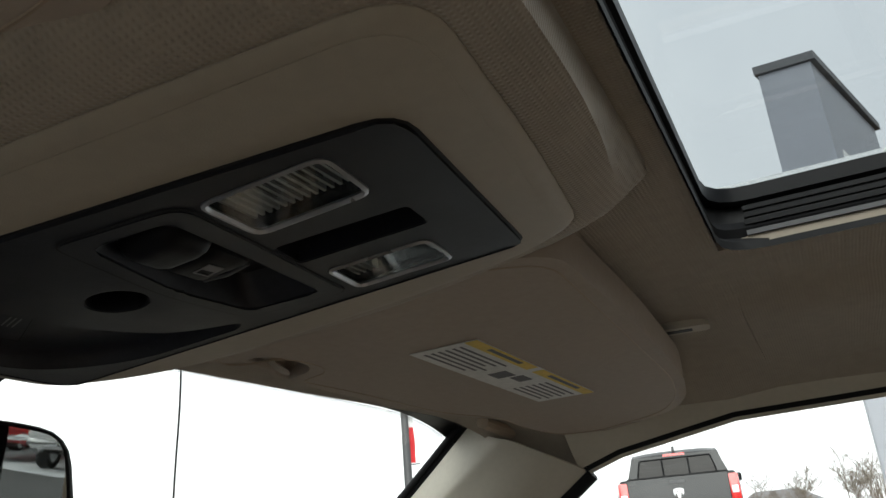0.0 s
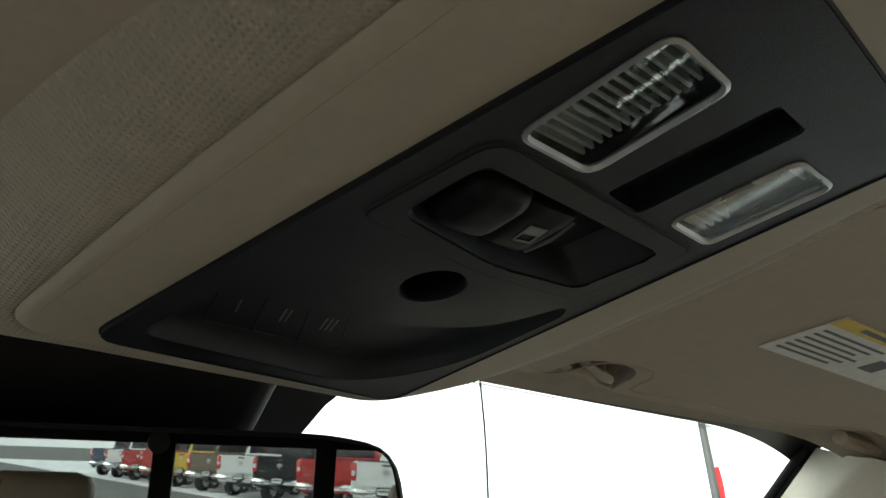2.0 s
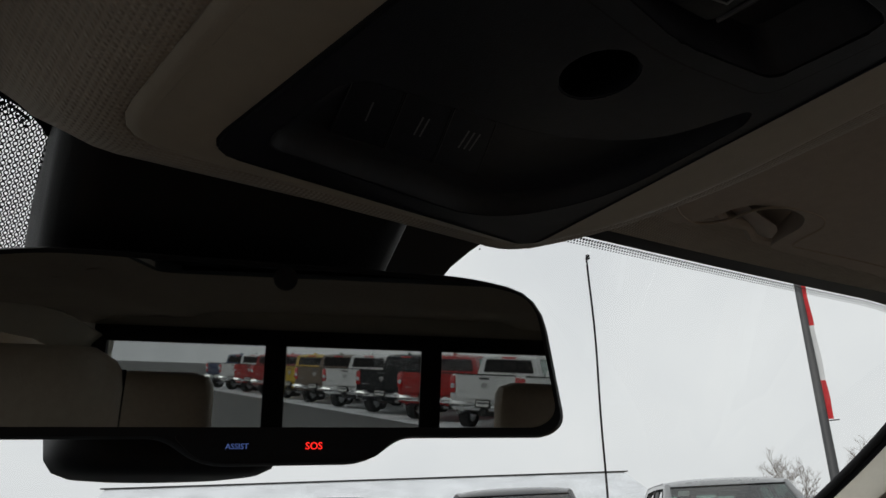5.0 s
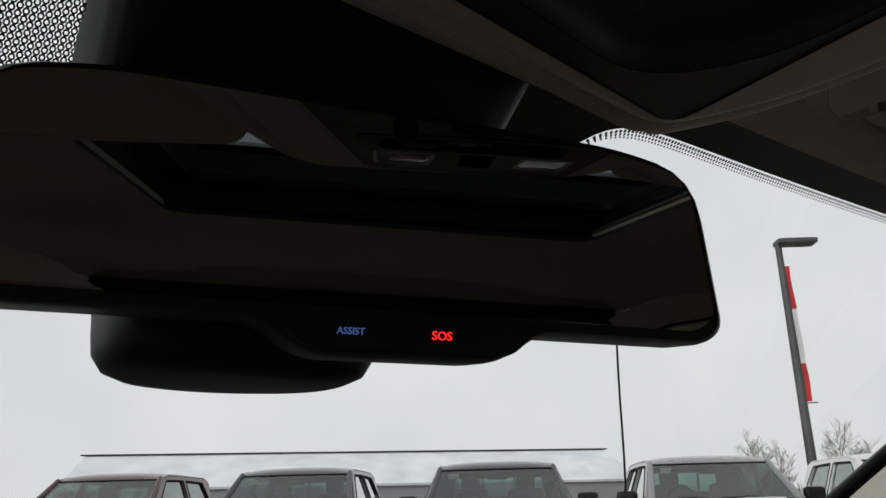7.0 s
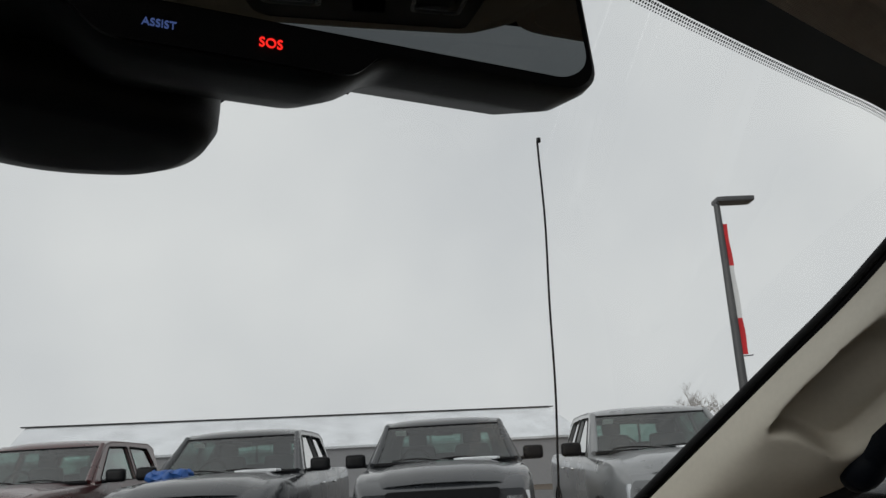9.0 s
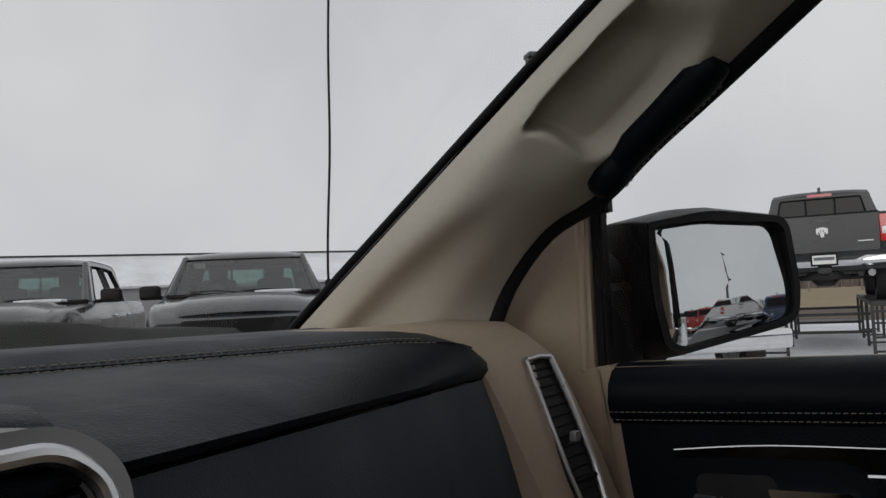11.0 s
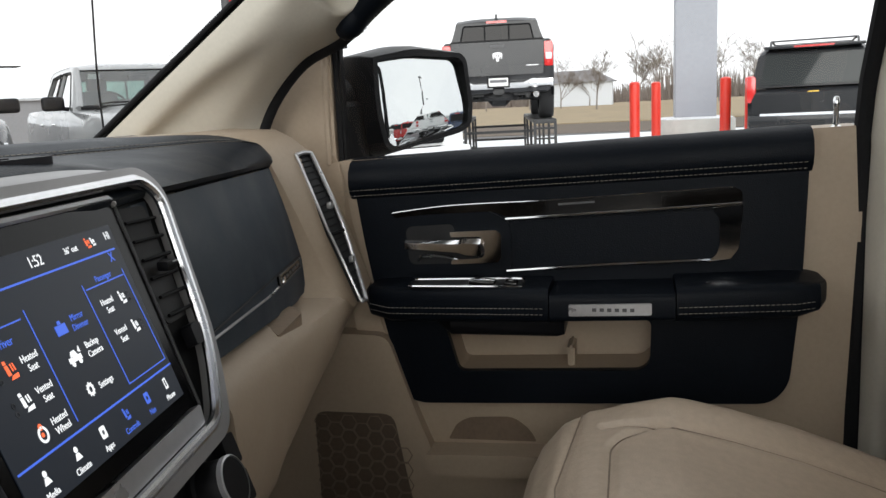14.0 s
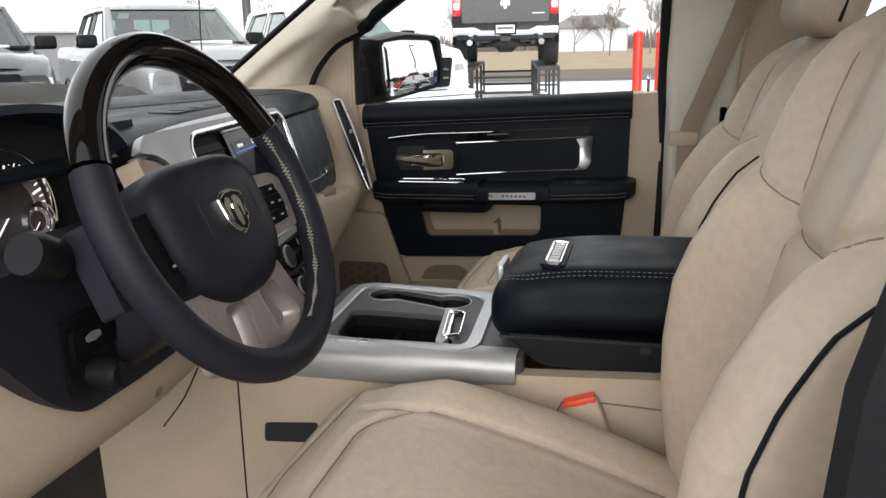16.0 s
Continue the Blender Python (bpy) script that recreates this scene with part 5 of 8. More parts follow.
part("screen_icon", prism(ring_pts(u, v, 0.0028, 20, 0.0009), 0.0016, 0.0019, SF, holes=[ring_pts(u, v, 0.0016, 12)]), SW, cs, smooth=0)
part("screen_icon", prism(ring_pts(-0.058, -0.082, 0.0038, 20), 0.0016, 0.0019, SF, holes=[ring_pts(-0.058, -0.082, 0.0026, 14)]), SW, cs, smooth=0)
icon([ring_pts(-0.058, -0.0785, 0.0016, 8), ring_pts(-0.0585, -0.082, 0.0011, 8)], SRED)
for u, mt in ((-0.070, SW), (-0.042, SW), (-0.015, SW), (0.038, SB), (0.064, SW)):
    v = -0.0975
    if u > 0.06:
        part("screen_icon", prism([(u - 0.0016, v - 0.003), (u + 0.0016, v - 0.003), (u + 0.0016, v + 0.003), (u - 0.0016, v + 0.003)], 0.0016, 0.0019, SF, holes=[[(u - 0.0011, v - 0.0018), (u + 0.0011, v - 0.0018), (u + 0.0011, v + 0.0022), (u - 0.0011, v + 0.0022)]]), mt, cs, smooth=0)
    elif u < -0.03:
        icon([ring_pts(u, v + 0.0016, 0.0015, 8), [(u - 0.0028, v - 0.003), (u + 0.0028, v - 0.003), (u + 0.0012, v), (u - 0.0012, v)]], mt)
    else:
        part("screen_icon", prism(rounded([(u - 0.0026, v - 0.003), (u + 0.0026, v - 0.003), (u + 0.0026, v + 0.003), (u - 0.0026, v + 0.003)], 0.001), 0.0016, 0.0019, SF, holes=[ring_pts(u, v, 0.0013, 8)]), mt, cs, smooth=0)
# vents on both sides of the screen
for sx in (1, -1):
    cx = 0.128 if sx > 0 else -0.166
    w = 0.022 if sx > 0 else 0.053
    part("vent_well", prism(rounded([(cx - w, -0.100 if sx < 0 else -0.085), (cx - w, 0.004), (cx + w, 0.002), (cx + w * (0.5 if sx > 0 else 1), -0.100 if sx < 0 else -0.085)], 0.006), -0.02, -0.002, CF), DEEP, cs)
    for k in range(6):
        v = -0.008 - k * 0.0142
        part("vent_slat", tube([CF @ Vector((cx - w, v, 0.002)), CF @ Vector((cx + w * (1 - 0.05 * k if sx > 0 else 1), v - 0.002, 0.002))], 0.0014, 6), VENT_BLACK, cs)
    part("vent_tab", roundbox(CF @ Vector((cx, -0.046, 0.006)), (0.007, 0.005, 0.004), 0.002, 2), BLACK, cs)
    part("vent_tab_mark", roundbox(CF @ Vector((cx + 0.002, -0.045, 0.0102)), (0.003, 0.002, 0.0006), 0.0004, 2), SILVER, cs)
    part("vent_wheel", prism(rounded([(cx - 0.008, -0.108), (cx + 0.006, -0.108), (cx + 0.008, -0.092), (cx - 0.006, -0.092)], 0.003), -0.004, 0.005, CF, 0.002), BLACK, cs)
# top hood: a satin lip, then the dark pad with its tray and plain raised marks
lip, tray = [], []
for i in range(29):
    x = -0.352 + 0.518 * i / 28
    k = (x / 0.185) ** 2 if x > 0 else (x / 0.318) ** 2
    a, b = CF @ Vector((x, 0.026 - 0.012 * k * k, 0.002)), CF @ Vector((x, 0.040 - 0.016 * k * k, -0.012))
    c = Vector((x, -0.060 + 0.02 * k, 1.466 - 0.012 * k))
    edge = b.lerp(c, 0.22)
    lip.append([a, a.lerp(b, 0.5) + Vector((0, -0.0015, 0.0015)), b, edge])
    tray.append([edge + Vector((0, -0.001, -0.001)), edge + Vector((0, 0.003, 0.002)), c + Vector((0, 0, 0.0015)), (x, 0.02, 1.4695 - 0.012 * k)])
part("top_hood", thick(loft(lip), 0.006), STACK_SATIN, cs, "satin grey lip over the screen")
part("hood_pad", thick(loft(tray), 0.005), LIT_DASH_LEATHER, cs, "black padded hood top")
part("tray", prism(rounded([(-0.11, -0.058), (0.11, -0.058), (0.10, 0.0), (-0.10, 0.0)], 0.01), 1.462, 1.4688, XY), NAVY_SMOOTH, cs)
for k in range(3):
    x = -0.052 + 0.052 * k
    part("tray_mark", prism([(x - 0.020, -0.050), (x + 0.020, -0.050), (x + 0.015, -0.020), (x - 0.015, -0.020)], 1.4680, 1.4697, XY, 0.0006), NAVY_SMOOTH, cs)
# controls below the screen
part("lower_fascia", prism(rounded([(-0.155, -0.35), (-0.150, -0.172), (0.112, -0.172), (0.100, -0.35)], 0.015), -0.06, -0.012, CF, 0.006), BLACK, cs)
part("strip", prism(rounded([(-0.115, -0.157), (-0.115, -0.144), (0.092, -0.1425), (0.088, -0.1555)], 0.003), -0.005, 0.002, CF, 0.001), SILVER, cs)
for u, v, r in ((0.070, -0.196, 0.021), (0.048, -0.245, 0.021), (-0.085, -0.196, 0.021), (-0.085, -0.245, 0.016)):
    km = CF @ Matrix.Translation((u, v, -0.012))
    knob = part("knob", lathe([(0.0, 0.026), (r * 0.75, 0.026), (r * 0.82, 0.024), (r * 0.9, 0.006), (r, 0.004), (r, 0.0), (0, 0)], 28, km), BLACK, cs)
    part("knob_ring", lathe([(r * 0.80, 0.0262), (r * 0.86, 0.0255), (r * 0.86, 0.022)], 28, km), SILVER, knob)
for i in range(3):
    for j in range(3):
        part("button", prism(rounded([(-0.052 + i * 0.030, -0.198 - j * 0.024), (-0.027 + i * 0.030, -0.198 - j * 0.024), (-0.027 + i * 0.030, -0.182 - j * 0.024), (-0.052 + i * 0.030, -0.182 - j * 0.024)], 0.003), -0.012, -0.004, CF, 0.002), PIANO, cs)
for j in range(4):
    part("button", prism(rounded([(0.100 - 0.004 * j, -0.198 - j * 0.028), (0.120 - 0.004 * j, -0.198 - j * 0.028), (0.122 - 0.004 * j, -0.176 - j * 0.028), (0.102 - 0.004 * j, -0.176 - j * 0.028)], 0.003), -0.012, -0.002, CF, 0.002), BLACK, cs)
part("side_cheek", thick(loft([[CF @ Vector((0.178, 0.01, -0.004)), CF @ Vector((0.19, 0.01, -0.06))], [CF @ Vector((0.150, -0.105, -0.004)), CF @ Vector((0.16, -0.105, -0.08))], [CF @ Vector((0.125, -0.155, -0.01)), CF @ Vector((0.14, -0.155, -0.10))], [CF @ Vector((0.110, -0.33, -0.02)), CF @ Vector((0.12, -0.33, -0.12))]]), 0.004), BLACK, cs)

# ---- floor console ----
fc = thing("floor_console", (-0.03, -0.4, 0.7), "silver and beige floor console with cup holders and bin", "console")
fo2 = rounded([(-0.180, -0.585), (0.085, -0.560), (0.120, -0.235), (-0.165, -0.235)], [0.02, 0.03, 0.03, 0.02])
binh = rounded([(-0.150, -0.480), (-0.028, -0.450), (-0.020, -0.285), (-0.138, -0.300)], 0.02)
cuph = []
for i in range(15):
    a = radians(-40 + 260 * i / 14)
    cuph.append((0.064 + 0.033 * math.cos(a), -0.318 + 0.033 * math.sin(a)))
for i in range(15):
    a = radians(140 + 260 * i / 14)
    cuph.append((0.040 + 0.035 * math.cos(a), -0.432 + 0.035 * math.sin(a)))
part("top_plate", prism(fo2, 1.120, 1.146, XY, 0.004, holes=[binh, cuph]), DARK_SILVER, fc)
fr_o = rounded([(-0.180, -0.524), (0.092, -0.508), (0.118, -0.250), (-0.166, -0.262)], 0.045, 7)
fr_i = rounded([(-0.165, -0.500), (0.070, -0.486), (0.100, -0.268), (-0.150, -0.280)], 0.038, 7)
part("rim", loft([[(x, y, z) for x, y in o] for o, z in ((fr_o, 1.140), (fr_o, 1.148), (grown(fr_o, -0.004), 1.1515), (grown(fr_i, 0.003), 1.1515), (fr_i, 1.149), (fr_i, 1.144))], closed=True, caps=False), SILVER, fc, "satin silver console rim")
part("bin", prism(grown(binh, 0.004), 1.060, 1.066), DEEP, fc)
part("bin_wall", prism(grown(binh, 0.004), 1.062, 1.138, XY, holes=[binh]), BLACK, fc)
part("bin_divider", boxm(-0.142, -0.028, -0.372, -0.366, 1.066, 1.118, 0.002), BLACK, fc)
part("bin_divider", boxm(-0.142, -0.028, -0.330, -0.324, 1.066, 1.105, 0.002), BLACK, fc)
part("cup_floor", prism(grown(cuph, 0.004), 1.085, 1.09), DEEP, fc)
part("cup_wall", prism(grown(cuph, 0.004), 1.086, 1.138, XY, holes=[cuph]), BLACK, fc)
part("cup_rim", tube([(x, y, 1.1465) for x, y in cuph], 0.0014, 6, closed=True), SATIN, fc)
part("bin_lip", prism(rounded([(-0.152, -0.456), (-0.006, -0.436), (-0.004, -0.444), (-0.030, -0.452), (-0.130, -0.470), (-0.150, -0.468)], 0.004), 1.142, 1.152, XY, 0.003), SATIN, fc)
latch_o = rounded([(-0.136, -0.462), (-0.022, -0.446), (-0.030, -0.474), (-0.126, -0.486)], 0.008)
part("bin_latch", prism(latch_o, 1.146, 1.155, XY, 0.002, holes=[grown(latch_o, -0.006)]), CHROME, fc, "chrome bin latch frame")
part("bin_latch_bar", roundbox((-0.080, -0.461, 1.152), (0.048, 0.004, 0.004), 0.003, 3, Matrix.Rotation(radians(8), 4, "Z")), CHROME, fc)
side = []
for i in range(19):
    y = -0.150 - 0.425 * i / 18
    b = 1.098 + 0.012 * ease((-0.40 - y) / 0.17)
    t = 1.1495 + 0.001 * i / 18
    k = 0.002 * math.sin(math.pi * i / 18)
    side.append([(-0.150, y, t - 0.001), (-0.172, y, t), (-0.181 - k, y, t - 0.003), (-0.188 - k, y, t - 0.011), (-0.191 - k, y, (t + b) / 2), (-0.190, y, b + 0.006), (-0.186, y, b), (-0.165, y, b)])
part("side_trim", loft(side, closed=True), SATIN, fc, "satin grey console side")
part("rear_plate", prism(rounded([(-0.176, -0.520), (0.092, -0.505), (0.094, -0.575), (-0.176, -0.575)], 0.006), 1.140, 1.1475, XY, 0.002), DARK_SILVER, fc)
part("side_panel", prism(rounded([(0.10, 1.095), (-0.90, 1.135), (-0.90, 0.62), (0.10, 0.62)], 0.01), -0.155, -0.180, YZ, 0.006), TAN, fc)
part("panel_gap", tube([(-0.1806, -0.158, 1.09), (-0.1806, -0.155, 0.88), (-0.1806, -0.15, 0.66)], 0.0014, 5), DEEP, fc)
part("side_panel", prism(rounded([(-0.14, 1.11), (-0.90, 1.13), (-0.90, 0.62), (-0.14, 0.62)], 0.01), 0.10, 0.115, YZ, 0.006), TAN, fc)
part("front_tunnel", boxm(-0.16, 0.11, -0.23, 0.1, 0.62, 1.10, 0.02), BLACK, fc)
part("recess_line", tube(smooth_path([(-0.1806, -0.62, 1.03), (-0.1806, -0.632, 1.078), (-0.1806, -0.66, 1.092), (-0.1806, -0.80, 1.086)], 5), 0.0012, 5), seam_tan, fc)
part("duct_slot", prism(rounded([(-0.197, 1.017), (-0.282, 1.024), (-0.278, 0.992), (-0.194, 0.986)], 0.006), -0.1800, -0.1815, YZ), DEEP, fc)
# armrest lid
al = thing("armrest_lid", (0, -0.7, 1.15), "padded black leather console armrest lid", "armrest")


LID = Vector((-0.032, -0.782, 1.2105))


def lid_bend(p):
    t = (p.y + 0.25) / 0.50
    p.z += 0.008 * math.sin(math.pi * min(max(t, 0), 1)) - 0.016 * max(0, t - 0.72) ** 2 * 12
    if p.x < 0 and p.z < 0.02:
        p.x -= 0.005 * dip(p.z + 0.012, 0.022)
    return p


lid_mesh = roundbox(LID, (0.120, 0.250, 0.046), 0.034, 18, bend=lid_bend)
part("lid", lid_mesh, NAVY, al, "black leather lid", smooth=60)
base_o = rounded([(-0.560, 1.172), (-1.02, 1.168), (-1.02, 1.115), (-0.600, 1.128)], [0.006, 0.004, 0.004, 0.02], 5)
part("base", prism(base_o, 0.084, -0.153, YZ, 0.006), BLACK, al)
part("lid_gap", boxm(-0.1538, 0.086, -1.02, -0.548, 1.1655, 1.1685), DEEP, al)
part("hinge_notch", boxm(-0.1545, -0.150, -0.752, -0.735, 1.152, 1.166, 0.002), DEEP, al)
part("latch", roundbox((-0.036, -0.534, 1.222), (0.030, 0.006, 0.022), 0.004, 4), SILVER, al, "silver lid latch")
bp = frame3(Vector((-0.056, -0.616, 1.2615)), (1, 0, 0), (0, 1, 0.05))
part("badge_bed", prism(rounded([(-0.066, -0.017), (0.066, -0.017), (0.066, 0.017), (-0.066, 0.017)], 0.007), -0.004, 0.0012, bp, 0.001), NAVY, al)
part("badge", prism(rounded([(-0.058, -0.011), (0.058, -0.011), (0.058, 0.011), (-0.058, 0.011)], 0.004), 0.000, 0.0035, bp, 0.001, holes=[rounded([(-0.054, -0.0085), (0.054, -0.0085), (0.054, 0.0085), (-0.054, 0.0085)], 0.002)]), CHROME, al, "chrome badge frame")
for k in range(7):
    x0 = -0.050 + k * 0.0145
    part("badge_mark", prism([(x0, -0.0065), (x0 + 0.0095, -0.0065), (x0 + 0.0095, 0.0065), (x0, 0.0065)], 0.000, 0.0030, bp, 0.0005), SILVER, al)


def lid_edge(x, y, z):
    return LID + lid_bend(Vector((x, y, z)))


def lid_skin(x, y):
    """The lid's padded top at a place in the plan."""
    dx, dy = max(0.0, abs(x) - 0.086), max(0.0, abs(y) - 0.216)
    d = min(0.034, math.hypot(dx, dy))
    return lid_edge(x, y, 0.012 + math.sqrt(max(0.0, 0.034 ** 2 - d * d)))


for off_ in (0.102, 0.108):
    line = [(-off_, -0.21 + 0.40 * k / 30) for k in range(31)] + [(-off_ + (off_ - 0.086) * (1 - math.cos(a)), 0.19 + (0.026 + off_ - 0.086) * math.sin(a)) for a in [math.pi / 2 * i / 8 for i in range(1, 9)]]
    line += [(-0.08 + 0.16 * k / 12, line[-1][1]) for k in range(13)]
    part("stitching", stitches([lid_skin(x, y) + Vector((0, 0, 0.0003)) for x, y in line], 0.0040, 0.0030, 0.00032), THREAD, al)

# ---- steering wheel ----
sw = thing("steering_wheel", (-0.436, -0.305, 1.395), "black leather and gloss wood steering wheel", "steering wheel")
TILT = radians(24.4)
WF = frame3(Vector((-0.429, -0.303, 1.399)), (1, 0, 0), (0, math.sin(TILT), math.cos(TILT)))
R0 = 0.1765


def rim_pts(a0, a1, n):
    return [WF @ Vector((R0 * math.cos(a0 + (a1 - a0) * i / n), R0 * math.sin(a0 + (a1 - a0) * i / n), 0)) for i in range(n + 1)]


part("rim_leather", tube(rim_pts(radians(158), radians(382), 60), 0.0176, 12, up=WF.to_3x3() @ Vector((0, 0, 1)), flat=1.05), NAVY_SMOOTH, sw, "black leather lower rim")
part("rim_wood", tube(rim_pts(radians(23), radians(157), 40), 0.0179, 12, up=WF.to_3x3() @ Vector((0, 0, 1)), flat=1.05), PIANO, sw, "gloss dark wood upper rim")
RF = WF
WF = WF @ Matrix.Translation((0, -0.010, -0.028))
part("rim_stitching", stitches([RF @ Vector(((R0 - 0.0172) * math.cos(a), (R0 - 0.0172) * math.sin(a), 0.004 * (-1) ** k + 0.005)) for k, a in enumerate([radians(288 + 94 * i / 110) for i in range(111)])], 0.0075, 0.0004, 0.0006), mat("cream_thread", (0.26, 0.235, 0.19), 0.8), sw)
SPOKE = mat("satin_bronze_silver", (0.29, 0.252, 0.238), 0.36, metal=0.45, grain=0.06, grain_scale=2500)
SMARK = mat("switch_print", (0.30, 0.30, 0.31), 0.6)
hub = rounded([(-0.100, 0.050), (-0.058, 0.068), (0.058, 0.068), (0.100, 0.050), (0.098, -0.026), (0.084, -0.060), (0.038, -0.087), (-0.038, -0.087), (-0.084, -0.060), (-0.098, -0.026)], 0.024, 5)
hubrows = []
for s, d in ((0.96, -0.040), (1.0, -0.020), (1.015, 0.004), (1.01, 0.012), (0.97, 0.021), (0.88, 0.028), (0.72, 0.0330), (0.45, 0.0355), (0.2, 0.0362), (0.02, 0.0364)):
    hubrows.append([WF @ Vector((x * s, y * s, d)) for x, y in hub])
part("hub", loft(hubrows, closed=True), NAVY_SMOOTH, sw, "black airbag hub", smooth=60)
for sx in (1, -1):
    part("hub_crease", tube(smooth_path([WF @ Vector((sx * 0.060, 0.056, 0.0250)), WF @ Vector((sx * 0.052, 0.020, 0.0336)), WF @ Vector((sx * 0.050, -0.02, 0.0332)), WF @ Vector((sx * 0.036, -0.066, 0.0262))], 8), 0.0016, 6), NAVY_SMOOTH, sw)
shield = rounded([(-0.0235, 0.018), (-0.008, 0.0235), (0.008, 0.0235), (0.0235, 0.018), (0.021, -0.010), (0.010, -0.022), (0.0, -0.027), (-0.010, -0.022), (-0.021, -0.010)], 0.004)
part("emblem", prism(shield, 0.033, 0.0405, WF, 0.0015, holes=[grown(shield, -0.0035)]), CHROME, sw, "chrome shield emblem")
part("emblem_bed", prism(grown(shield, -0.003), 0.033, 0.0372, WF), BLACK, sw)
for sx in (1, -1):
    part("emblem_core", prism(rounded([(sx * 0.002, 0.014), (sx * 0.010, 0.016), (sx * 0.0165, 0.008), (sx * 0.015, -0.005), (sx * 0.0105, -0.010), (sx * 0.0105, 0.001), (sx * 0.0065, 0.006), (sx * 0.0035, 0.0)], 0.0015), 0.036, 0.0405, WF, 0.0018), CHROME, sw)
part("emblem_core", prism(rounded([(-0.0035, 0.008), (0.0035, 0.008), (0.0055, -0.008), (0.0025, -0.018), (-0.0025, -0.018), (-0.0055, -0.008)], 0.0015), 0.036, 0.0415, WF, 0.002), CHROME, sw)
for sx in (1, -1):
    sp = rounded([(sx * 0.070, 0.032), (sx * 0.148, 0.028), (sx * 0.169, 0.012), (sx * 0.168, -0.030), (sx * 0.155, -0.043), (sx * 0.086, -0.046)], 0.012)
    part("spoke", prism(sp, -0.018, 0.018 if sx > 0 else 0.012, WF, 0.005), SPOKE if sx > 0 else BLACK, sw)
    pod = rounded([(sx * 0.086, 0.017), (sx * 0.139, 0.016), (sx * 0.154, 0.005), (sx * 0.153, -0.026), (sx * 0.140, -0.034), (sx * 0.092, -0.035)], 0.007)
    PF = WF @ Matrix.Translation((-sx * 0.010, 0, 0.006)) @ Matrix.Rotation(radians(0 if sx > 0 else -5), 4, "Y")
    part("switch_pod", prism(pod, 0.006, 0.014, PF, 0.001), BLACK, sw)
    part("pod_rim", tube([PF @ Vector((x, y, 0.0138)) for x, y in grown(pod, -0.001)], 0.0009, 5, closed=True), SILVER, sw)
    keys = ((0.105, 0.009, 0.012, 0.0058), (0.132, 0.008, 0.012, 0.0055), (0.1035, -0.008, 0.0085, 0.0085), (0.122, -0.008, 0.0075, 0.0085), (0.141, -0.009, 0.008, 0.0085), (0.107, -0.0255, 0.012, 0.0065), (0.132, -0.025, 0.011, 0.0065))
    for bx, by, hx, hy in keys:
        part("switch", prism(rounded([(sx * bx - hx, by - hy), (sx * bx + hx, by - hy), (sx * bx + hx, by + hy), (sx * bx - hx, by + hy)], 0.002), 0.013, 0.0162, PF, 0.001), VENT_BLACK, sw)
        part("switch_mark", prism([(sx * bx - 0.0035, by - 0.0012), (sx * bx + 0.0035, by - 0.0012), (sx * bx + 0.0035, by + 0.0012), (sx * bx - 0.0035, by + 0.0012)], 0.0162, 0.0164, PF), SMARK, sw, smooth=0)
    part("thumb_rest", loft([[WF @ Vector((sx * x, y, d)) for x, y in rounded([(0.128, 0.030), (0.158, 0.066), (0.180, 0.052), (0.184, 0.0), (0.170, 0.013), (0.150, 0.0295)] if sx > 0 else [(0.150, 0.035), (0.182, 0.040), (0.186, -0.045), (0.150, -0.040)], 0.006)] for d in (-0.016, 0.004, 0.010)], closed=True), NAVY_SMOOTH, sw)
plate_o = rounded([(-0.080, -0.058), (0.080, -0.058), (0.096, -0.110), (0.106, -0.136), (0.060, -0.155), (0.0, -0.160), (-0.060, -0.155), (-0.106, -0.136), (-0.096, -0.110)], [0.01, 0.01, 0.03, 0.01, 0.02, 0.02, 0.02, 0.01, 0.03], 4)
pockets = [rounded([(sx * 0.014, -0.090), (sx * 0.052, -0.084), (sx * 0.080, -0.132), (sx * 0.070, -0.144), (sx * 0.022, -0.150)], 0.010) for sx in (1, -1)]
part("lower_spoke", prism(plate_o, -0.012, 0.010, WF, 0.003, holes=pockets), SPOKE, sw, "satin bronze lower spoke")
for po_ in pockets:
    c_ = sum((Vector(p) for p in po_), Vector((0, 0))) / len(po_)
    part("lower_spoke_fill", loft([[WF @ Vector((c_.x + (x - c_.x) * q, c_.y + (y - c_.y) * q, d)) for x, y in po_] for q, d in ((1.02, 0.008), (0.96, -0.004), (0.82, -0.010), (0.3, -0.012), (0.02, -0.012))], closed=True, caps=False), SPOKE, sw, "recessed bronze spoke pocket")
WF = RF
col = thing("steering_column", (-0.424, -0.2, 1.35), "black steering column shroud with stalk", "steering column")
part("shroud", loft([[WF @ Vector((x * s, y * s - 0.01 * k, -0.03 - 0.05 * k)) for x, y in rounded([(-0.07, -0.08), (0.07, -0.08), (0.075, 0.05), (-0.075, 0.05)], 0.03)] for k, s in ((0, 0.95), (1, 1.05), (2, 1.1), (3.5, 1.15))], closed=True), NAVY_SMOOTH, col)
st = smooth_path([(-0.50, -0.235, 1.352), (-0.56, -0.243, 1.366), (-0.612, -0.248, 1.384)], 4)
part("stalk", tube(st, 0.011, 10), BLACK, col)
part("stalk_collar", tube([(-0.595, -0.2465, 1.378), (-0.616, -0.2485, 1.386)], [0.016, 0.0165], 16), VENT_BLACK, col)
part("stalk_knob", tube([(-0.616, -0.2485, 1.386), (-0.622, -0.249, 1.389), (-0.648, -0.2515, 1.4005), (-0.655, -0.252, 1.4035)], [0.0165, 0.0195, 0.0205, 0.0175], 20), BLACK, col)
kn = thing("knee_switch_panel", (-0.62, -0.19, 1.2), "black switch panel below the steering column", "switch panel")
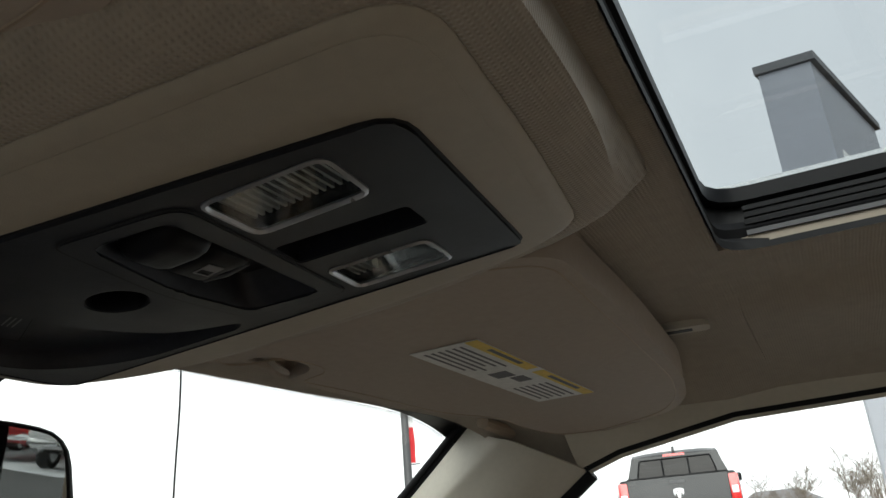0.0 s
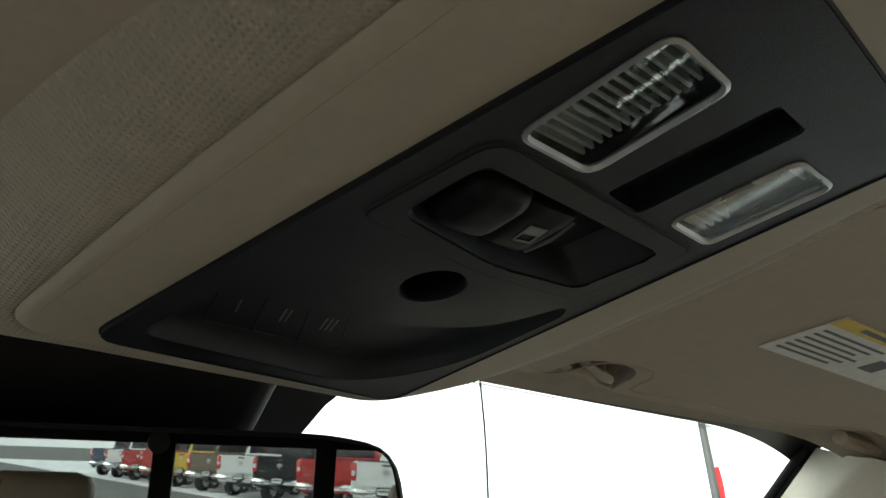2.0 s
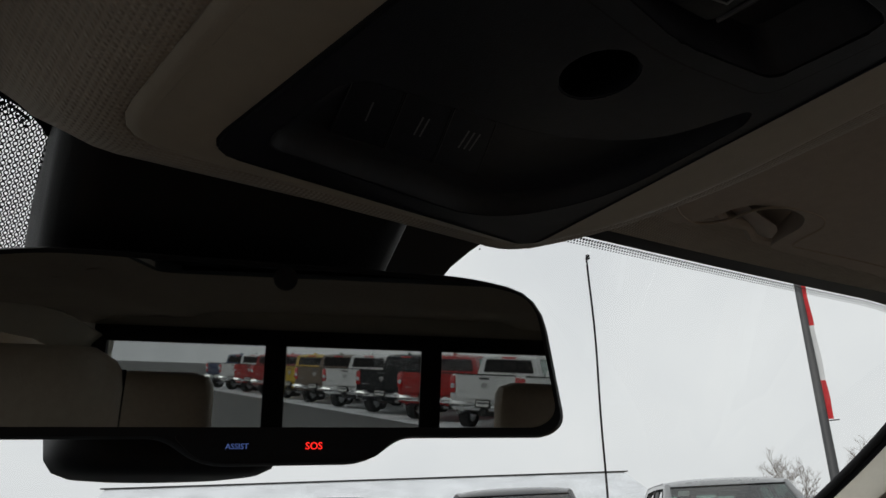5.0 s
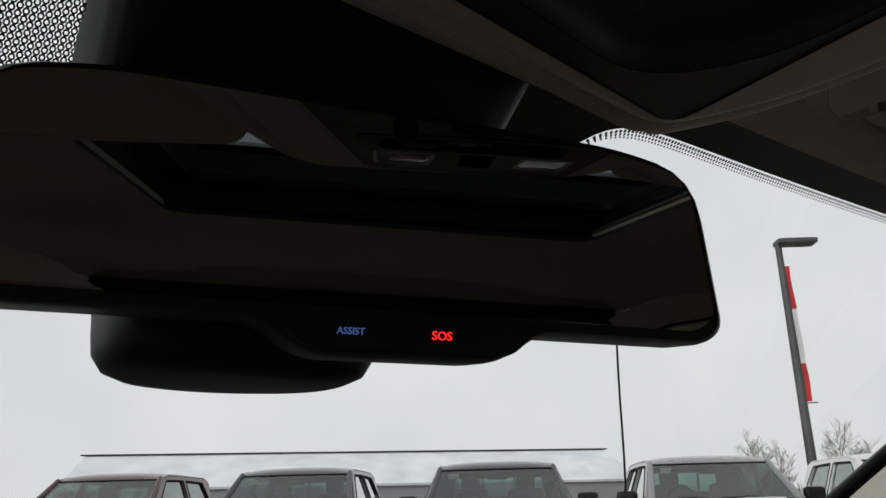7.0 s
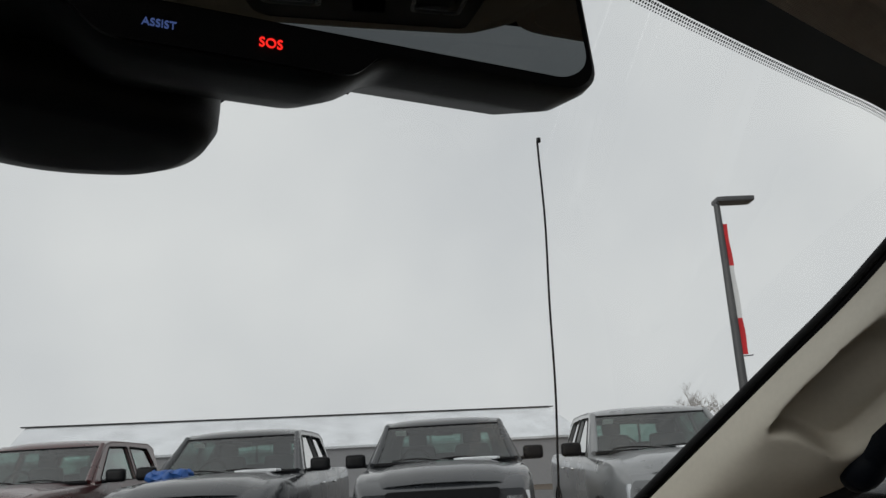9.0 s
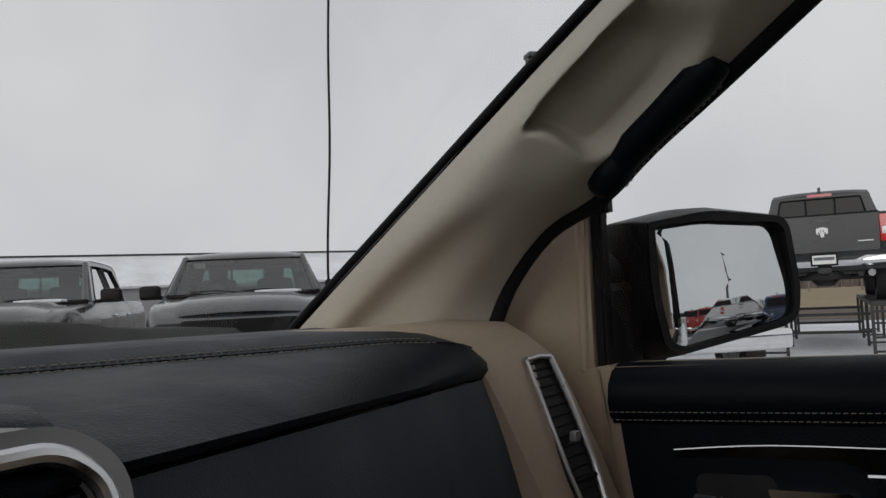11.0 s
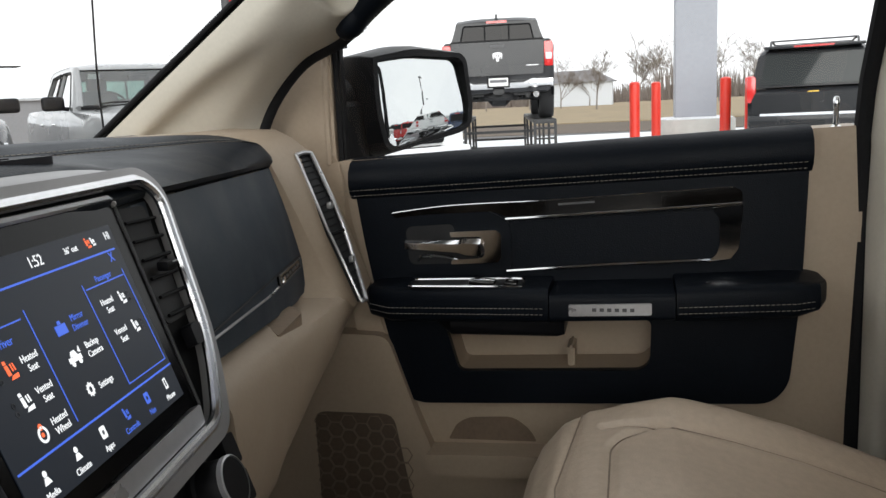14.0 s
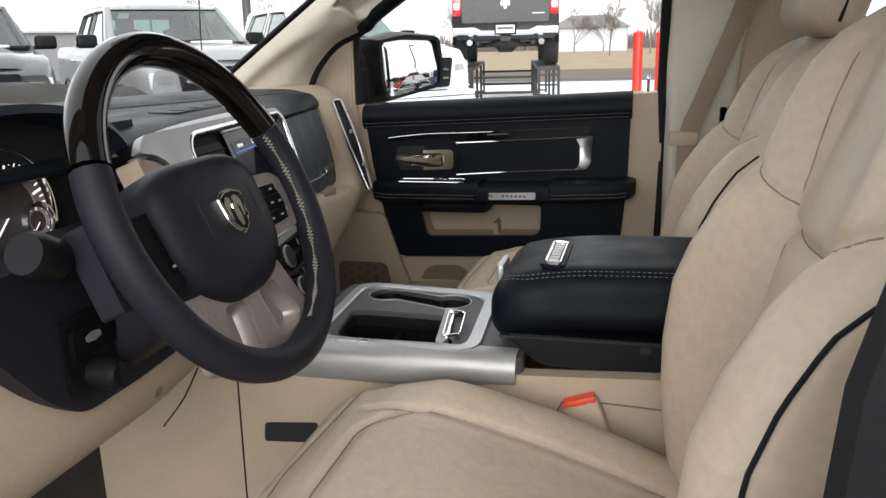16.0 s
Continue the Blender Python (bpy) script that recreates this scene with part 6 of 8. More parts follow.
part("panel", prism(rounded([(-0.72, 1.375), (-0.33, 1.375), (-0.325, 1.235), (-0.38, 1.216), (-0.47, 1.212), (-0.560, 1.213), (-0.604, 1.245), (-0.66, 1.312), (-0.72, 1.330)], [0.02, 0.02, 0.02, 0.03, 0.02, 0.02, 0.02, 0.02, 0.01]), 0.120, 0.206, XZ, 0.010), NAVY_SMOOTH, kn)
part("panel_step", prism(rounded([(-0.585, 1.315), (-0.47, 1.318), (-0.46, 1.250), (-0.50, 1.230), (-0.575, 1.230)], 0.014), 0.206, 0.2105, XZ, 0.003), BLACK, kn)
part("brake_release", prism(rounded([(-0.572, 1.302), (-0.512, 1.305), (-0.512, 1.275), (-0.572, 1.272)], 0.006), 0.210, 0.216, XZ, 0.003), VENT_BLACK, kn)
part("brake_mark", prism(rounded([(-0.556, 1.2925), (-0.546, 1.296), (-0.534, 1.294), (-0.532, 1.288), (-0.542, 1.2855), (-0.554, 1.2865)], 0.002), 0.216, 0.2165, XZ), mat("pale_pedal_print", (0.16, 0.16, 0.16), 0.6), kn)
part("lamp_knob", lathe([(0, 0.034), (0.013, 0.033), (0.0165, 0.029), (0.018, 0.0), (0, 0)], 20, frame3(Vector((-0.540, -0.206, 1.250)), (1, 0, 0), (0, 0, 1))), BLACK, kn)
part("lamp_knob_grip", boxm(-0.5425, -0.5375, -0.243, -0.236, 1.236, 1.264, 0.002), BLACK, kn)


# ---- seats ----
SEAT_Z = (0.98, 1.06, 1.14, 1.213, 1.283, 1.331, 1.378, 1.425, 1.489, 1.530, 1.560, 1.587, 1.605)
SEAT_BOLSTER = (-0.800, -0.772, -0.761, -0.761, -0.769, -0.787, -0.814, -0.853, -0.876, -0.895, -0.919, -0.960, -1.010)
SEAT_MIDDLE = (-0.815, -0.815, -0.828, -0.842, -0.858, -0.869, -0.884, -0.902, -0.926, -0.940, -0.955, -0.978, -1.010)
SEAT_WIDTH = (0.215, 0.238, 0.246, 0.247, 0.245, 0.241, 0.236, 0.228, 0.222, 0.216, 0.207, 0.188, 0.150)
CUSH_Y = (-0.286, -0.292, -0.304, -0.322, -0.350, -0.385, -0.430, -0.490, -0.560, -0.640, -0.720, -0.800, -0.870)
CUSH_TOP = (0.930, 0.985, 1.030, 1.066, 1.098, 1.116, 1.124, 1.122, 1.106, 1.084, 1.056, 1.026, 1.005)
CUSH_WIDTH = (0.170, 0.190, 0.204, 0.214, 0.222, 0.228, 0.233, 0.237, 0.240, 0.241, 0.240, 0.236, 0.228)


def seat_front(x, z):
    """How far forward the backrest's face lies at width x and height z."""
    w = float(np.interp(z, SEAT_Z, SEAT_WIDTH))
    yb, yc = float(np.interp(z, SEAT_Z, SEAT_BOLSTER)), float(np.interp(z, SEAT_Z, SEAT_MIDDLE))
    a = abs(x)
    y = yc + (yb - yc) * ease((a - 0.105) / (0.80 * w - 0.105)) if w > 0.15 else yc
    e = max(0.0, (a - 0.80 * w) / (0.20 * w))
    y -= 0.048 * (1 - math.sqrt(max(0.0, 1 - min(e, 1.0) ** 2)))
    if z < 1.56:
        y -= 0.008 * dip(a - 0.118 - 0.02 * ease((z - 1.3) / 0.2), 0.008)
        if a < 0.125:
            y -= 0.009 * dip(z - 1.366 - 0.25 * a * a, 0.009)
            y += 0.008 * math.sin(math.pi * min(1.0, a / 0.118)) * (1 if z < 1.36 else 0.7)
        else:
            y -= 0.007 * dip(z - 1.384 - 0.58 * (a - 0.12), 0.008)
    return y


def cushion_top(x, y):
    """The cushion's height at width x from its middle."""
    z, w = float(np.interp(-y, [-v for v in CUSH_Y], CUSH_TOP)), float(np.interp(-y, [-v for v in CUSH_Y], CUSH_WIDTH))
    a = abs(x)
    z += 0.018 * ease((a - 0.10) / 0.09) * ease((-0.40 - y) / 0.12)
    e = max(0.0, (a - 0.78 * w) / (0.22 * w))
    z -= 0.050 * (1 - math.sqrt(max(0.0, 1 - min(e, 1.0) ** 2)))
    if y < -0.40:
        z -= 0.006 * dip(a - 0.132, 0.006)
    if a < 0.135:
        z -= 0.006 * dip(y + 0.415 + 1.4 * max(0, a - 0.06) ** 2 * 8, 0.007)
    z -= 0.004 * dip(y + 0.355 + 0.10 * a, 0.005) * (a < 0.2)
    return z


def front_seat(cx, name, label, drop=0.0, recline=0.0):
    s = thing(name, (cx, -0.6, 0.7), label, "seat", "front seats")

    def lean(x, y, z):
        """A point of the backrest, set lower and further back on the reclined seat."""
        return Vector((x, y - recline * (0.11 + z - 1.14) * (z > 1.03), z - drop * ease((z - 0.98) / 0.12)))
    rows = []
    for k in range(126):
        z = 0.98 + (1.605 - 0.98) * k / 125
        w = float(np.interp(z, SEAT_Z, SEAT_WIDTH))
        yb = float(np.interp(z, SEAT_Z, SEAT_MIDDLE)) - 0.135 + 0.10 * ease((z - 1.50) / 0.105)
        ring = [(cx + w * u, seat_front(w * u, z), z) for u in [math.sin(math.pi * (i / 96 - 0.5)) for i in range(97)]]
        ring += [(cx + w * (1 - 0.02), yb + 0.03, z), (cx + w * 0.85, yb, z), (cx, yb - 0.012, z), (cx - w * 0.85, yb, z), (cx - w * (1 - 0.02), yb + 0.03, z)]
        rows.append([lean(*p) for p in ring])
    part("backrest", loft(rows, closed=True), TAN_LEATHER, s, "beige leather backrest with bolsters", smooth=70)
    rows = []
    for k in range(121):
        y = -0.286 - 0.584 * (k / 120) ** 1.25
        w = float(np.interp(-y, [-v for v in CUSH_Y], CUSH_WIDTH))
        ring = [(cx + w * u, y, cushion_top(w * u, y)) for u in [math.sin(math.pi * (i / 96 - 0.5)) for i in range(97)]]
        ring += [(cx + w * 1.0, y, 0.94), (cx + w * 0.9, y, 0.90), (cx - w * 0.9, y, 0.90), (cx - w * 1.0, y, 0.94)]
        rows.append([(x, y - 0.3 * drop, z - drop) for x, y, z in ring])
    part("cushion", loft(rows, closed=True), TAN_LEATHER, s, "beige leather cushion", smooth=70)
    part("cushion_base", roundbox((cx, -0.60, 0.83), (0.215, 0.26, 0.075), 0.03, 4), TAN, s)
    hm = Matrix.Translation(lean(cx, -0.985, 1.66) + Vector((0, 0, 0.032))) @ Matrix.Rotation(radians(10 + 60 * recline), 4, "X")
    hb = roundbox((0, 0, 0), (0.135, 0.056, 0.100), 0.045, 7)
    hb.transform(hm)
    head = part("headrest", hb, TAN_LEATHER, s, "beige leather headrest")
    for sx in (1, -1):
        part("piping", tube([hm @ Vector((sx * 0.1335, -0.012, z)) for z in (-0.075, -0.04, 0.0, 0.04, 0.075)], 0.003, 6), RUBBER, head)
    for dx in (-0.05, 0.05):
        part("headrest_post", tube([lean(cx + dx, -1.0, 1.55), lean(cx + dx, -0.995, 1.63)], 0.006, 8), CHROME, s)
    seam = bpy.data.materials.get("seam_brown") or mat("seam_brown", (0.20, 0.155, 0.115), 0.7)

    def back_line(pts, r=0.0011):
        return tube([lean(cx + x, seat_front(x, z) + 0.0002, z) for x, z in pts], r, 5)
    for sx in (1, -1):
        part("seam", back_line([(sx * (0.118 + 0.02 * ease((z - 1.3) / 0.2)), z) for z in [1.02 + 0.52 * i / 40 for i in range(41)]]), seam, s)
        part("seam", back_line([(sx * (0.126 + 0.085 * i / 12), 1.3875 + 0.0493 * i / 12) for i in range(13)]), seam, s)
        pp = []
        for i in range(31):
            z = 1.01 + 0.395 * i / 30
            w = float(np.interp(z, SEAT_Z, SEAT_WIDTH))
            yb = float(np.interp(z, SEAT_Z, SEAT_BOLSTER))
            pp.append(lean(cx + sx * (w * 0.990 + 0.001), yb - 0.033 - 0.010 * ease((z - 1.36) / 0.05) ** 2, z))
        part("piping", tube(pp, 0.0021, 6), RUBBER, s, "black piping along the bolster")
        part("stitching", stitches([p + Vector((sx * 0.0005, -0.016, -0.002)) for p in pp], 0.005, 0.004), THREAD, s)
        part("seam", tube([(cx + sx * 0.132, y - 0.3 * drop, cushion_top(0.132, y) + 0.0008 - drop) for y in [-0.43 - 0.36 * i / 30 for i in range(31)]], 0.0011, 5), seam, s)
    part("seam", back_line([(-0.118 + 0.236 * i / 24, 1.366 + 0.25 * (0.118 - 0.236 * (i / 24)) ** 2) for i in range(25)]), seam, s)
    part("seam", tube([(cx + x, -0.415 - 11.2 * max(0, abs(x) - 0.06) ** 2 - 0.3 * drop, cushion_top(x, -0.415 - 11.2 * max(0, abs(x) - 0.06) ** 2) + 0.0008 - drop) for x in [-0.13 + 0.26 * i / 30 for i in range(31)]], 0.0011, 5), seam, s)
    part("seam", tube([(cx + x, -0.355 - 0.10 * abs(x) - 0.3 * drop, cushion_top(x, -0.355 - 0.10 * abs(x)) + 0.0008 - drop) for x in [-0.20 + 0.40 * i / 30 for i in range(31)]], 0.0011, 5), seam, s)
    return s


front_seat(-0.440, "driver_seat", "beige leather driver seat with dark piping")
front_seat(0.455, "passenger_seat", "beige leather passenger seat with dark piping", 0.04, 0.1)
bk = thing("seat_belt_buckle", (-0.19, -0.66, 1.05), "beige seat belt buckle with red button", "buckle")
bm_ = Matrix.Translation((-0.190, -0.675, 1.055)) @ Matrix.Rotation(radians(-18), 4, "X")
b1 = roundbox((0, 0, 0), (0.012, 0.026, 0.045), 0.008, 3)
b1.transform(bm_)
part("body", b1, TAN, bk)
b2 = roundbox((0, 0, 0.044), (0.010, 0.022, 0.006), 0.003, 2)
b2.transform(bm_)
part("button", b2, mat("red_button", (0.65, 0.05, 0.02), 0.4), bk, "red release button")
# belt at the passenger pillar
blt = thing("seat_belt", (0.75, -0.84, 1.0), "beige seat belt hanging on the door pillar", "seat belt")
bpts = smooth_path([(0.668, -0.965, 1.80), (0.700, -0.935, 1.64), (0.735, -0.865, 1.44), (0.725, -0.828, 1.33), (0.70, -0.83, 1.15), (0.72, -0.86, 0.95)], 5)
part("webbing", loft([[p + Vector((0, 0.022, 0)), p + Vector((-0.004, 0, 0)), p + Vector((0, -0.022, 0))] for p in bpts]), mat("belt_webbing", (0.23, 0.17, 0.125), 0.8, grain=0.6, grain_scale=1500), blt)
part("guide", roundbox((0.728, -0.818, 1.335), (0.012, 0.032, 0.016), 0.006, 3), TAN, blt)
part("upper_anchor", roundbox((0.668, -0.965, 1.79), (0.012, 0.03, 0.025), 0.008, 3), TAN, blt)

# ---- overhead console ----
oc = thing("overhead_console", (0, -0.4, 1.89), "beige overhead console with black switch panel", "overhead console")
OF = frame3(Vector((0.003, -0.390, 1.8555)), (1, 0.0, 0.02), (0, -0.996, 0.090))   # outline: x, to the rear; depth points down
OD = 1.0 if (OF.to_3x3() @ Vector((0, 0, 1))).z < 0 else -1.0


def oprism(o, d0, d1, bevel=0.0, holes=()):
    return prism(o, d0 * OD, d1 * OD, OF, bevel, holes=holes)


shell_o = rounded([(-0.118, -0.132), (0.080, -0.150), (0.108, -0.112), (0.120, -0.060), (0.122, 0.045), (0.113, 0.123), (0.096, 0.157), (0.010, 0.166), (-0.088, 0.171), (-0.096, 0.105), (-0.109, -0.010)], [0.022, 0.014, 0.03, 0.03, 0.03, 0.03, 0.012, 0.03, 0.022, 0.03, 0.03], 5)
panel_o = rounded([(-0.088, -0.121), (0.078, -0.141), (0.090, 0.131), (-0.045, 0.140)], [0.012, 0.012, 0.006, 0.014])


def collar(gr, d):
    """The cloth that rises from the console's edge to the headliner."""
    out = []
    for x, y in grown(shell_o, gr):
        w = OF @ Vector((x, max(min(y, 0.190), -0.158 - 0.12 * gr), d * OD))
        out.append(w)
    return out


part("collar", loft([collar(-0.0030, -0.0045), collar(-0.0004, -0.0026), collar(0.003, -0.0022), collar(0.010, -0.003), collar(0.022, -0.007), collar(0.040, -0.020), collar(0.062, -0.036), collar(0.090, -0.054)], closed=True, caps=False), CLOTH, oc, "beige cloth swelling round the console")
part("shell_face", loft([[OF @ Vector((x, y, d * OD)) for x, y in grown(shell_o, gr)] for gr, d in ((-0.0002, -0.010), (-0.0004, -0.0020), (-0.003, 0.0), (-0.006, 0.0006), (-0.010, 0.0006))], closed=True, caps=False), SHELL, oc, "beige console shell")
part("shell_top", oprism(grown(shell_o, -0.009), -0.004, 0.0008, holes=[panel_o]), SHELL, oc)
hole_c = [(0.003 + 0.013 * math.cos(a), -0.026 + 0.013 * math.sin(a)) for a in [2 * math.pi * i / 20 for i in range(20)]]
lamp1 = rounded([(-0.043, 0.058), (-0.007, 0.057), (-0.006, 0.108), (-0.041, 0.110)], 0.006)
lamp2 = rounded([(0.045, 0.053), (0.076, 0.051), (0.079, 0.101), (0.049, 0.102)], 0.005)
slot = rounded([(0.008, 0.053), (0.029, 0.051), (0.034, 0.110), (0.014, 0.111)], 0.003)
bowl = rounded([(-0.074, -0.110), (0.040, -0.127), (0.074, -0.088), (0.0765, -0.022), (0.0705, -0.014), (0.055, -0.046), (0.0146, -0.0625), (-0.066, -0.0625)], [0.010, 0.03, 0.03, 0.004, 0.004, 0.03, 0.03, 0.010], 6)
swin = rounded([(-0.045, 0.010), (-0.041, 0.0445), (0.064, 0.0385), (0.0585, 0.0015), (0.012, -0.0015)], 0.007)
PANEL = mat("charcoal_console_plastic", (0.0080, 0.0090, 0.0135), 0.47, grain=0.2, grain_scale=1800, var=0.35, scale=18, spec=0.35)
part("panel", oprism(panel_o, -0.012, 0.0025, 0.0015, holes=[lamp1, lamp2, slot, swin, hole_c, bowl]), PANEL, oc, "charcoal switch panel")
part("panel_gap", tube([OF @ Vector((x, y, 0.0005 * OD)) for x, y in grown(panel_o, 0.0005)], 0.0009, 5, closed=True), DEEP, oc)
part("recess_backing", oprism(grown(panel_o, -0.01), -0.030, -0.026), DEEP, oc)
part("hole_wall", oprism([(0.003 + 0.014 * math.cos(a), -0.026 + 0.014 * math.sin(a)) for a in [2 * math.pi * i / 20 for i in range(20)]], -0.026, 0.0, holes=[hole_c]), BLACK, oc)
bez = rounded([(-0.0547, 0.003), (-0.0465, 0.0552), (0.0742, 0.0457), (0.065, -0.0062), (0.012, -0.0085)], [0.006, 0.010, 0.006, 0.008, 0.02], 5)
part("switch_bezel", oprism(bez, 0.001, 0.0034, 0.0008, holes=[swin]), PANEL, oc)
part("bezel_gap", tube([OF @ Vector((x, y, 0.0026 * OD)) for x, y in grown(bez, 0.0004)], 0.0006, 5, closed=True), DEEP, oc)
sc_ = sum((Vector(p) for p in swin), Vector((0, 0))) / len(swin)
part("switch_well", loft([[OF @ Vector((sc_.x + (x - sc_.x) * q, sc_.y + (y - sc_.y) * q, d * OD)) for x, y in swin] for q, d in ((1.01, 0.0030), (0.97, 0.0012), (0.86, -0.008), (0.80, -0.012), (0.3, -0.0145), (0.02, -0.0145))], closed=True, caps=False), PANEL, oc)
rk = OF.to_3x3().to_4x4()
part("rocker", roundbox(OF @ Vector((-0.019, 0.0225, -0.006 * OD)), (0.0145, 0.0155, 0.0105), 0.009, 6, rk), BLACK, oc, "sunroof rocker switch")
part("rocker_face", roundbox(OF @ Vector((0.006, 0.0210, -0.009 * OD)), (0.0125, 0.0150, 0.0105), 0.005, 5, rk), BLACK, oc)
part("rocker_lip", tube([OF @ Vector((0.0175, 0.009, 0.000)), OF @ Vector((0.0182, 0.021, 0.001 * OD)), OF @ Vector((0.0175, 0.033, 0.000))], 0.0009, 6), DARK_SILVER, oc)
ic = OF @ Matrix.Translation((0.007, 0.0205, 0.0016 * OD)) @ Matrix.Rotation(radians(8), 4, "Z")
GREYMARK = mat("pale_print", (0.20, 0.20, 0.205), 0.6)
part("rocker_mark", prism([(-0.004, -0.005), (0.004, -0.005), (0.004, 0.005), (-0.004, 0.005)], 0, 0.0004 * OD, ic, holes=[[(-0.0034, -0.0044), (0.0034, -0.0044), (0.0034, 0.0), (-0.0034, 0.0)]]), GREYMARK, oc, smooth=0)
bc = sum((Vector(p) for p in bowl), Vector((0, 0))) / len(bowl)
bw = []
for s_, d_ in ((1.0, 0.0022), (0.99, 0.0010), (0.96, -0.0025), (0.88, -0.0055), (0.6, -0.0070), (0.1, -0.0070)):
    bw.append([OF @ Vector((bc.x + (x - bc.x) * s_, bc.y + (y - bc.y) * s_, d_ * OD)) for x, y in bowl])
part("bowl", loft(bw, closed=True, caps=False), PANEL, oc, "hollow for the remote buttons")
for k in range(3):
    b0, t0 = -0.0505 + 0.0232 * k, -0.0610 + 0.0204 * k
    b = rounded([(b0 + 0.0006, -0.1035 - 0.001 * k), (b0 + 0.0226, -0.1045 - 0.001 * k), (t0 + 0.0198, -0.0695 - 0.001 * k), (t0 + 0.0006, -0.0685 - 0.001 * k)], 0.002)
    part("garage_button", oprism(b, -0.012, -0.0050, 0.0006), PANEL, oc)
    part("button_gap", tube([OF @ Vector((x, y, -0.0052 * OD)) for x, y in grown(b, 0.0003)], 0.0005, 4, closed=True), DEEP, oc)
    m0 = (b0 + t0) / 2 + 0.0105
    for j in range(k + 1):
        dx = 0.0026 * (j - k / 2)
        part("button_mark", oprism([(m0 + dx + 0.0018, -0.0915), (m0 + dx + 0.0024, -0.0915), (m0 + dx - 0.0012, -0.0805), (m0 + dx - 0.0018, -0.0805)], -0.0050, -0.0048), GREYMARK, oc, smooth=0)
REFL = mat("lamp_reflector", (0.72, 0.74, 0.74), 0.20, metal=0.85)
LENS_RIB = mat("frosted_lens_rib", (0.55, 0.57, 0.57), 0.3, spec=0.6)
for o, nm in ((lamp1, "map_lamp"), (lamp2, "dome_lamp")):
    c = sum((Vector(p) for p in o), Vector((0, 0))) / len(o)
    well = part(nm, oprism(grown(o, 0.001), -0.020, -0.016), REFL, oc, "clear ribbed roof lamp")
    part("lamp_wall", oprism(grown(o, 0.002), -0.018, 0.001, holes=[o]), REFL, well)
    xs_ = [p[0] for p in o]
    ys_ = [p[1] for p in o]
    for k in range(15):
        y = min(ys_) + (max(ys_) - min(ys_)) * (k + 0.4) / 15
        if nm == "dome_lamp" and 3 < k < 12:
            continue
        part("lens_rib", oprism([(min(xs_) + 0.004, y), (max(xs_) - 0.004, y), (max(xs_) - 0.004, y + 0.0013), (min(xs_) + 0.004, y + 0.0011)], -0.008, -0.003), LENS_RIB, well)
    if nm == "dome_lamp":
        part("reflector", loft([[OF @ Vector((x, y, d * OD)) for x, d in ((min(xs_) + 0.004, -0.003), (c.x, -0.006), (max(xs_) - 0.003, -0.012))] for y in (min(ys_) + 0.016, max(ys_) - 0.003)]), REFL, well, "bright lamp reflector")
    else:
        part("lamp_cover", oprism(rounded([(c.x - 0.009, c.y - 0.010), (c.x + 0.007, c.y - 0.012), (c.x + 0.008, c.y + 0.012), (c.x - 0.008, c.y + 0.013)], 0.003), -0.009, -0.004, 0.001), DARK_SILVER, well)
    lens = part("lens", oprism(grown(o, -0.001), 0.0, 0.0025, 0.001), LENS, well)
    lens.visible_shadow = False
    part("lens_edge", tube([OF @ Vector((x, y, 0.0022 * OD)) for x, y in grown(o, -0.001)], 0.0014, 5, closed=True), SILVER, well)
    part("bulb", roundbox(OF @ Vector((c.x, c.y - 0.012, -0.010 * OD)), (0.006, 0.006, 0.005), 0.004, 3), WHITE_PAPER, well)
part("mic_slot", oprism(slot, -0.012, -0.008), DEEP, oc)
for k in range(3):
    part("slot_mark", oprism([(0.017, 0.066 + 0.014 * k), (0.025, 0.066 + 0.014 * k), (0.025, 0.068 + 0.014 * k), (0.017, 0.068 + 0.014 * k)], -0.008, -0.0075), GREYMARK, oc, smooth=0)


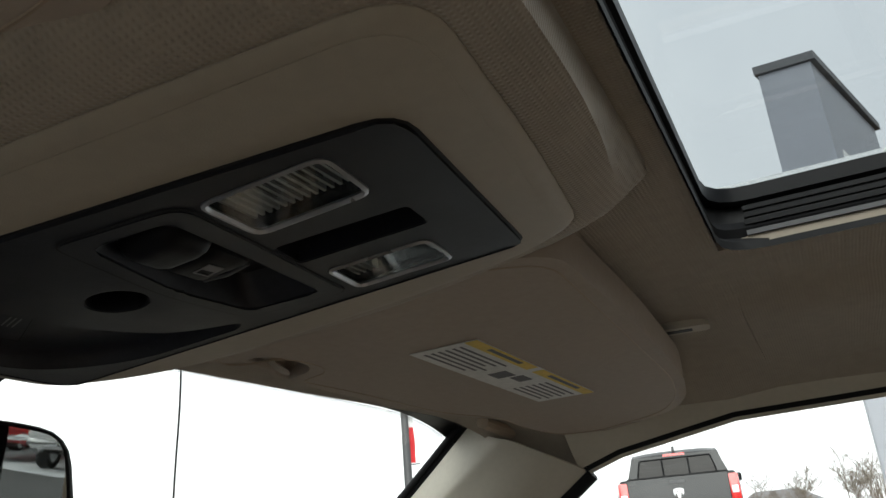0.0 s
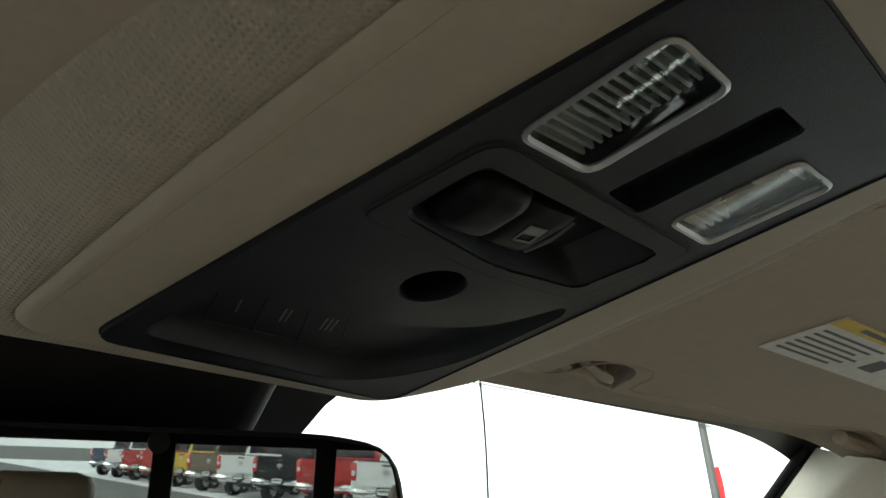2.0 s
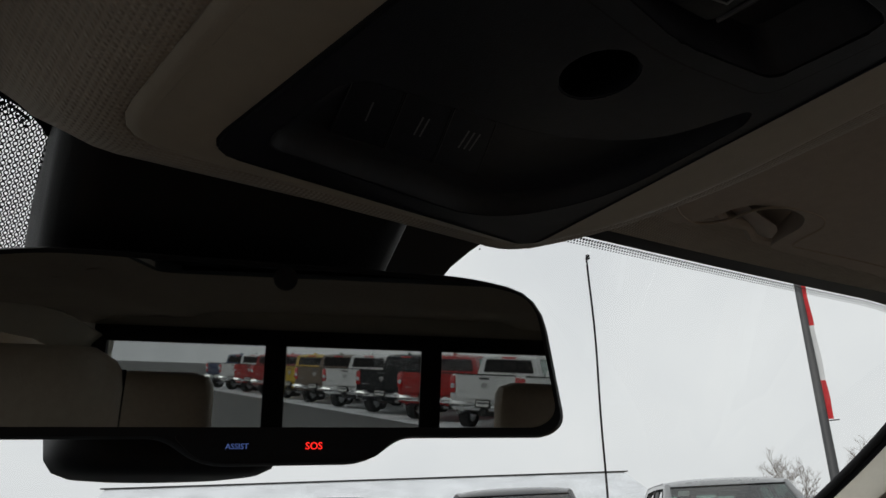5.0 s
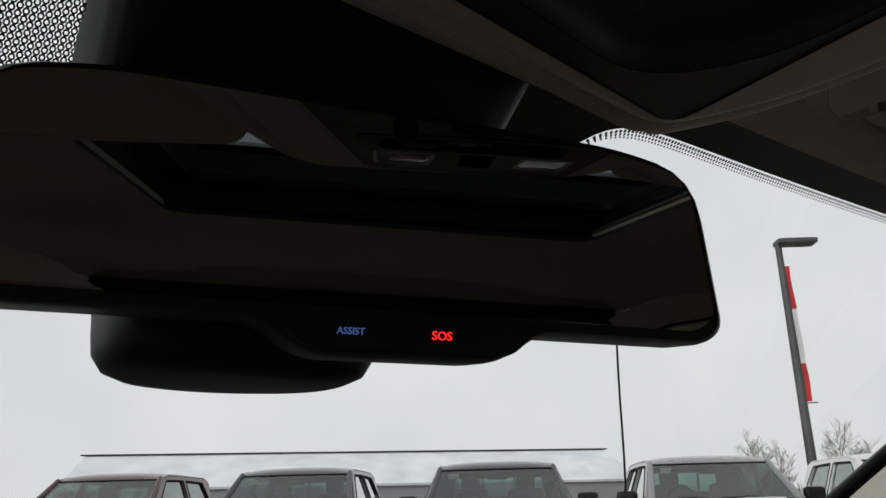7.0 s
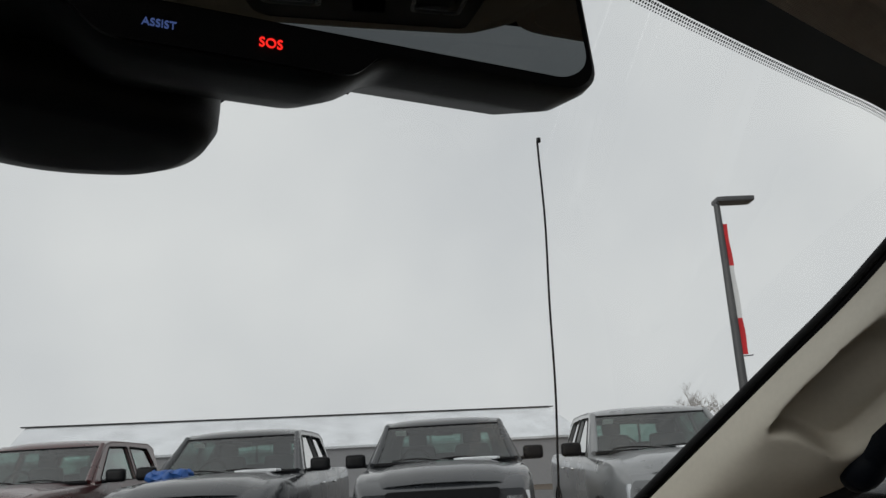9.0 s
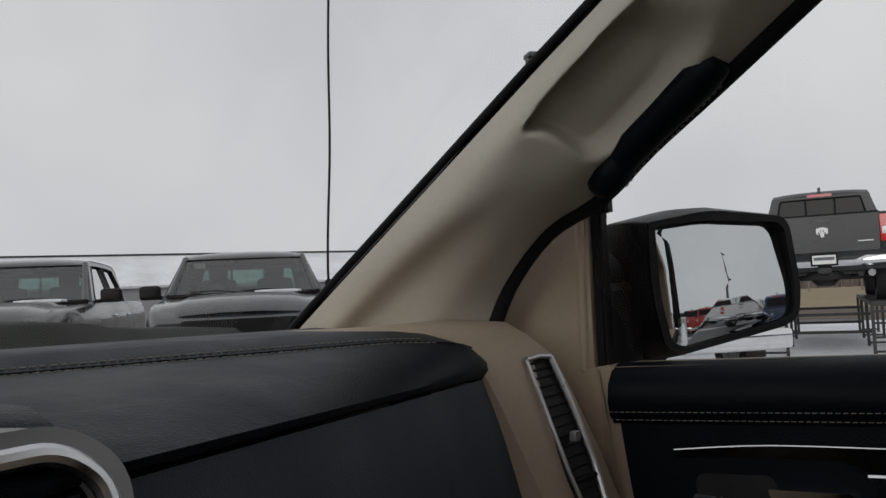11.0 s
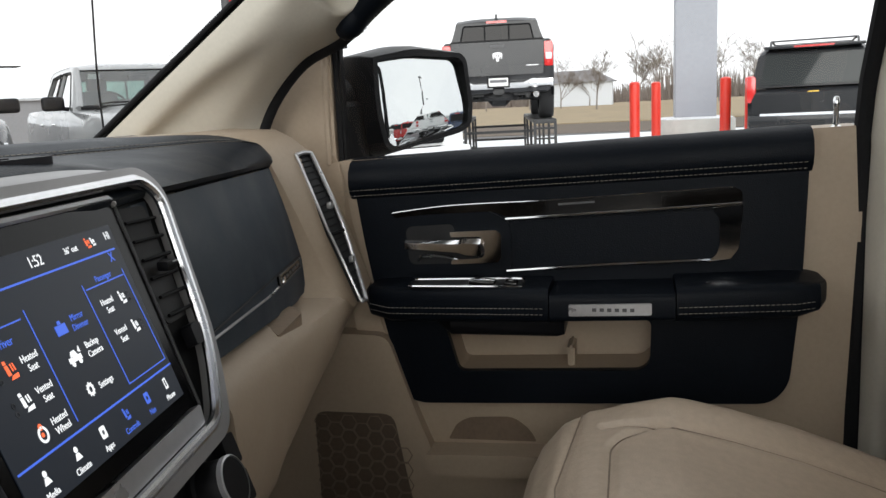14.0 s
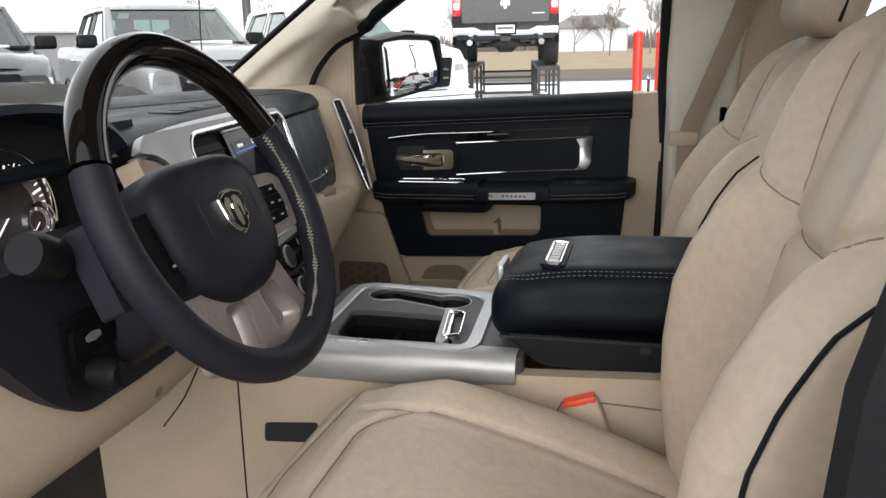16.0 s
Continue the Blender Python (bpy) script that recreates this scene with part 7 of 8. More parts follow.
# ---- sun visors ----
def visor(sx, nm, label):
    v = thing(nm, (sx * 0.4, -0.35, 1.87), label, "sun visor", "sun visors")
    o = rounded([(0.116, -0.300), (0.136, -0.282), (0.160, -0.267), (0.180, -0.263), (0.187, -0.275), (0.187, -0.298), (0.194, -0.307), (0.211, -0.312), (0.228, -0.311), (0.239, -0.302), (0.246, -0.284), (0.252, -0.273), (0.29, -0.278), (0.36, -0.288), (0.455, -0.308), (0.510, -0.342), (0.58, -0.343), (0.655, -0.356), (0.662, -0.400), (0.605, -0.488), (0.535, -0.516), (0.45, -0.529), (0.30, -0.531), (0.13, -0.526), (0.115, -0.48)], [0.01, 0.01, 0.012, 0.008, 0.006, 0.006, 0.006, 0.008, 0.008, 0.006, 0.006, 0.006, 0.01, 0.03, 0.03, 0.02, 0.02, 0.025, 0.03, 0.04, 0.03, 0.03, 0.03, 0.02, 0.02], 4)
    VF = Matrix.Translation((0, 0, 1.8775)) @ Matrix(((1, 0, 0, 0), (0, 1, 0, 0), (-0.050, 0.0, 1, 0), (0, 0, 0, 1)))
    bm = prism(o, 0.024, 0.0, VF, 0.009, 4)
    part("panel", bm if sx > 0 else mirror_x(bm), VISOR, v)
    rim = rounded([(0.184, -0.272), (0.184, -0.300), (0.193, -0.311), (0.211, -0.316), (0.230, -0.315), (0.243, -0.304), (0.250, -0.272), (0.222, -0.279), (0.203, -0.277)], 0.005, 3)
    rc = Vector((0.212, -0.300))
    hol = loft([[VF @ Vector((rc.x + (x - rc.x) * q, rc.y + (y - rc.y) * q, d)) for x, y in rim] for q, d in ((1.0, 0.006), (0.9, 0.011), (0.65, 0.018), (0.3, 0.021), (0.02, 0.0215))], closed=True, caps=False)
    part("clip_pocket", hol if sx > 0 else mirror_x(hol), VISOR, v, "scooped pocket behind the visor clip")
    clip = loft([[VF @ Vector((x + 0.5 * w * math.cos(a), y + 0.35 * w * math.cos(a) + 0.4 * w * math.sin(a), d + h * math.sin(a))) for a in [2 * math.pi * i / 12 for i in range(12)]] for x, y, d, w, h in ((0.190, -0.294, 0.013, 0.006, 0.002), (0.202, -0.288, 0.008, 0.014, 0.004), (0.214, -0.287, 0.004, 0.020, 0.005), (0.228, -0.285, 0.003, 0.022, 0.005), (0.240, -0.279, 0.005, 0.014, 0.004), (0.248, -0.275, 0.008, 0.004, 0.002))], closed=True)
    part("clip", clip if sx > 0 else mirror_x(clip), VISOR, v, smooth=70)
    lip = tube([VF @ Vector((p.x, p.y, 0.0045)) for p in smooth_path([(0.184, -0.270, 0), (0.187, -0.283, 0), (0.203, -0.278, 0), (0.221, -0.280, 0), (0.238, -0.273, 0), (0.252, -0.275, 0)], 5)], 0.0034, 8)
    part("clip_lip", lip if sx > 0 else mirror_x(lip), VISOR, v)
    rod = tube([VF @ Vector((0.56, -0.300, 0.010)), VF @ Vector((0.64, -0.300, 0.010))], 0.007, 8)
    part("pivot", rod if sx > 0 else mirror_x(rod), TAN, v)
    hem = tube([VF @ Vector((x, y, 0.0002)) for x, y in grown(o, -0.012)], 0.0008, 5, closed=True)
    part("hem", hem if sx > 0 else mirror_x(hem), TAN, v)
    return v, VF


pvis, VF = visor(1, "sun_visor_passenger", "beige fabric sun visor folded up with warning label")
dvis, _ = visor(-1, "sun_visor_driver", "beige fabric sun visor folded up")
lab = thing("warning_label", (0.37, -0.385, 1.87), "white and yellow printed airbag warning label", "label")
LQ = Matrix.Translation((0.346, -0.414, 0)) @ Matrix.Rotation(radians(-5), 4, "Z") @ Matrix.Diagonal((1.0, 0.97, 1, 1))


def on_visor(x, y, d):
    return VF @ (LQ @ Vector((x, y, -d)))


def lab_rect(x0, x1, y0, y1, d0, d1, mt, nm):
    bm = bmesh.new()
    vs = [bm.verts.new(on_visor(x, y, d)) for d in (d0, d1) for x, y in ((x0, y0), (x1, y0), (x1, y1), (x0, y1))]
    bm.faces.new(vs[:4])
    bm.faces.new(vs[4:])
    for i in range(4):
        bm.faces.new((vs[i], vs[(i + 1) % 4], vs[4 + (i + 1) % 4], vs[4 + i]))
    part(nm, bm, mt, lab, smooth=0)


lab_rect(-0.105, 0.105, -0.030, 0.024, 0.0004, 0.0010, WHITE_PAPER, "paper")
lab_rect(-0.105, -0.010, -0.030, -0.020, 0.0010, 0.0013, YELLOW_PAPER, "header")
lab_rect(0.0, 0.105, -0.030, -0.020, 0.0010, 0.0013, YELLOW_PAPER, "header")
for k in range(6):
    y = -0.014 + k * 0.0058
    lab_rect(-0.098, -0.030 - 0.006 * (k % 3), y, y + 0.0022, 0.0010, 0.0012, INK, "print_bar")
    lab_rect(0.040, 0.098 - 0.005 * (k % 2), y, y + 0.0022, 0.0010, 0.0012, INK, "print_bar")
lab_rect(-0.018, 0.000, -0.006, 0.010, 0.0010, 0.0012, INK, "picture")
lab_rect(0.004, 0.022, -0.010, 0.002, 0.0010, 0.0012, INK, "picture")
lab_rect(-0.080, -0.030, -0.0275, -0.0235, 0.0013, 0.0014, INK, "print_bar")
lab_rect(0.020, 0.080, -0.0275, -0.0235, 0.0013, 0.0014, INK, "print_bar")
ch = thing("coat_hook", (0.38, -0.54, 1.88), "pale beige roof clip with a dark slot", "clip")
chf = Matrix.Translation((0.440, -0.532, head_z(0.440, -0.532) - 0.014)) @ Matrix.Rotation(radians(95), 4, "Z")
part("plate", prism(rounded([(-0.026, -0.012), (0.026, -0.012), (0.026, 0.012), (-0.026, 0.012)], 0.008), 0.016, -0.004, chf, 0.003), TAN_TRIM, ch)
part("slot", prism(rounded([(-0.012, -0.004), (0.012, -0.004), (0.012, 0.004), (-0.012, 0.004)], 0.001), -0.0035, -0.0046, chf), BLACK, ch)

# ---- inside mirror ----
rv = thing("rear_view_mirror", (-0.05, -0.2, 1.78), "black frameless rear view mirror with assist buttons", "mirror")
RN = Vector((-0.262, -0.953, -0.1015)).normalized()
RU = Vector((0.955, -0.295, 0.0))
RU = (RU - RN * RU.dot(RN)).normalized()
RV = RN.cross(RU)
RV = RV if RV.z > 0 else -RV
RM = Matrix((RU, RV, RN)).transposed().to_4x4()
RM = Matrix.Translation((-0.038, -0.226, 1.784)) @ RM
body_o = rounded([(-0.128, -0.026), (-0.118, 0.030), (-0.085, 0.036), (0.085, 0.036), (0.118, 0.030), (0.128, -0.026), (0.120, -0.032), (0.052, -0.032), (0.038, -0.042), (-0.024, -0.042), (-0.038, -0.032), (-0.120, -0.032)], [0.02, 0.018, 0.02, 0.02, 0.018, 0.016, 0.012, 0.006, 0.008, 0.008, 0.006, 0.012], 4)
mr = []
for s, d in ((0.75, -0.040), (0.92, -0.034), (1.0, -0.018), (1.005, -0.004), (0.995, 0.001), (0.975, 0.003)):
    mr.append([RM @ Vector((x * s, y * s, d)) for x, y in body_o])
part("body", loft(mr, closed=True), BLACK, rv)
glass_o = rounded([(-0.122, -0.022), (-0.113, 0.028), (-0.083, 0.033), (0.083, 0.033), (0.113, 0.028), (0.122, -0.022), (0.114, -0.028), (-0.114, -0.028)], 0.012, 5)
part("glass", prism(glass_o, 0.0031, 0.0036, RM), DIM_MIRROR, rv, "dark dimming mirror glass")
part("button_strip", prism(rounded([(-0.026, -0.040), (0.040, -0.040), (0.050, -0.0305), (-0.036, -0.0305)], 0.004), 0.003, 0.0045, RM, 0.001), BLACK, rv)
lettering("assist_text", "ASSIST", 0.0029, RM @ Matrix.Translation((-0.0125, -0.0350, 0.0047)), lit("text_blue", (0.05, 0.08, 0.22), 0.8), rv)
lettering("sos_text", "SOS", 0.0038, RM @ Matrix.Translation((0.0160, -0.0350, 0.0047)), lit("text_red", (0.9, 0.02, 0.015), 1.2), rv)
part("sensor_eye", lathe([(0, 0.0008), (0.0045, 0.0008), (0.005, 0)], 14, RM @ Matrix.Translation((0.003, 0.029, 0.0034))), BLACK, rv)
pod = thing("mirror_sensor_pod", (-0.055, -0.15, 1.76), "black camera and rain sensor housing on the windscreen", "sensor housing")
po = rounded([(-0.052, -0.03), (0.048, -0.03), (0.052, 0.02), (0.0, 0.045), (-0.052, 0.03)], 0.028, 12)
part("lower_pod", loft([[Vector((-0.050 + x * s * 0.95, -0.150 + y * s, z)) for x, y in po] for z, s in ((1.7425, 0.60), (1.7435, 0.80), (1.746, 0.92), (1.751, 0.985), (1.758, 1.0), (1.775, 1.02), (1.82, 1.0))], closed=True), BLACK, pod, smooth=70)
part("upper_shroud", loft([[Vector((-0.045 + x * s, -0.175 + y * s + dy, z)) for x, y in rounded([(-0.077, -0.05), (0.085, -0.05), (0.075, 0.06), (-0.068, 0.06)], 0.02)] for z, s, dy in ((1.79, 0.85, 0.05), (1.82, 0.95, 0.035), (1.86, 1.0, 0.0), (1.885, 1.0, -0.01))], closed=True), BLACK, pod)
for dx in (-0.05, 0.0, 0.05):
    part("rib", tube([(-0.045 + dx, -0.226, 1.875), (-0.045 + dx * 0.9, -0.190, 1.825)], 0.0022, 6), DARK_SILVER if dx > 0 else BLACK, pod)
part("stem", tube([(-0.055, -0.17, 1.80), (-0.052, -0.205, 1.785)], 0.012, 10), BLACK, pod)

# ---- rear bench, seen in the mirror ----
rb = thing("rear_bench", (0, -1.6, 0.8), "beige leather rear bench with headrests", "bench seat")
part("cushion", roundbox((0, -1.55, 1.03), (0.70, 0.24, 0.09), 0.06, 6), TAN_LEATHER, rb)
part("backrest", roundbox((0, -1.86, 1.28), (0.70, 0.07, 0.28), 0.05, 6), TAN_LEATHER, rb)
for x in (-0.46, 0.46):
    part("headrest", roundbox((x, -1.86, 1.665), (0.125, 0.045, 0.085), 0.035, 5), TAN_LEATHER, rb)
part("bracket", boxm(-0.70, 0.70, -1.80, -1.3, 0.6, 0.94, 0.02), BLACK, rb)


# ---- vehicles outside ----
def wheel_at(root, x, y, r=0.40, w=0.27):
    sx = 1 if x > 0 else -1
    m = frame3(Vector((x, y, r)), (0, 1, 0), (0, 0, 1))
    t = part("wheel", lathe([(r * 0.62, -w / 2), (r * 0.95, -w / 2), (r, -w * 0.38), (r, w * 0.38), (r * 0.95, w / 2), (r * 0.62, w / 2)], 24, m), TYRE, root)
    part("rim", lathe([(0, w * 0.30), (r * 0.2, w * 0.34), (r * 0.5, w * 0.25), (r * 0.6, w * 0.42), (r * 0.63, w * 0.4), (r * 0.63, -w * 0.4), (0, -w * 0.3)], 20, m), RIM, t)


PRIVACY = mat("dark_car_window", (0.012, 0.010, 0.010), 0.03, var=0.08, scale=2, spec=0.22)


def pickup(name, paint, label, at, yaw, detail=True, rear=True):
    """A crew cab pickup about 5.8 m long; local y points forward from the middle, z from the ground."""
    root = thing(name, (0, 0, 0), label, "pickup truck", "parked pickups")

    def sec(y, w, zs):
        return [(-w * k, y, z) for k, z in zs] + [(w * k, y, z) for k, z in reversed(zs)]
    # lower body
    bs = []
    for y, w, zb, zt in ((-2.90, 0.94, 0.62, 1.36), (-2.85, 0.99, 0.50, 1.40), (-1.45, 1.0, 0.45, 1.40), (-1.38, 1.0, 0.42, 1.375), (0.9, 1.0, 0.42, 1.365), (1.30, 0.99, 0.42, 1.345), (2.2, 0.97, 0.45, 1.300), (2.65, 0.93, 0.50, 1.220), (2.85, 0.86, 0.55, 1.10)):
        bs.append(sec(y, w, [(0.90, zb), (1.0, zb + 0.12), (1.005, zt - 0.24), (0.985, zt - 0.09), (0.955, zt - 0.02), (0.92, zt)]))
    body = part("body", loft(bs, closed=True), paint, root)
    # bonnet with a raised middle
    part("bonnet", loft([[(-0.80, y, z - 0.045), (-0.66, y, z - 0.030), (-0.56, y, z), (-0.2, y, z + 0.018), (0.2, y, z + 0.018), (0.56, y, z), (0.66, y, z - 0.030), (0.80, y, z - 0.045)] for y, z in ((1.02, 1.392), (1.6, 1.380), (2.3, 1.335), (2.62, 1.270), (2.76, 1.17))]), paint, body)
    # cab: sides with real openings, back, roof
    for sx in (1, -1):
        front_o = rounded([(0.24, 1.845), (0.80, 1.425), (0.78, 1.395), (-0.36, 1.395), (-0.36, 1.855)], 0.035, 3)
        rear_o = rounded([(-0.46, 1.855), (-0.46, 1.395), (-1.20, 1.395), (-1.22, 1.60), (-1.12, 1.835)], 0.035, 3)
        cs_ = prism(rounded([(-1.40, 1.30), (-1.37, 1.82), (-1.26, 1.915), (0.14, 1.925), (0.36, 1.875), (1.02, 1.385), (1.04, 1.30)], [0.01, 0.05, 0.05, 0.06, 0.05, 0.02, 0.01], 4), sx * 0.90, sx * 0.955, YZ, 0.012, holes=[front_o, rear_o])
        for v in cs_.verts:
            v.co.x -= sx * max(0.0, v.co.z - 1.36) * 0.36
        part("cab_side", cs_, paint, root)
        for o_ in (front_o, rear_o):
            g_ = prism(grown(o_, 0.012), sx * 0.925, sx * 0.929, YZ)
            for v in g_.verts:
                v.co.x -= sx * max(0.0, v.co.z - 1.36) * 0.36
            part("side_window", g_, CAR_GLASS, root, smooth=0).visible_shadow = False
            part("window_seal", tube([(sx * (0.957 - 0.36 * (z - 1.36)), y, z) for y, z in o_], 0.007, 5, closed=True), RUBBER, root)
    rows_ = []
    for y, ze, zc in ((-1.385, 1.80, 1.815), (-1.36, 1.855, 1.880), (-1.25, 1.905, 1.945), (-0.6, 1.922, 1.972), (0.1, 1.915, 1.960), (0.28, 1.885, 1.925), (0.38, 1.850, 1.880), (0.40, 1.838, 1.862)):
        xe = 0.955 - 0.36 * (ze - 1.36) + 0.006
        rows_.append([(xe * u, y, zc - (zc - ze) * abs(u) ** 3.2) for u in [-1 + i / 8 for i in range(17)]])
    part("roof", thick(loft(rows_), 0.02), paint, root)
    back_o = rounded([(-0.72, 1.475), (0.72, 1.475), (0.645, 1.80), (-0.645, 1.80)], 0.04)
    part("cab_back", prism(rounded([(-0.95, 1.30), (0.95, 1.30), (0.765, 1.86), (-0.765, 1.86)], 0.03), 1.36, 1.405, XZ, 0.01, holes=[back_o]), paint, root)
    part("rear_window", prism(grown(back_o, 0.01), 1.385, 1.389, XZ), PRIVACY if rear else CAR_GLASS, root, smooth=0).visible_shadow = False
    part("rear_window_seal", tube([(x, -1.406, z) for x, z in back_o], 0.014, 5, closed=True), RUBBER, root)
    for sx in (1, -1):
        part("rear_window_bar", boxm(sx * 0.235 - 0.016, sx * 0.235 + 0.016, -1.405, -1.392, 1.48, 1.80), RUBBER, root)
    wsr = []
    for i in range(17):
        u = -1 + i / 8
        wsr.append([(u * (0.735 + 0.125 * t), 0.395 + 0.625 * t + 0.05 * (1 - u * u), 1.850 - 0.468 * t) for t in [k / 5 for k in range(6)]])
    part("windscreen", loft(wsr), CAR_GLASS, root).visible_shadow = False
    part("windscreen_seal", tube([(u * 0.735, 0.397 + 0.05 * (1 - u * u), 1.852) for u in [-1 + i / 8 for i in range(17)]], 0.010, 6), RUBBER, root)
    part("cowl", tube([(u * 0.86, 1.03 + 0.05 * (1 - u * u), 1.386) for u in [-1 + i / 8 for i in range(17)]], 0.028, 6), RUBBER, root)
    for sx in (1, -1):
        part("screen_pillar", tube([(sx * 0.738, 0.36, 1.868), (sx * 0.80, 0.70, 1.625), (sx * 0.872, 1.03, 1.378)], [0.038, 0.040, 0.046], 10), paint, root)
        part("seat", roundbox((sx * 0.38, -0.35, 1.30), (0.25, 0.09, 0.32), 0.07, 4), CREAM_SEAT, root)
        part("headrest", roundbox((sx * 0.38, -0.38, 1.70), (0.13, 0.05, 0.09), 0.04, 3), CREAM_SEAT, root)
    part("rear_bench", roundbox((0, -1.18, 1.32), (0.66, 0.08, 0.20), 0.06, 4), CREAM_SEAT, root)
    part("dash_top", roundbox((0, 0.72, 1.345), (0.80, 0.28, 0.05), 0.04, 3), BLACK, root)
    part("steering_wheel", tube([(0.38 + 0.19 * math.cos(a), 0.42 - 0.06 * math.sin(a), 1.40 + 0.17 * math.sin(a)) for a in [2 * math.pi * i / 20 for i in range(20)]], 0.016, 6, closed=True), BLACK, root)
    part("inside_mirror", roundbox((0, 0.36, 1.755), (0.13, 0.02, 0.035), 0.015, 3), BLACK, root)
    for sx in (1, -1):
        mm = part("door_mirror", roundbox((sx * 1.12, 0.78, 1.45), (0.125, 0.06, 0.085), 0.04, 5), BLACK if detail else paint, root)
        part("mirror_arm", tube([(sx * 0.95, 0.80, 1.38), (sx * 1.08, 0.78, 1.40)], 0.028, 6), BLACK, mm)
        for y in (0.10, -0.95):
            part("door_pull", roundbox((sx * 1.005, y - 0.25, 1.20), (0.015, 0.09, 0.016), 0.012, 3), CHROME if detail else paint, root)
    for x, y in ((0.88, 1.85), (-0.88, 1.85), (0.88, -1.95), (-0.88, -1.95)):
        wheel_at(root, x, y)
        part("wheel_arch", tube([(x * 1.125, y + 0.50 * math.cos(a), 0.42 + 0.50 * math.sin(a)) for a in [math.pi * i / 12 for i in range(13)]], 0.03, 6), BLACK, body)
    if detail and not rear:
        gr = part("grille", prism(rounded([(-0.52, 0.72), (0.52, 0.72), (0.58, 1.12), (-0.58, 1.12)], 0.05), 2.80, 2.90, XZ @ Matrix.Scale(-1, 4, (0, 0, 1)), 0.02), BLACK, root)
        for k in range(2):
            part("grille_bar", boxm(-0.5, 0.5, 2.895, 2.915, 0.83 + 0.12 * k, 0.86 + 0.12 * k, 0.005), CHROME, gr)
        for sx in (1, -1):
            part("headlight", roundbox((sx * 0.72, 2.78, 0.98), (0.16, 0.07, 0.10), 0.03, 3), HEAD_LAMP, root)
        part("bumper", roundbox((0, 2.86, 0.56), (0.93, 0.10, 0.13), 0.05, 4), CHROME, root)
        for sx in (1, -1):
            part("wiper", tube(smooth_path([(sx * 0.30 - 0.25, 1.075, 1.410), (sx * 0.30 + 0.05, 1.035, 1.440), (sx * 0.30 + 0.34, 1.0, 1.428)], 4), 0.010, 5), BLACK, root)
    if rear:
        tg = part("tailgate", prism(rounded([(-0.80, 0.80), (0.80, 0.80), (0.82, 1.40), (-0.82, 1.40)], 0.03), 2.86, 2.93, XZ, 0.015), paint, root)
        part("tailgate_handle", prism(rounded([(-0.13, 1.28), (0.13, 1.28), (0.13, 1.33), (-0.13, 1.33)], 0.015), 2.93, 2.945, XZ, 0.004), DARK_SILVER, tg)
        part("tailgate_emblem", prism(rounded([(-0.085, 1.10), (-0.085, 1.18), (-0.03, 1.20), (0.03, 1.20), (0.085, 1.18), (0.085, 1.10), (0.06, 1.08), (0.05, 1.14), (0.03, 1.09), (0.022, 1.04), (-0.022, 1.04), (-0.03, 1.09), (-0.05, 1.14), (-0.06, 1.08)], 0.008), 2.93, 2.942, XZ, 0.003, holes=[[(-0.030, 1.165), (-0.012, 1.155), (-0.016, 1.10)], [(0.030, 1.165), (0.016, 1.10), (0.012, 1.155)]]), SILVER, tg)
        part("tailgate_crease", boxm(-0.80, 0.80, -2.936, -2.925, 0.985, 1.000), paint, tg)
        part("tailgate_badge", boxm(0.50, 0.72, -2.934, -2.928, 0.945, 0.962), SILVER, tg)
        for sx in (1, -1):
            part("tailgate_gap", boxm(sx * 0.826 - 0.006, sx * 0.826 + 0.006, -2.90, -2.87, 0.80, 1.40), DEEP, root)
        part("tailgate_spoiler", boxm(-0.82, 0.82, -2.945, -2.86, 1.385, 1.415, 0.01), BLACK, root)
        for sx in (1, -1):
            part("tail_light", roundbox((sx * 0.90, -2.86, 1.14), (0.085, 0.075, 0.22), 0.03, 3), RED_LAMP, root, "red tail light")
            part("tail_light_lens", roundbox((sx * 0.90, -2.93, 1.10), (0.055, 0.012, 0.06), 0.01, 2), HEAD_LAMP, root)
            part("exhaust", tube([(sx * 0.66, -2.80, 0.45), (sx * 0.66, -3.03, 0.445)], 0.055, 14), CHROME, root, "chrome exhaust tip")
        bmp = part("bumper", loft([[(x, y, z) for y, z in ((-2.80, 0.56), (-2.95 + 0.06 * (abs(x) > 0.85), 0.565), (-3.00 + 0.06 * (abs(x) > 0.85), 0.61), (-3.01 + 0.06 * (abs(x) > 0.85), 0.65), (-2.985 + 0.06 * (abs(x) > 0.85), 0.715 - 0.05 * (abs(x) < 0.45)), (-2.94 + 0.06 * (abs(x) > 0.85), 0.745 - 0.05 * (abs(x) < 0.45)), (-2.80, 0.75))] for x in (-0.97, -0.86, -0.60, -0.44, 0.44, 0.60, 0.86, 0.97)]), CHROME, root, "chrome step bumper")
        pl = part("plate", prism(rounded([(-0.20, 0.58), (0.20, 0.58), (0.20, 0.78), (-0.20, 0.78)], 0.01), 2.98, 3.03, XZ, 0.004), BLACK, bmp)
        part("plate_face", prism([(-0.17, 0.61), (0.17, 0.61), (0.17, 0.75), (-0.17, 0.75)], 3.03, 3.034, XZ), WHITE_PAPER, pl, smooth=0)
        part("plate_bar", prism([(-0.15, 0.67), (0.15, 0.67), (0.15, 0.72), (-0.15, 0.72)], 3.034, 3.037, XZ), INK, pl, smooth=0)
        part("high_brake_light", prism(rounded([(-0.20, 1.838), (0.20, 1.838), (0.20, 1.885), (-0.20, 1.885)], 0.01), 1.36, 1.415, XZ, 0.006), RED_LAMP, root, "red high brake light")
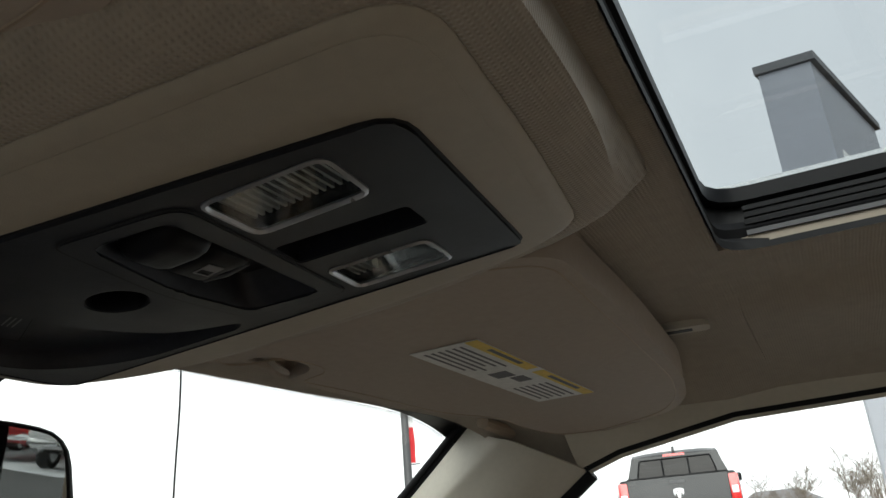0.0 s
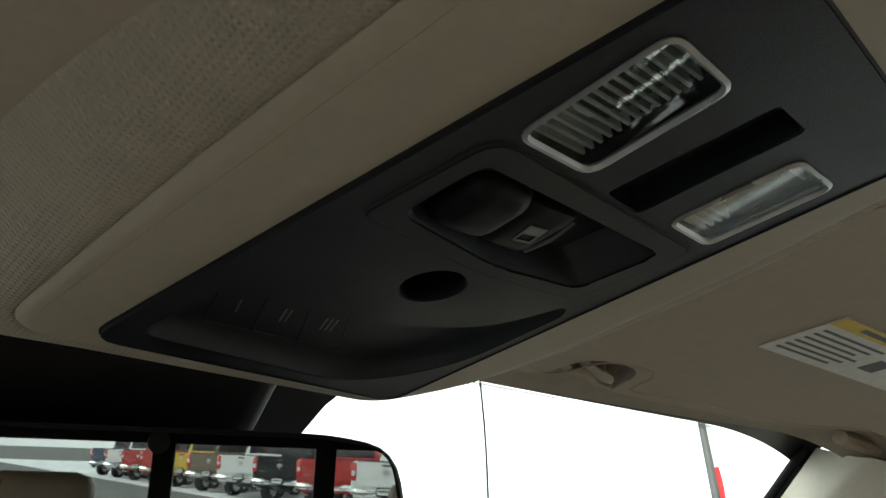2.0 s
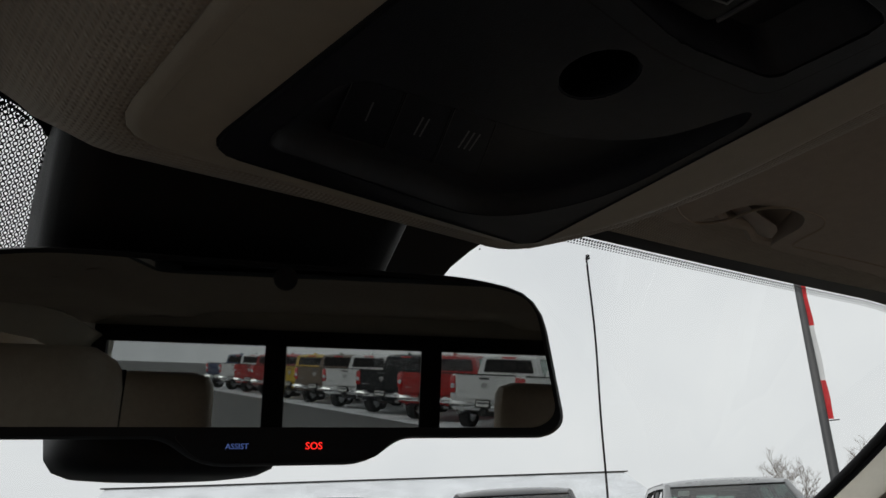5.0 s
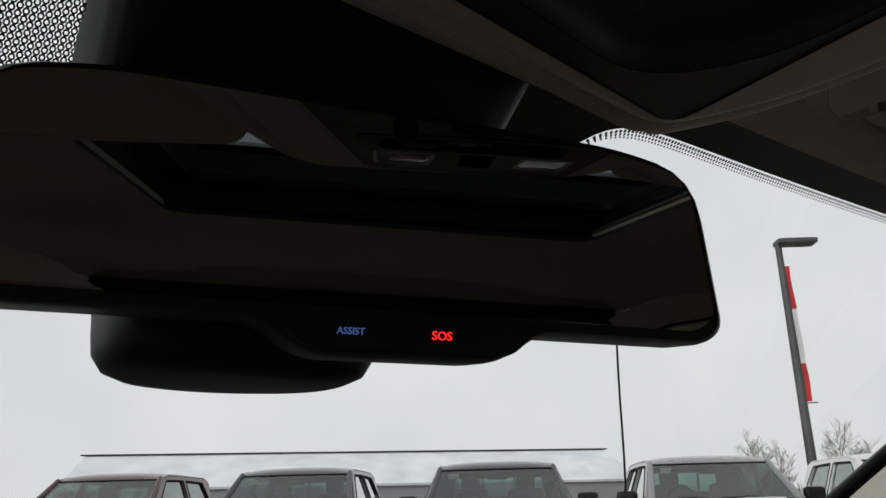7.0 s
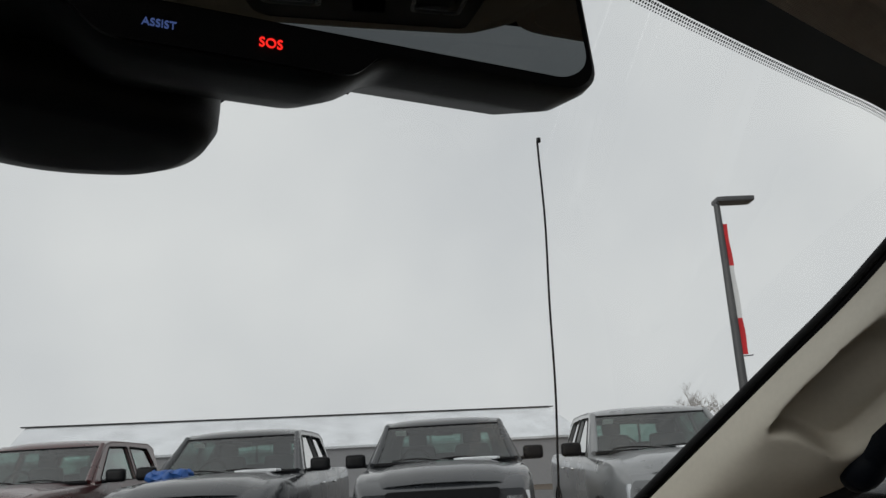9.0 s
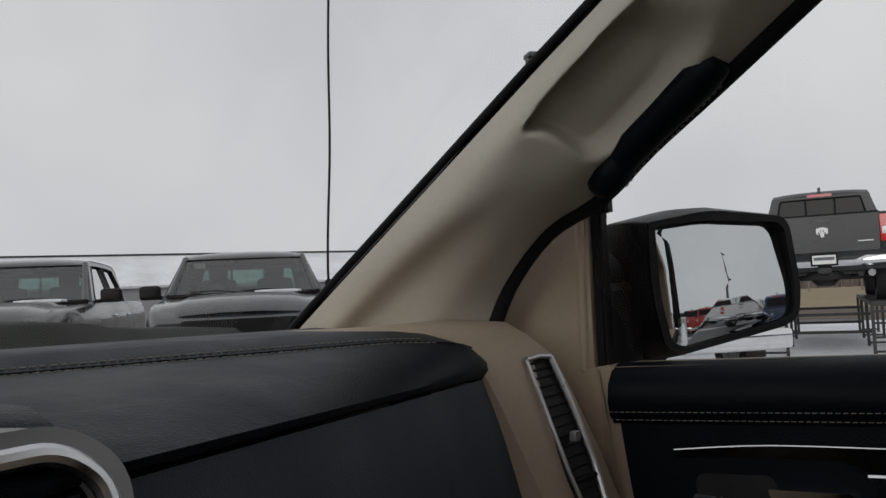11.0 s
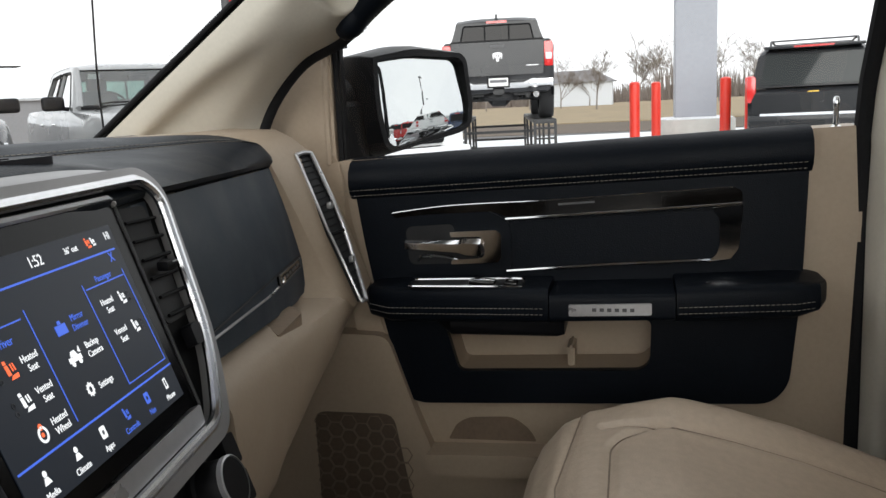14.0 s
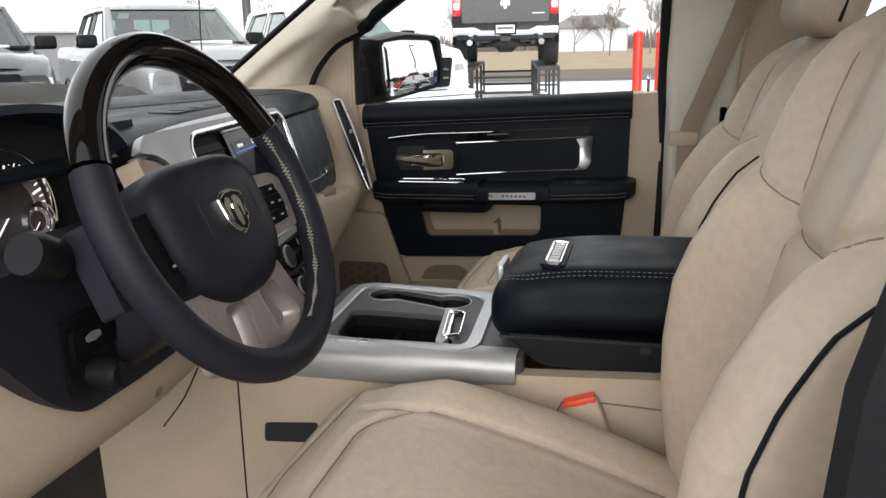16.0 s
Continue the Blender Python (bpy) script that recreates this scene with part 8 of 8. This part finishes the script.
        part("roof_fin", prism([(-1.02, 1.95), (-1.26, 1.93), (-1.25, 2.02), (-1.21, 2.025)], -0.025, 0.025, YZ), paint, root)
        part("underbody", boxm(-0.62, 0.62, -2.7, 2.4, 0.44, 0.58, 0.04), IRON, root)
        part("axle", tube([(-0.80, -1.95, 0.40), (-0.22, -1.95, 0.40), (-0.12, -1.95, 0.39), (0.12, -1.95, 0.39), (0.22, -1.95, 0.40), (0.80, -1.95, 0.40)], [0.05, 0.05, 0.14, 0.14, 0.05, 0.05], 12), IRON, root)
        part("spare_wheel", lathe([(0.0, 0.16), (0.25, 0.16), (0.36, 0.12), (0.38, 0.05), (0.34, 0.0), (0.0, 0.0)], 24, Matrix.Translation((0, -2.42, 0.36))), IRON, root)
        part("hitch", boxm(-0.10, 0.10, -3.0, -2.7, 0.46, 0.56, 0.02), IRON, root)
        for sx in (1, -1):
            part("leaf_spring", boxm(sx * 0.52 - 0.04, sx * 0.52 + 0.04, -2.72, -1.2, 0.40, 0.47, 0.01), IRON, root)
    root.matrix_world = Matrix.Translation(at) @ Matrix.Rotation(yaw, 4, "Z")
    return root


P_GREY = mat("grey_truck_paint", (0.020, 0.0205, 0.023), 0.28, coat=0.25, var=0.05, scale=1, spec=0.3)
P_SLATE = mat("slate_truck_paint", (0.024, 0.026, 0.030), 0.26, coat=0.6, var=0.05, scale=1)
P_SILVER = mat("silver_truck_paint", (0.19, 0.195, 0.20), 0.3, coat=0.8, var=0.05, scale=1)
P_DARK = mat("dark_truck_paint", (0.012, 0.013, 0.015), 0.25, coat=0.25, var=0.05, scale=1, spec=0.25)
P_RED = mat("red_truck_paint", (0.35, 0.012, 0.010), 0.25, coat=1.0, var=0.05, scale=1)
P_WHITE = mat("white_truck_paint", (0.70, 0.70, 0.70), 0.3, coat=1.0, var=0.04, scale=1)
P_YELLOW = mat("yellow_truck_paint", (0.60, 0.40, 0.02), 0.3, coat=1.0, var=0.05, scale=1)
P_BROWN = mat("brown_truck_paint", (0.14, 0.10, 0.07), 0.3, coat=1.0, var=0.05, scale=1)
P_BLUE = mat("blue_truck_paint", (0.02, 0.04, 0.10), 0.25, coat=1.0, var=0.05, scale=1)

# the row that faces us
ROW = radians(43)
FWD, SIDE = Vector((math.sin(ROW), math.cos(ROW), 0)), Vector((math.cos(ROW), -math.sin(ROW), 0))
P_MAROON = mat("maroon_truck_paint", (0.055, 0.012, 0.012), 0.28, coat=0.6, var=0.05, scale=1)
for k, (paint, dist, lbl) in enumerate(((P_MAROON, 0.4, "dark maroon pickup parked facing the lane"), (P_SLATE, 0.2, "slate grey pickup with snow on its bonnet"), (P_SLATE, 0.0, "slate grey pickup with snow on its bonnet"), (P_SILVER, 0.0, "silver grey pickup parked facing the lane"), (P_WHITE, 0.3, "white pickup at the end of the row"))):
    c = Vector((-0.04, -0.36, 0)) + FWD * (11.1 + dist) + SIDE * (2.72 * (k - 2) - 0.22)
    p = pickup("pickup_truck", paint, lbl, (c.x, c.y, GZ), math.pi - ROW, True, False)
    if k in (1, 2, 3):
        sn = thing("snow_patch", (c.x, c.y, GZ + 1.25), "thin patch of melting snow on a bonnet", "snow")
        q = Matrix.Translation((c.x, c.y, GZ)) @ Matrix.Rotation(math.pi - ROW, 4, "Z")
        blob = roundbox((0, 0, 0), (0.26, 0.09, 0.022), 0.02, 5)
        for v in blob.verts:
            v.co.x += 0.06 * noise.noise(v.co * 9)
            v.co.y += 0.06 * noise.noise(v.co * 9 + Vector((5, 0, 0)))
        blob.transform(q @ Matrix.Translation((-0.40, 1.12, 1.405)))
        part("snow", blob, SNOW, sn)
        tag = thing("price_sheet", (c.x, c.y, GZ + 1.75), "white price sheet behind a windscreen", "paper")
        sheet = boxm(-0.07, 0.07, -0.002, 0.002, -0.045, 0.045)
        sheet.transform(q @ Matrix.Translation((0.56, 0.430, 1.775)) @ Matrix.Rotation(radians(-50), 4, "X"))
        part("sheet", sheet, WHITE_PAPER, tag)
        if k == 1:
            cl = thing("blue_cloth", (c.x, c.y, GZ + 1.28), "crumpled blue cloth lying on a bonnet", "cloth")
            rag = roundbox((0, 0, 0), (0.24, 0.18, 0.06), 0.05, 9)
            for v in rag.verts:
                v.co += Vector((noise.noise(v.co * 14), noise.noise(v.co * 14 + Vector((3, 1, 0))), noise.noise(v.co * 18 + Vector((0, 7, 2))))) * 0.06
            rag.transform(q @ Matrix.Translation((0.62, 1.34, 1.40)))
            part("cloth", rag, mat("blue_tarp", (0.02, 0.09, 0.32), 0.5, var=0.2), cl)

# the truck on the display ramp
RX, RY = 16.9, 2.29
pickup("display_pickup", P_GREY, "dark grey pickup raised on a display ramp", (RX, RY, GZ + 0.86), radians(-81), True, True)
rmp = thing("display_ramp", (0, 0, 0), "black steel vehicle display ramp", "ramp")
for xx in (-0.80, 0.80):
    part("runway", boxm(xx - 0.20, xx + 0.20, -3.1, 3.0, 0.78, 0.86, 0.01), IRON, rmp)
    for yy in (-3.05, -1.1, 1.0, 2.9):
        for dx in (-0.18, 0.18):
            part("leg", boxm(xx + dx - 0.025, xx + dx + 0.025, yy - 0.025, yy + 0.025, 0, 0.79), IRON, rmp)
        for zz in ((0.06, 0.28, 0.50, 0.68) if yy < -3 else (0.06,)):
            part("rung", boxm(xx - 0.18, xx + 0.18, yy - 0.018, yy + 0.018, zz, zz + 0.035), IRON, rmp)
for yy in (-2.0, 1.4):
    part("cross_bar", boxm(-0.64, 0.64, yy - 0.025, yy + 0.025, 0.60, 0.65), IRON, rmp)
    part("cross_bar", boxm(-0.64, 0.64, yy - 0.025, yy + 0.025, 0.30, 0.35), IRON, rmp)
rmp.matrix_world = Matrix.Translation((RX, RY, GZ)) @ Matrix.Rotation(radians(-81), 4, "Z")


# the dark SUV
def suv(at, yaw):
    root = thing("parked_suv", (0, 0, 0), "black sport utility vehicle seen from behind", "suv")
    bs = []
    for y, w, zt in ((-2.50, 0.93, 1.10), (-2.42, 1.0, 1.18), (-1.0, 1.02, 1.18), (1.2, 1.0, 1.12), (2.3, 0.96, 1.05), (2.5, 0.88, 0.9)):
        bs.append([(-w * 0.9, y, 0.42), (-w, y, 0.55), (-w, y, zt - 0.1), (-w * 0.96, y, zt), (w * 0.96, y, zt), (w, y, zt - 0.1), (w, y, 0.55), (w * 0.9, y, 0.42)])
    body = part("body", loft(bs, closed=True), P_DARK, root)
    cb = []
    for y, w, zt in ((-2.44, 0.90, 1.2), (-2.30, 0.82, 1.78), (-2.15, 0.76, 1.88), (-0.5, 0.75, 1.92), (0.5, 0.74, 1.87), (1.35, 0.85, 1.14)):
        cb.append([(-0.97, y, 1.15), (-w - 0.03, y, zt - 0.07 if zt > 1.3 else zt), (-w + 0.1, y, zt), (w - 0.1, y, zt), (w + 0.03, y, zt - 0.07 if zt > 1.3 else zt), (0.97, y, 1.15)])
    part("cab", loft(cb), P_DARK, root)
    win = mat("suv_window", (0.014, 0.017, 0.017), 0.03, var=0.05, spec=0.3)
    part("rear_window", loft([[(-0.72, -2.315, 1.74), (0.72, -2.315, 1.74)], [(-0.82, -2.445, 1.24), (0.82, -2.445, 1.24)]]), win, root)
    for sx in (1, -1):
        part("side_window", loft([[(sx * 0.81, -2.1, 1.80), (sx * 0.965, -2.25, 1.24)], [(sx * 0.80, 0.3, 1.80), (sx * 0.975, 1.0, 1.22)]]), win, root)
        part("tail_light", roundbox((sx * 0.945, -2.44, 1.18), (0.075, 0.06, 0.22), 0.03, 3), RED_LAMP, root, "tall red tail light")
        part("roof_rack", tube(smooth_path([(sx * 0.66, -2.22, 1.86), (sx * 0.66, -2.08, 1.955), (sx * 0.66, -1.6, 1.985), (sx * 0.66, -0.3, 1.985), (sx * 0.66, 0.25, 1.955), (sx * 0.66, 0.45, 1.88)], 5), 0.020, 6), DARK_SILVER, root)
        for y in (1.6, -1.5):
            wheel_at(root, sx * 0.9, y, 0.39)
    for y in (-1.75, -0.2):
        part("rack_bar", tube([(-0.66, y, 1.985), (0.66, y, 1.985)], 0.016, 6), DARK_SILVER, root)
    part("tailgate_seam", boxm(-0.86, 0.86, -2.462, -2.44, 1.205, 1.215), DEEP, root)
    part("plate_hood", roundbox((0, -2.47, 1.05), (0.34, 0.02, 0.018), 0.01, 3), DARK_SILVER, root)
    part("brake_light", boxm(-0.30, 0.30, -2.49, -2.455, 1.838, 1.868, 0.005), RED_LAMP, root)
    part("spoiler", roundbox((0, -2.34, 1.855), (0.76, 0.14, 0.030), 0.025, 3), P_DARK, root)
    part("bumper", roundbox((0, -2.50, 0.62), (0.98, 0.10, 0.15), 0.05, 4), P_DARK, root)
    part("bumper_strip", roundbox((0, -2.56, 0.76), (0.80, 0.05, 0.025), 0.015, 3), HEAD_LAMP, root)
    part("emblem", prism(rounded([(-0.10, 1.08), (0.06, 1.08), (0.10, 1.13), (-0.06, 1.13)], 0.01), 2.47, 2.49, XZ, 0.004), mat("gold_emblem", (0.65, 0.42, 0.08), 0.3, metal=0.8), root)
    part("plate", prism([(-0.22, 0.86), (0.22, 0.86), (0.22, 1.06), (-0.22, 1.06)], 2.47, 2.488, XZ, 0.004), BLACK, root, smooth=0)
    for k in range(3):
        part("plate_bar", prism([(-0.12 + 0.08 * k, 0.97), (-0.06 + 0.08 * k, 0.97), (-0.06 + 0.08 * k, 1.00), (-0.12 + 0.08 * k, 1.00)], 2.49, 2.494, XZ), WHITE_PAPER, root, smooth=0)
    part("name_badge", prism([(-0.85, 0.90), (-0.52, 0.90), (-0.52, 0.935), (-0.85, 0.935)], 2.46, 2.475, XZ), CHROME, root, smooth=0)
    root.matrix_world = Matrix.Translation(at) @ Matrix.Rotation(yaw, 4, "Z")
    return root


suv((16.45, -3.84, GZ), radians(-101))

# ---- canopy column, posts, lamp pole, tower ----
colm = thing("canopy_column", (20.3, -1.9, GZ), "grey metal clad column on a concrete base", "column")
part("shaft", boxm(19.9, 20.75, -2.45, -1.50, GZ + 0.4, 9.0, 0.02), COLUMN, colm)
part("base", lathe([(0, 0.55), (0.95, 0.55), (0.98, 0.50), (0.98, 0.0), (0, 0)], 36, Matrix.Translation((20.3, -1.95, GZ))), CONCRETE, colm)
part("snow_cap", lathe([(0, 0.60), (0.80, 0.59), (0.93, 0.555), (0.9, 0.54)], 24, Matrix.Translation((20.3, -1.95, GZ))), SNOW, colm)
bo = None
for x, y in ((17.03, -0.54), (19.0, -1.03), (16.7, -2.30), (18.3, -2.98)):
    if bo is None:
        bo = thing("bollard", (x, y, GZ), "red painted steel bollard", "bollard", "red bollards")
        part("post", lathe([(0, 1.46), (0.06, 1.455), (0.105, 1.43), (0.105, 0.0), (0, 0)], 20, Matrix.Translation((x, y, GZ))), RED_PAINT, bo)
    else:
        copy_thing(bo, Matrix.Translation((x, y, GZ)))
lp = thing("lamp_pole", (23.65, 11.62, GZ), "grey steel car lot lamp pole with red banner", "lamp pole")
part("pole", tube([(23.65, 11.62, GZ), (23.65, 11.62, 9.3)], [0.16, 0.10], 12), DARK_SILVER, lp)
part("lamp_head", roundbox((24.05, 11.25, 9.38), (0.62, 0.30, 0.09), 0.05, 4, Matrix.Rotation(radians(-40), 4, "Z")), DARK_SILVER, lp)
RED_CLOTH = mat("red_banner_cloth", (0.50, 0.02, 0.025), 0.8, var=0.15, scale=2)
WHITE_CLOTH = mat("white_banner_cloth", (0.6, 0.6, 0.6), 0.8, var=0.1, scale=2)
for z0, z1, mt in ((4.35, 5.5, RED_CLOTH), (5.5, 7.2, WHITE_CLOTH), (7.2, 8.6, RED_CLOTH)):
    part("banner", thick(loft([[(23.70 + (0.10 + 0.012 * (8.6 - z0 - (z1 - z0) * k / 6)) * u + 0.03 * math.sin(k + z0), 11.55 - (0.10 + 0.012 * (8.6 - z0 - (z1 - z0) * k / 6)) * u, z0 + (z1 - z0) * k / 6) for k in range(7)] for u in (0, 0.5, 1)]), 0.01), mt, lp)
part("banner_arm", tube([(23.65, 11.62, 4.30), (23.95, 11.3, 4.32)], 0.02, 6), DARK_SILVER, lp)
lp.location = (23.51, 11.90, GZ)
copy_thing(lp, Matrix.Translation((8.8, -46.0, GZ)))
tw = thing("showroom_tower", (40, -3, GZ), "grey metal clad showroom sign tower", "building")
part("wall", prism([(34.8, -1.36), (34.8, -3.56), (44.2, -6.4), (44.2, -4.0)], 9.5, 20.4), COLUMN, tw)
part("leg", boxm(36.0, 37.0, -3.95, -3.05, GZ, 9.6), COLUMN, tw)
part("parapet", prism([(34.6, -1.2), (34.6, -3.75), (44.4, -6.7), (44.4, -3.9)], 20.4, 20.8), DARK_SILVER, tw)

for k in range(6):
    part("sign_mark", prism([(36.0 + 1.2 * k, -3.97 - 0.365 * k), (36.8 + 1.2 * k, -4.21 - 0.365 * k), (36.8 + 1.2 * k, -4.16 - 0.365 * k), (36.0 + 1.2 * k, -3.92 - 0.365 * k)], 14.6, 16.4), WHITE_PAPER, tw)

# long low building with a snowy roof behind the row
lb = thing("long_shed", (22, 38, GZ), "long low shed with snow covered roof", "building")
LB = Matrix.Translation((20, 34, GZ)) @ Matrix.Rotation(radians(-28), 4, "Z")
rf = loft([[(-12, 0, 2.4), (-12, 5, 4.15)], [(16, 0, 2.4), (16, 5, 4.15)]])
rf.transform(LB)
part("roof", thick(rf, 0.12), SNOW, lb, "snow covered roof slope")
wl_ = boxm(-12, 16, 0.2, 10, 0, 2.4)
wl_.transform(LB)
part("wall", wl_, mat("shed_wall", (0.25, 0.25, 0.26), 0.7), lb)
rd = boxm(-12.2, 16.2, 4.85, 5.25, 4.16, 4.22)
rd.transform(LB)
part("ridge", rd, IRON, lb)


# ---- trees ----
def tree(name, at, h, seed, label):
    rnd = random.Random(seed)
    root = thing(name, at, label, "tree", "bare winter trees")
    segs = []

    def grow(p, d, length, r, depth):
        q = p + d * length
        segs.append((p, q, r, r * 0.7))
        if depth == 0:
            return
        for c in range(4):
            if c == 0 and depth > 2:
                nd = (d + Vector((rnd.uniform(-1, 1), rnd.uniform(-1, 1), rnd.uniform(0.1, 0.5))) * 0.24).normalized()
                grow(q, nd, length * rnd.uniform(0.74, 0.88), r * 0.66, depth - 1)
                continue
            a = rnd.uniform(0, 6.283)
            out = Vector((math.cos(a), math.sin(a), rnd.uniform(0.15, 0.75)))
            nd = (d * 0.62 + out * rnd.uniform(0.55, 0.9)).normalized()
            grow(p.lerp(q, rnd.uniform(0.45, 1.0)), nd, length * rnd.uniform(0.58, 0.78), r * 0.48, depth - 1)
    base = Vector(at)
    grow(base, Vector((rnd.uniform(-0.05, 0.05), rnd.uniform(-0.05, 0.05), 1)).normalized(), h * 0.235, h * 0.012, 5)
    vt, fc_ = [], []

    def stick(lst):
        vt.clear()
        fc_.clear()
        for p, q, r0, r1 in lst:
            d = (q - p).normalized()
            u = d.cross(Vector((0.31, 0.52, 0.79))).normalized()
            w = d.cross(u)
            k = len(vt)
            n = 4 if r0 > 0.04 else 3
            for c, r in ((p, r0), (q, r1)):
                for a in range(n):
                    vt.append(c + (u * math.cos(2 * math.pi * a / n) + w * math.sin(2 * math.pi * a / n)) * max(r, 0.007))
            for a in range(n):
                fc_.append((k + a, k + (a + 1) % n, k + n + (a + 1) % n, k + n + a))
        me = bpy.data.meshes.new("tmp")
        me.from_pydata(vt, [], fc_)
        bm = bmesh.new()
        bm.from_mesh(me)
        bpy.data.meshes.remove(me)
        return bm
    part("trunk", stick(segs[:4]), BARK, root)
    part("crown", stick(segs[4:]), BARK, root, "bare branching crown")
    return root


for i, (x, y, h) in enumerate(((78, 9, 9), (80, 6.2, 7.5), (66, 2.2, 7.2), (72, -1.0, 8.6), (75, -2.6, 9.5), (79, -8.5, 9.5), (74, -11, 8.5), (82, 14, 8), (60, 29, 10), (57, 33, 9), (64, 36, 8), (90, -5, 9), (92, 4, 8), (88, 20, 9))):
    tree("tree", (x, y, GZ), h * 0.92, 40 + i, "bare leafless winter tree beyond the field")
# far wood: a broken hedge line of many twigs
rnd = random.Random(9)
hv, hf = [], []
for i in range(9000):
    a = radians(rnd.uniform(35, 118))
    d = rnd.uniform(110, 135)
    x, y = d * math.sin(a), d * math.cos(a)
    h = rnd.uniform(0.8, 4.2) * (0.75 + 0.5 * noise.noise((a * 9, 0, 0)) + (0.55 if x > 0 and -22 < y < -4 else 0))
    w = rnd.uniform(0.04, 0.16)
    k = len(hv)
    s = rnd.uniform(-1, 1)
    hv += [(x, y - w, GZ), (x, y + w, GZ), (x + s, y + s * 0.5, GZ + h)]
    hf.append((k, k + 1, k + 2))
me = bpy.data.meshes.new("far_wood")
me.from_pydata(hv, [], hf)
# Twig colour is set paler to carry the haze in front of the wood.
me.materials.append(mat("hazed_twigs", (0.15, 0.125, 0.11), 0.95))
tagged(new("far_wood", me), "distant bare woodland edge", "wood", kind="stuff")
# far house
hs_ = thing("far_house", (95, 7, GZ), "white gabled house beyond the field", "house")
part("wall", boxm(92, 98, 1.5, 9.5, GZ, 2.9), mat("house_siding", (0.55, 0.57, 0.6), 0.7), hs_)
part("roof", prism([(1.0, 2.9), (10.0, 2.9), (7.5, 4.2), (3.5, 4.2)], 91.6, 98.4, YZ), mat("house_roof", (0.25, 0.25, 0.27), 0.8), hs_)

# ---- the row behind us, seen in the mirrors ----
BACK = [(P_BLUE, "dark blue pickup"), (P_WHITE, "white pickup"), (P_WHITE, "white pickup"), (P_RED, "red pickup"), (P_DARK, "dark pickup"), (P_WHITE, "white pickup"), (P_BROWN, "brown pickup"), (P_YELLOW, "yellow pickup"), (P_RED, "red pickup"), (P_RED, "dark red pickup"), (P_WHITE, "white pickup"), (P_BLUE, "blue pickup")]
made = {}
for k, (paint, lbl) in enumerate(BACK, -2):
    at = Vector((4.9 - 1.2 * k, -22.5 - 2.9 * k, GZ))
    yaw = math.pi + radians(34)
    if paint.name in made:
        copy_thing(made[paint.name], Matrix.Translation(at) @ Matrix.Rotation(yaw, 4, "Z"))
    else:
        made[paint.name] = pickup("pickup_truck", paint, lbl + " in the sales row", at, yaw, False, True)
setting("pavement_snow", prism([(-25, -85), (25, -85), (12, -20.5), (3, -19.0)], GZ, GZ + 0.015), SNOW, "snow strip under the sales row", "pavement")
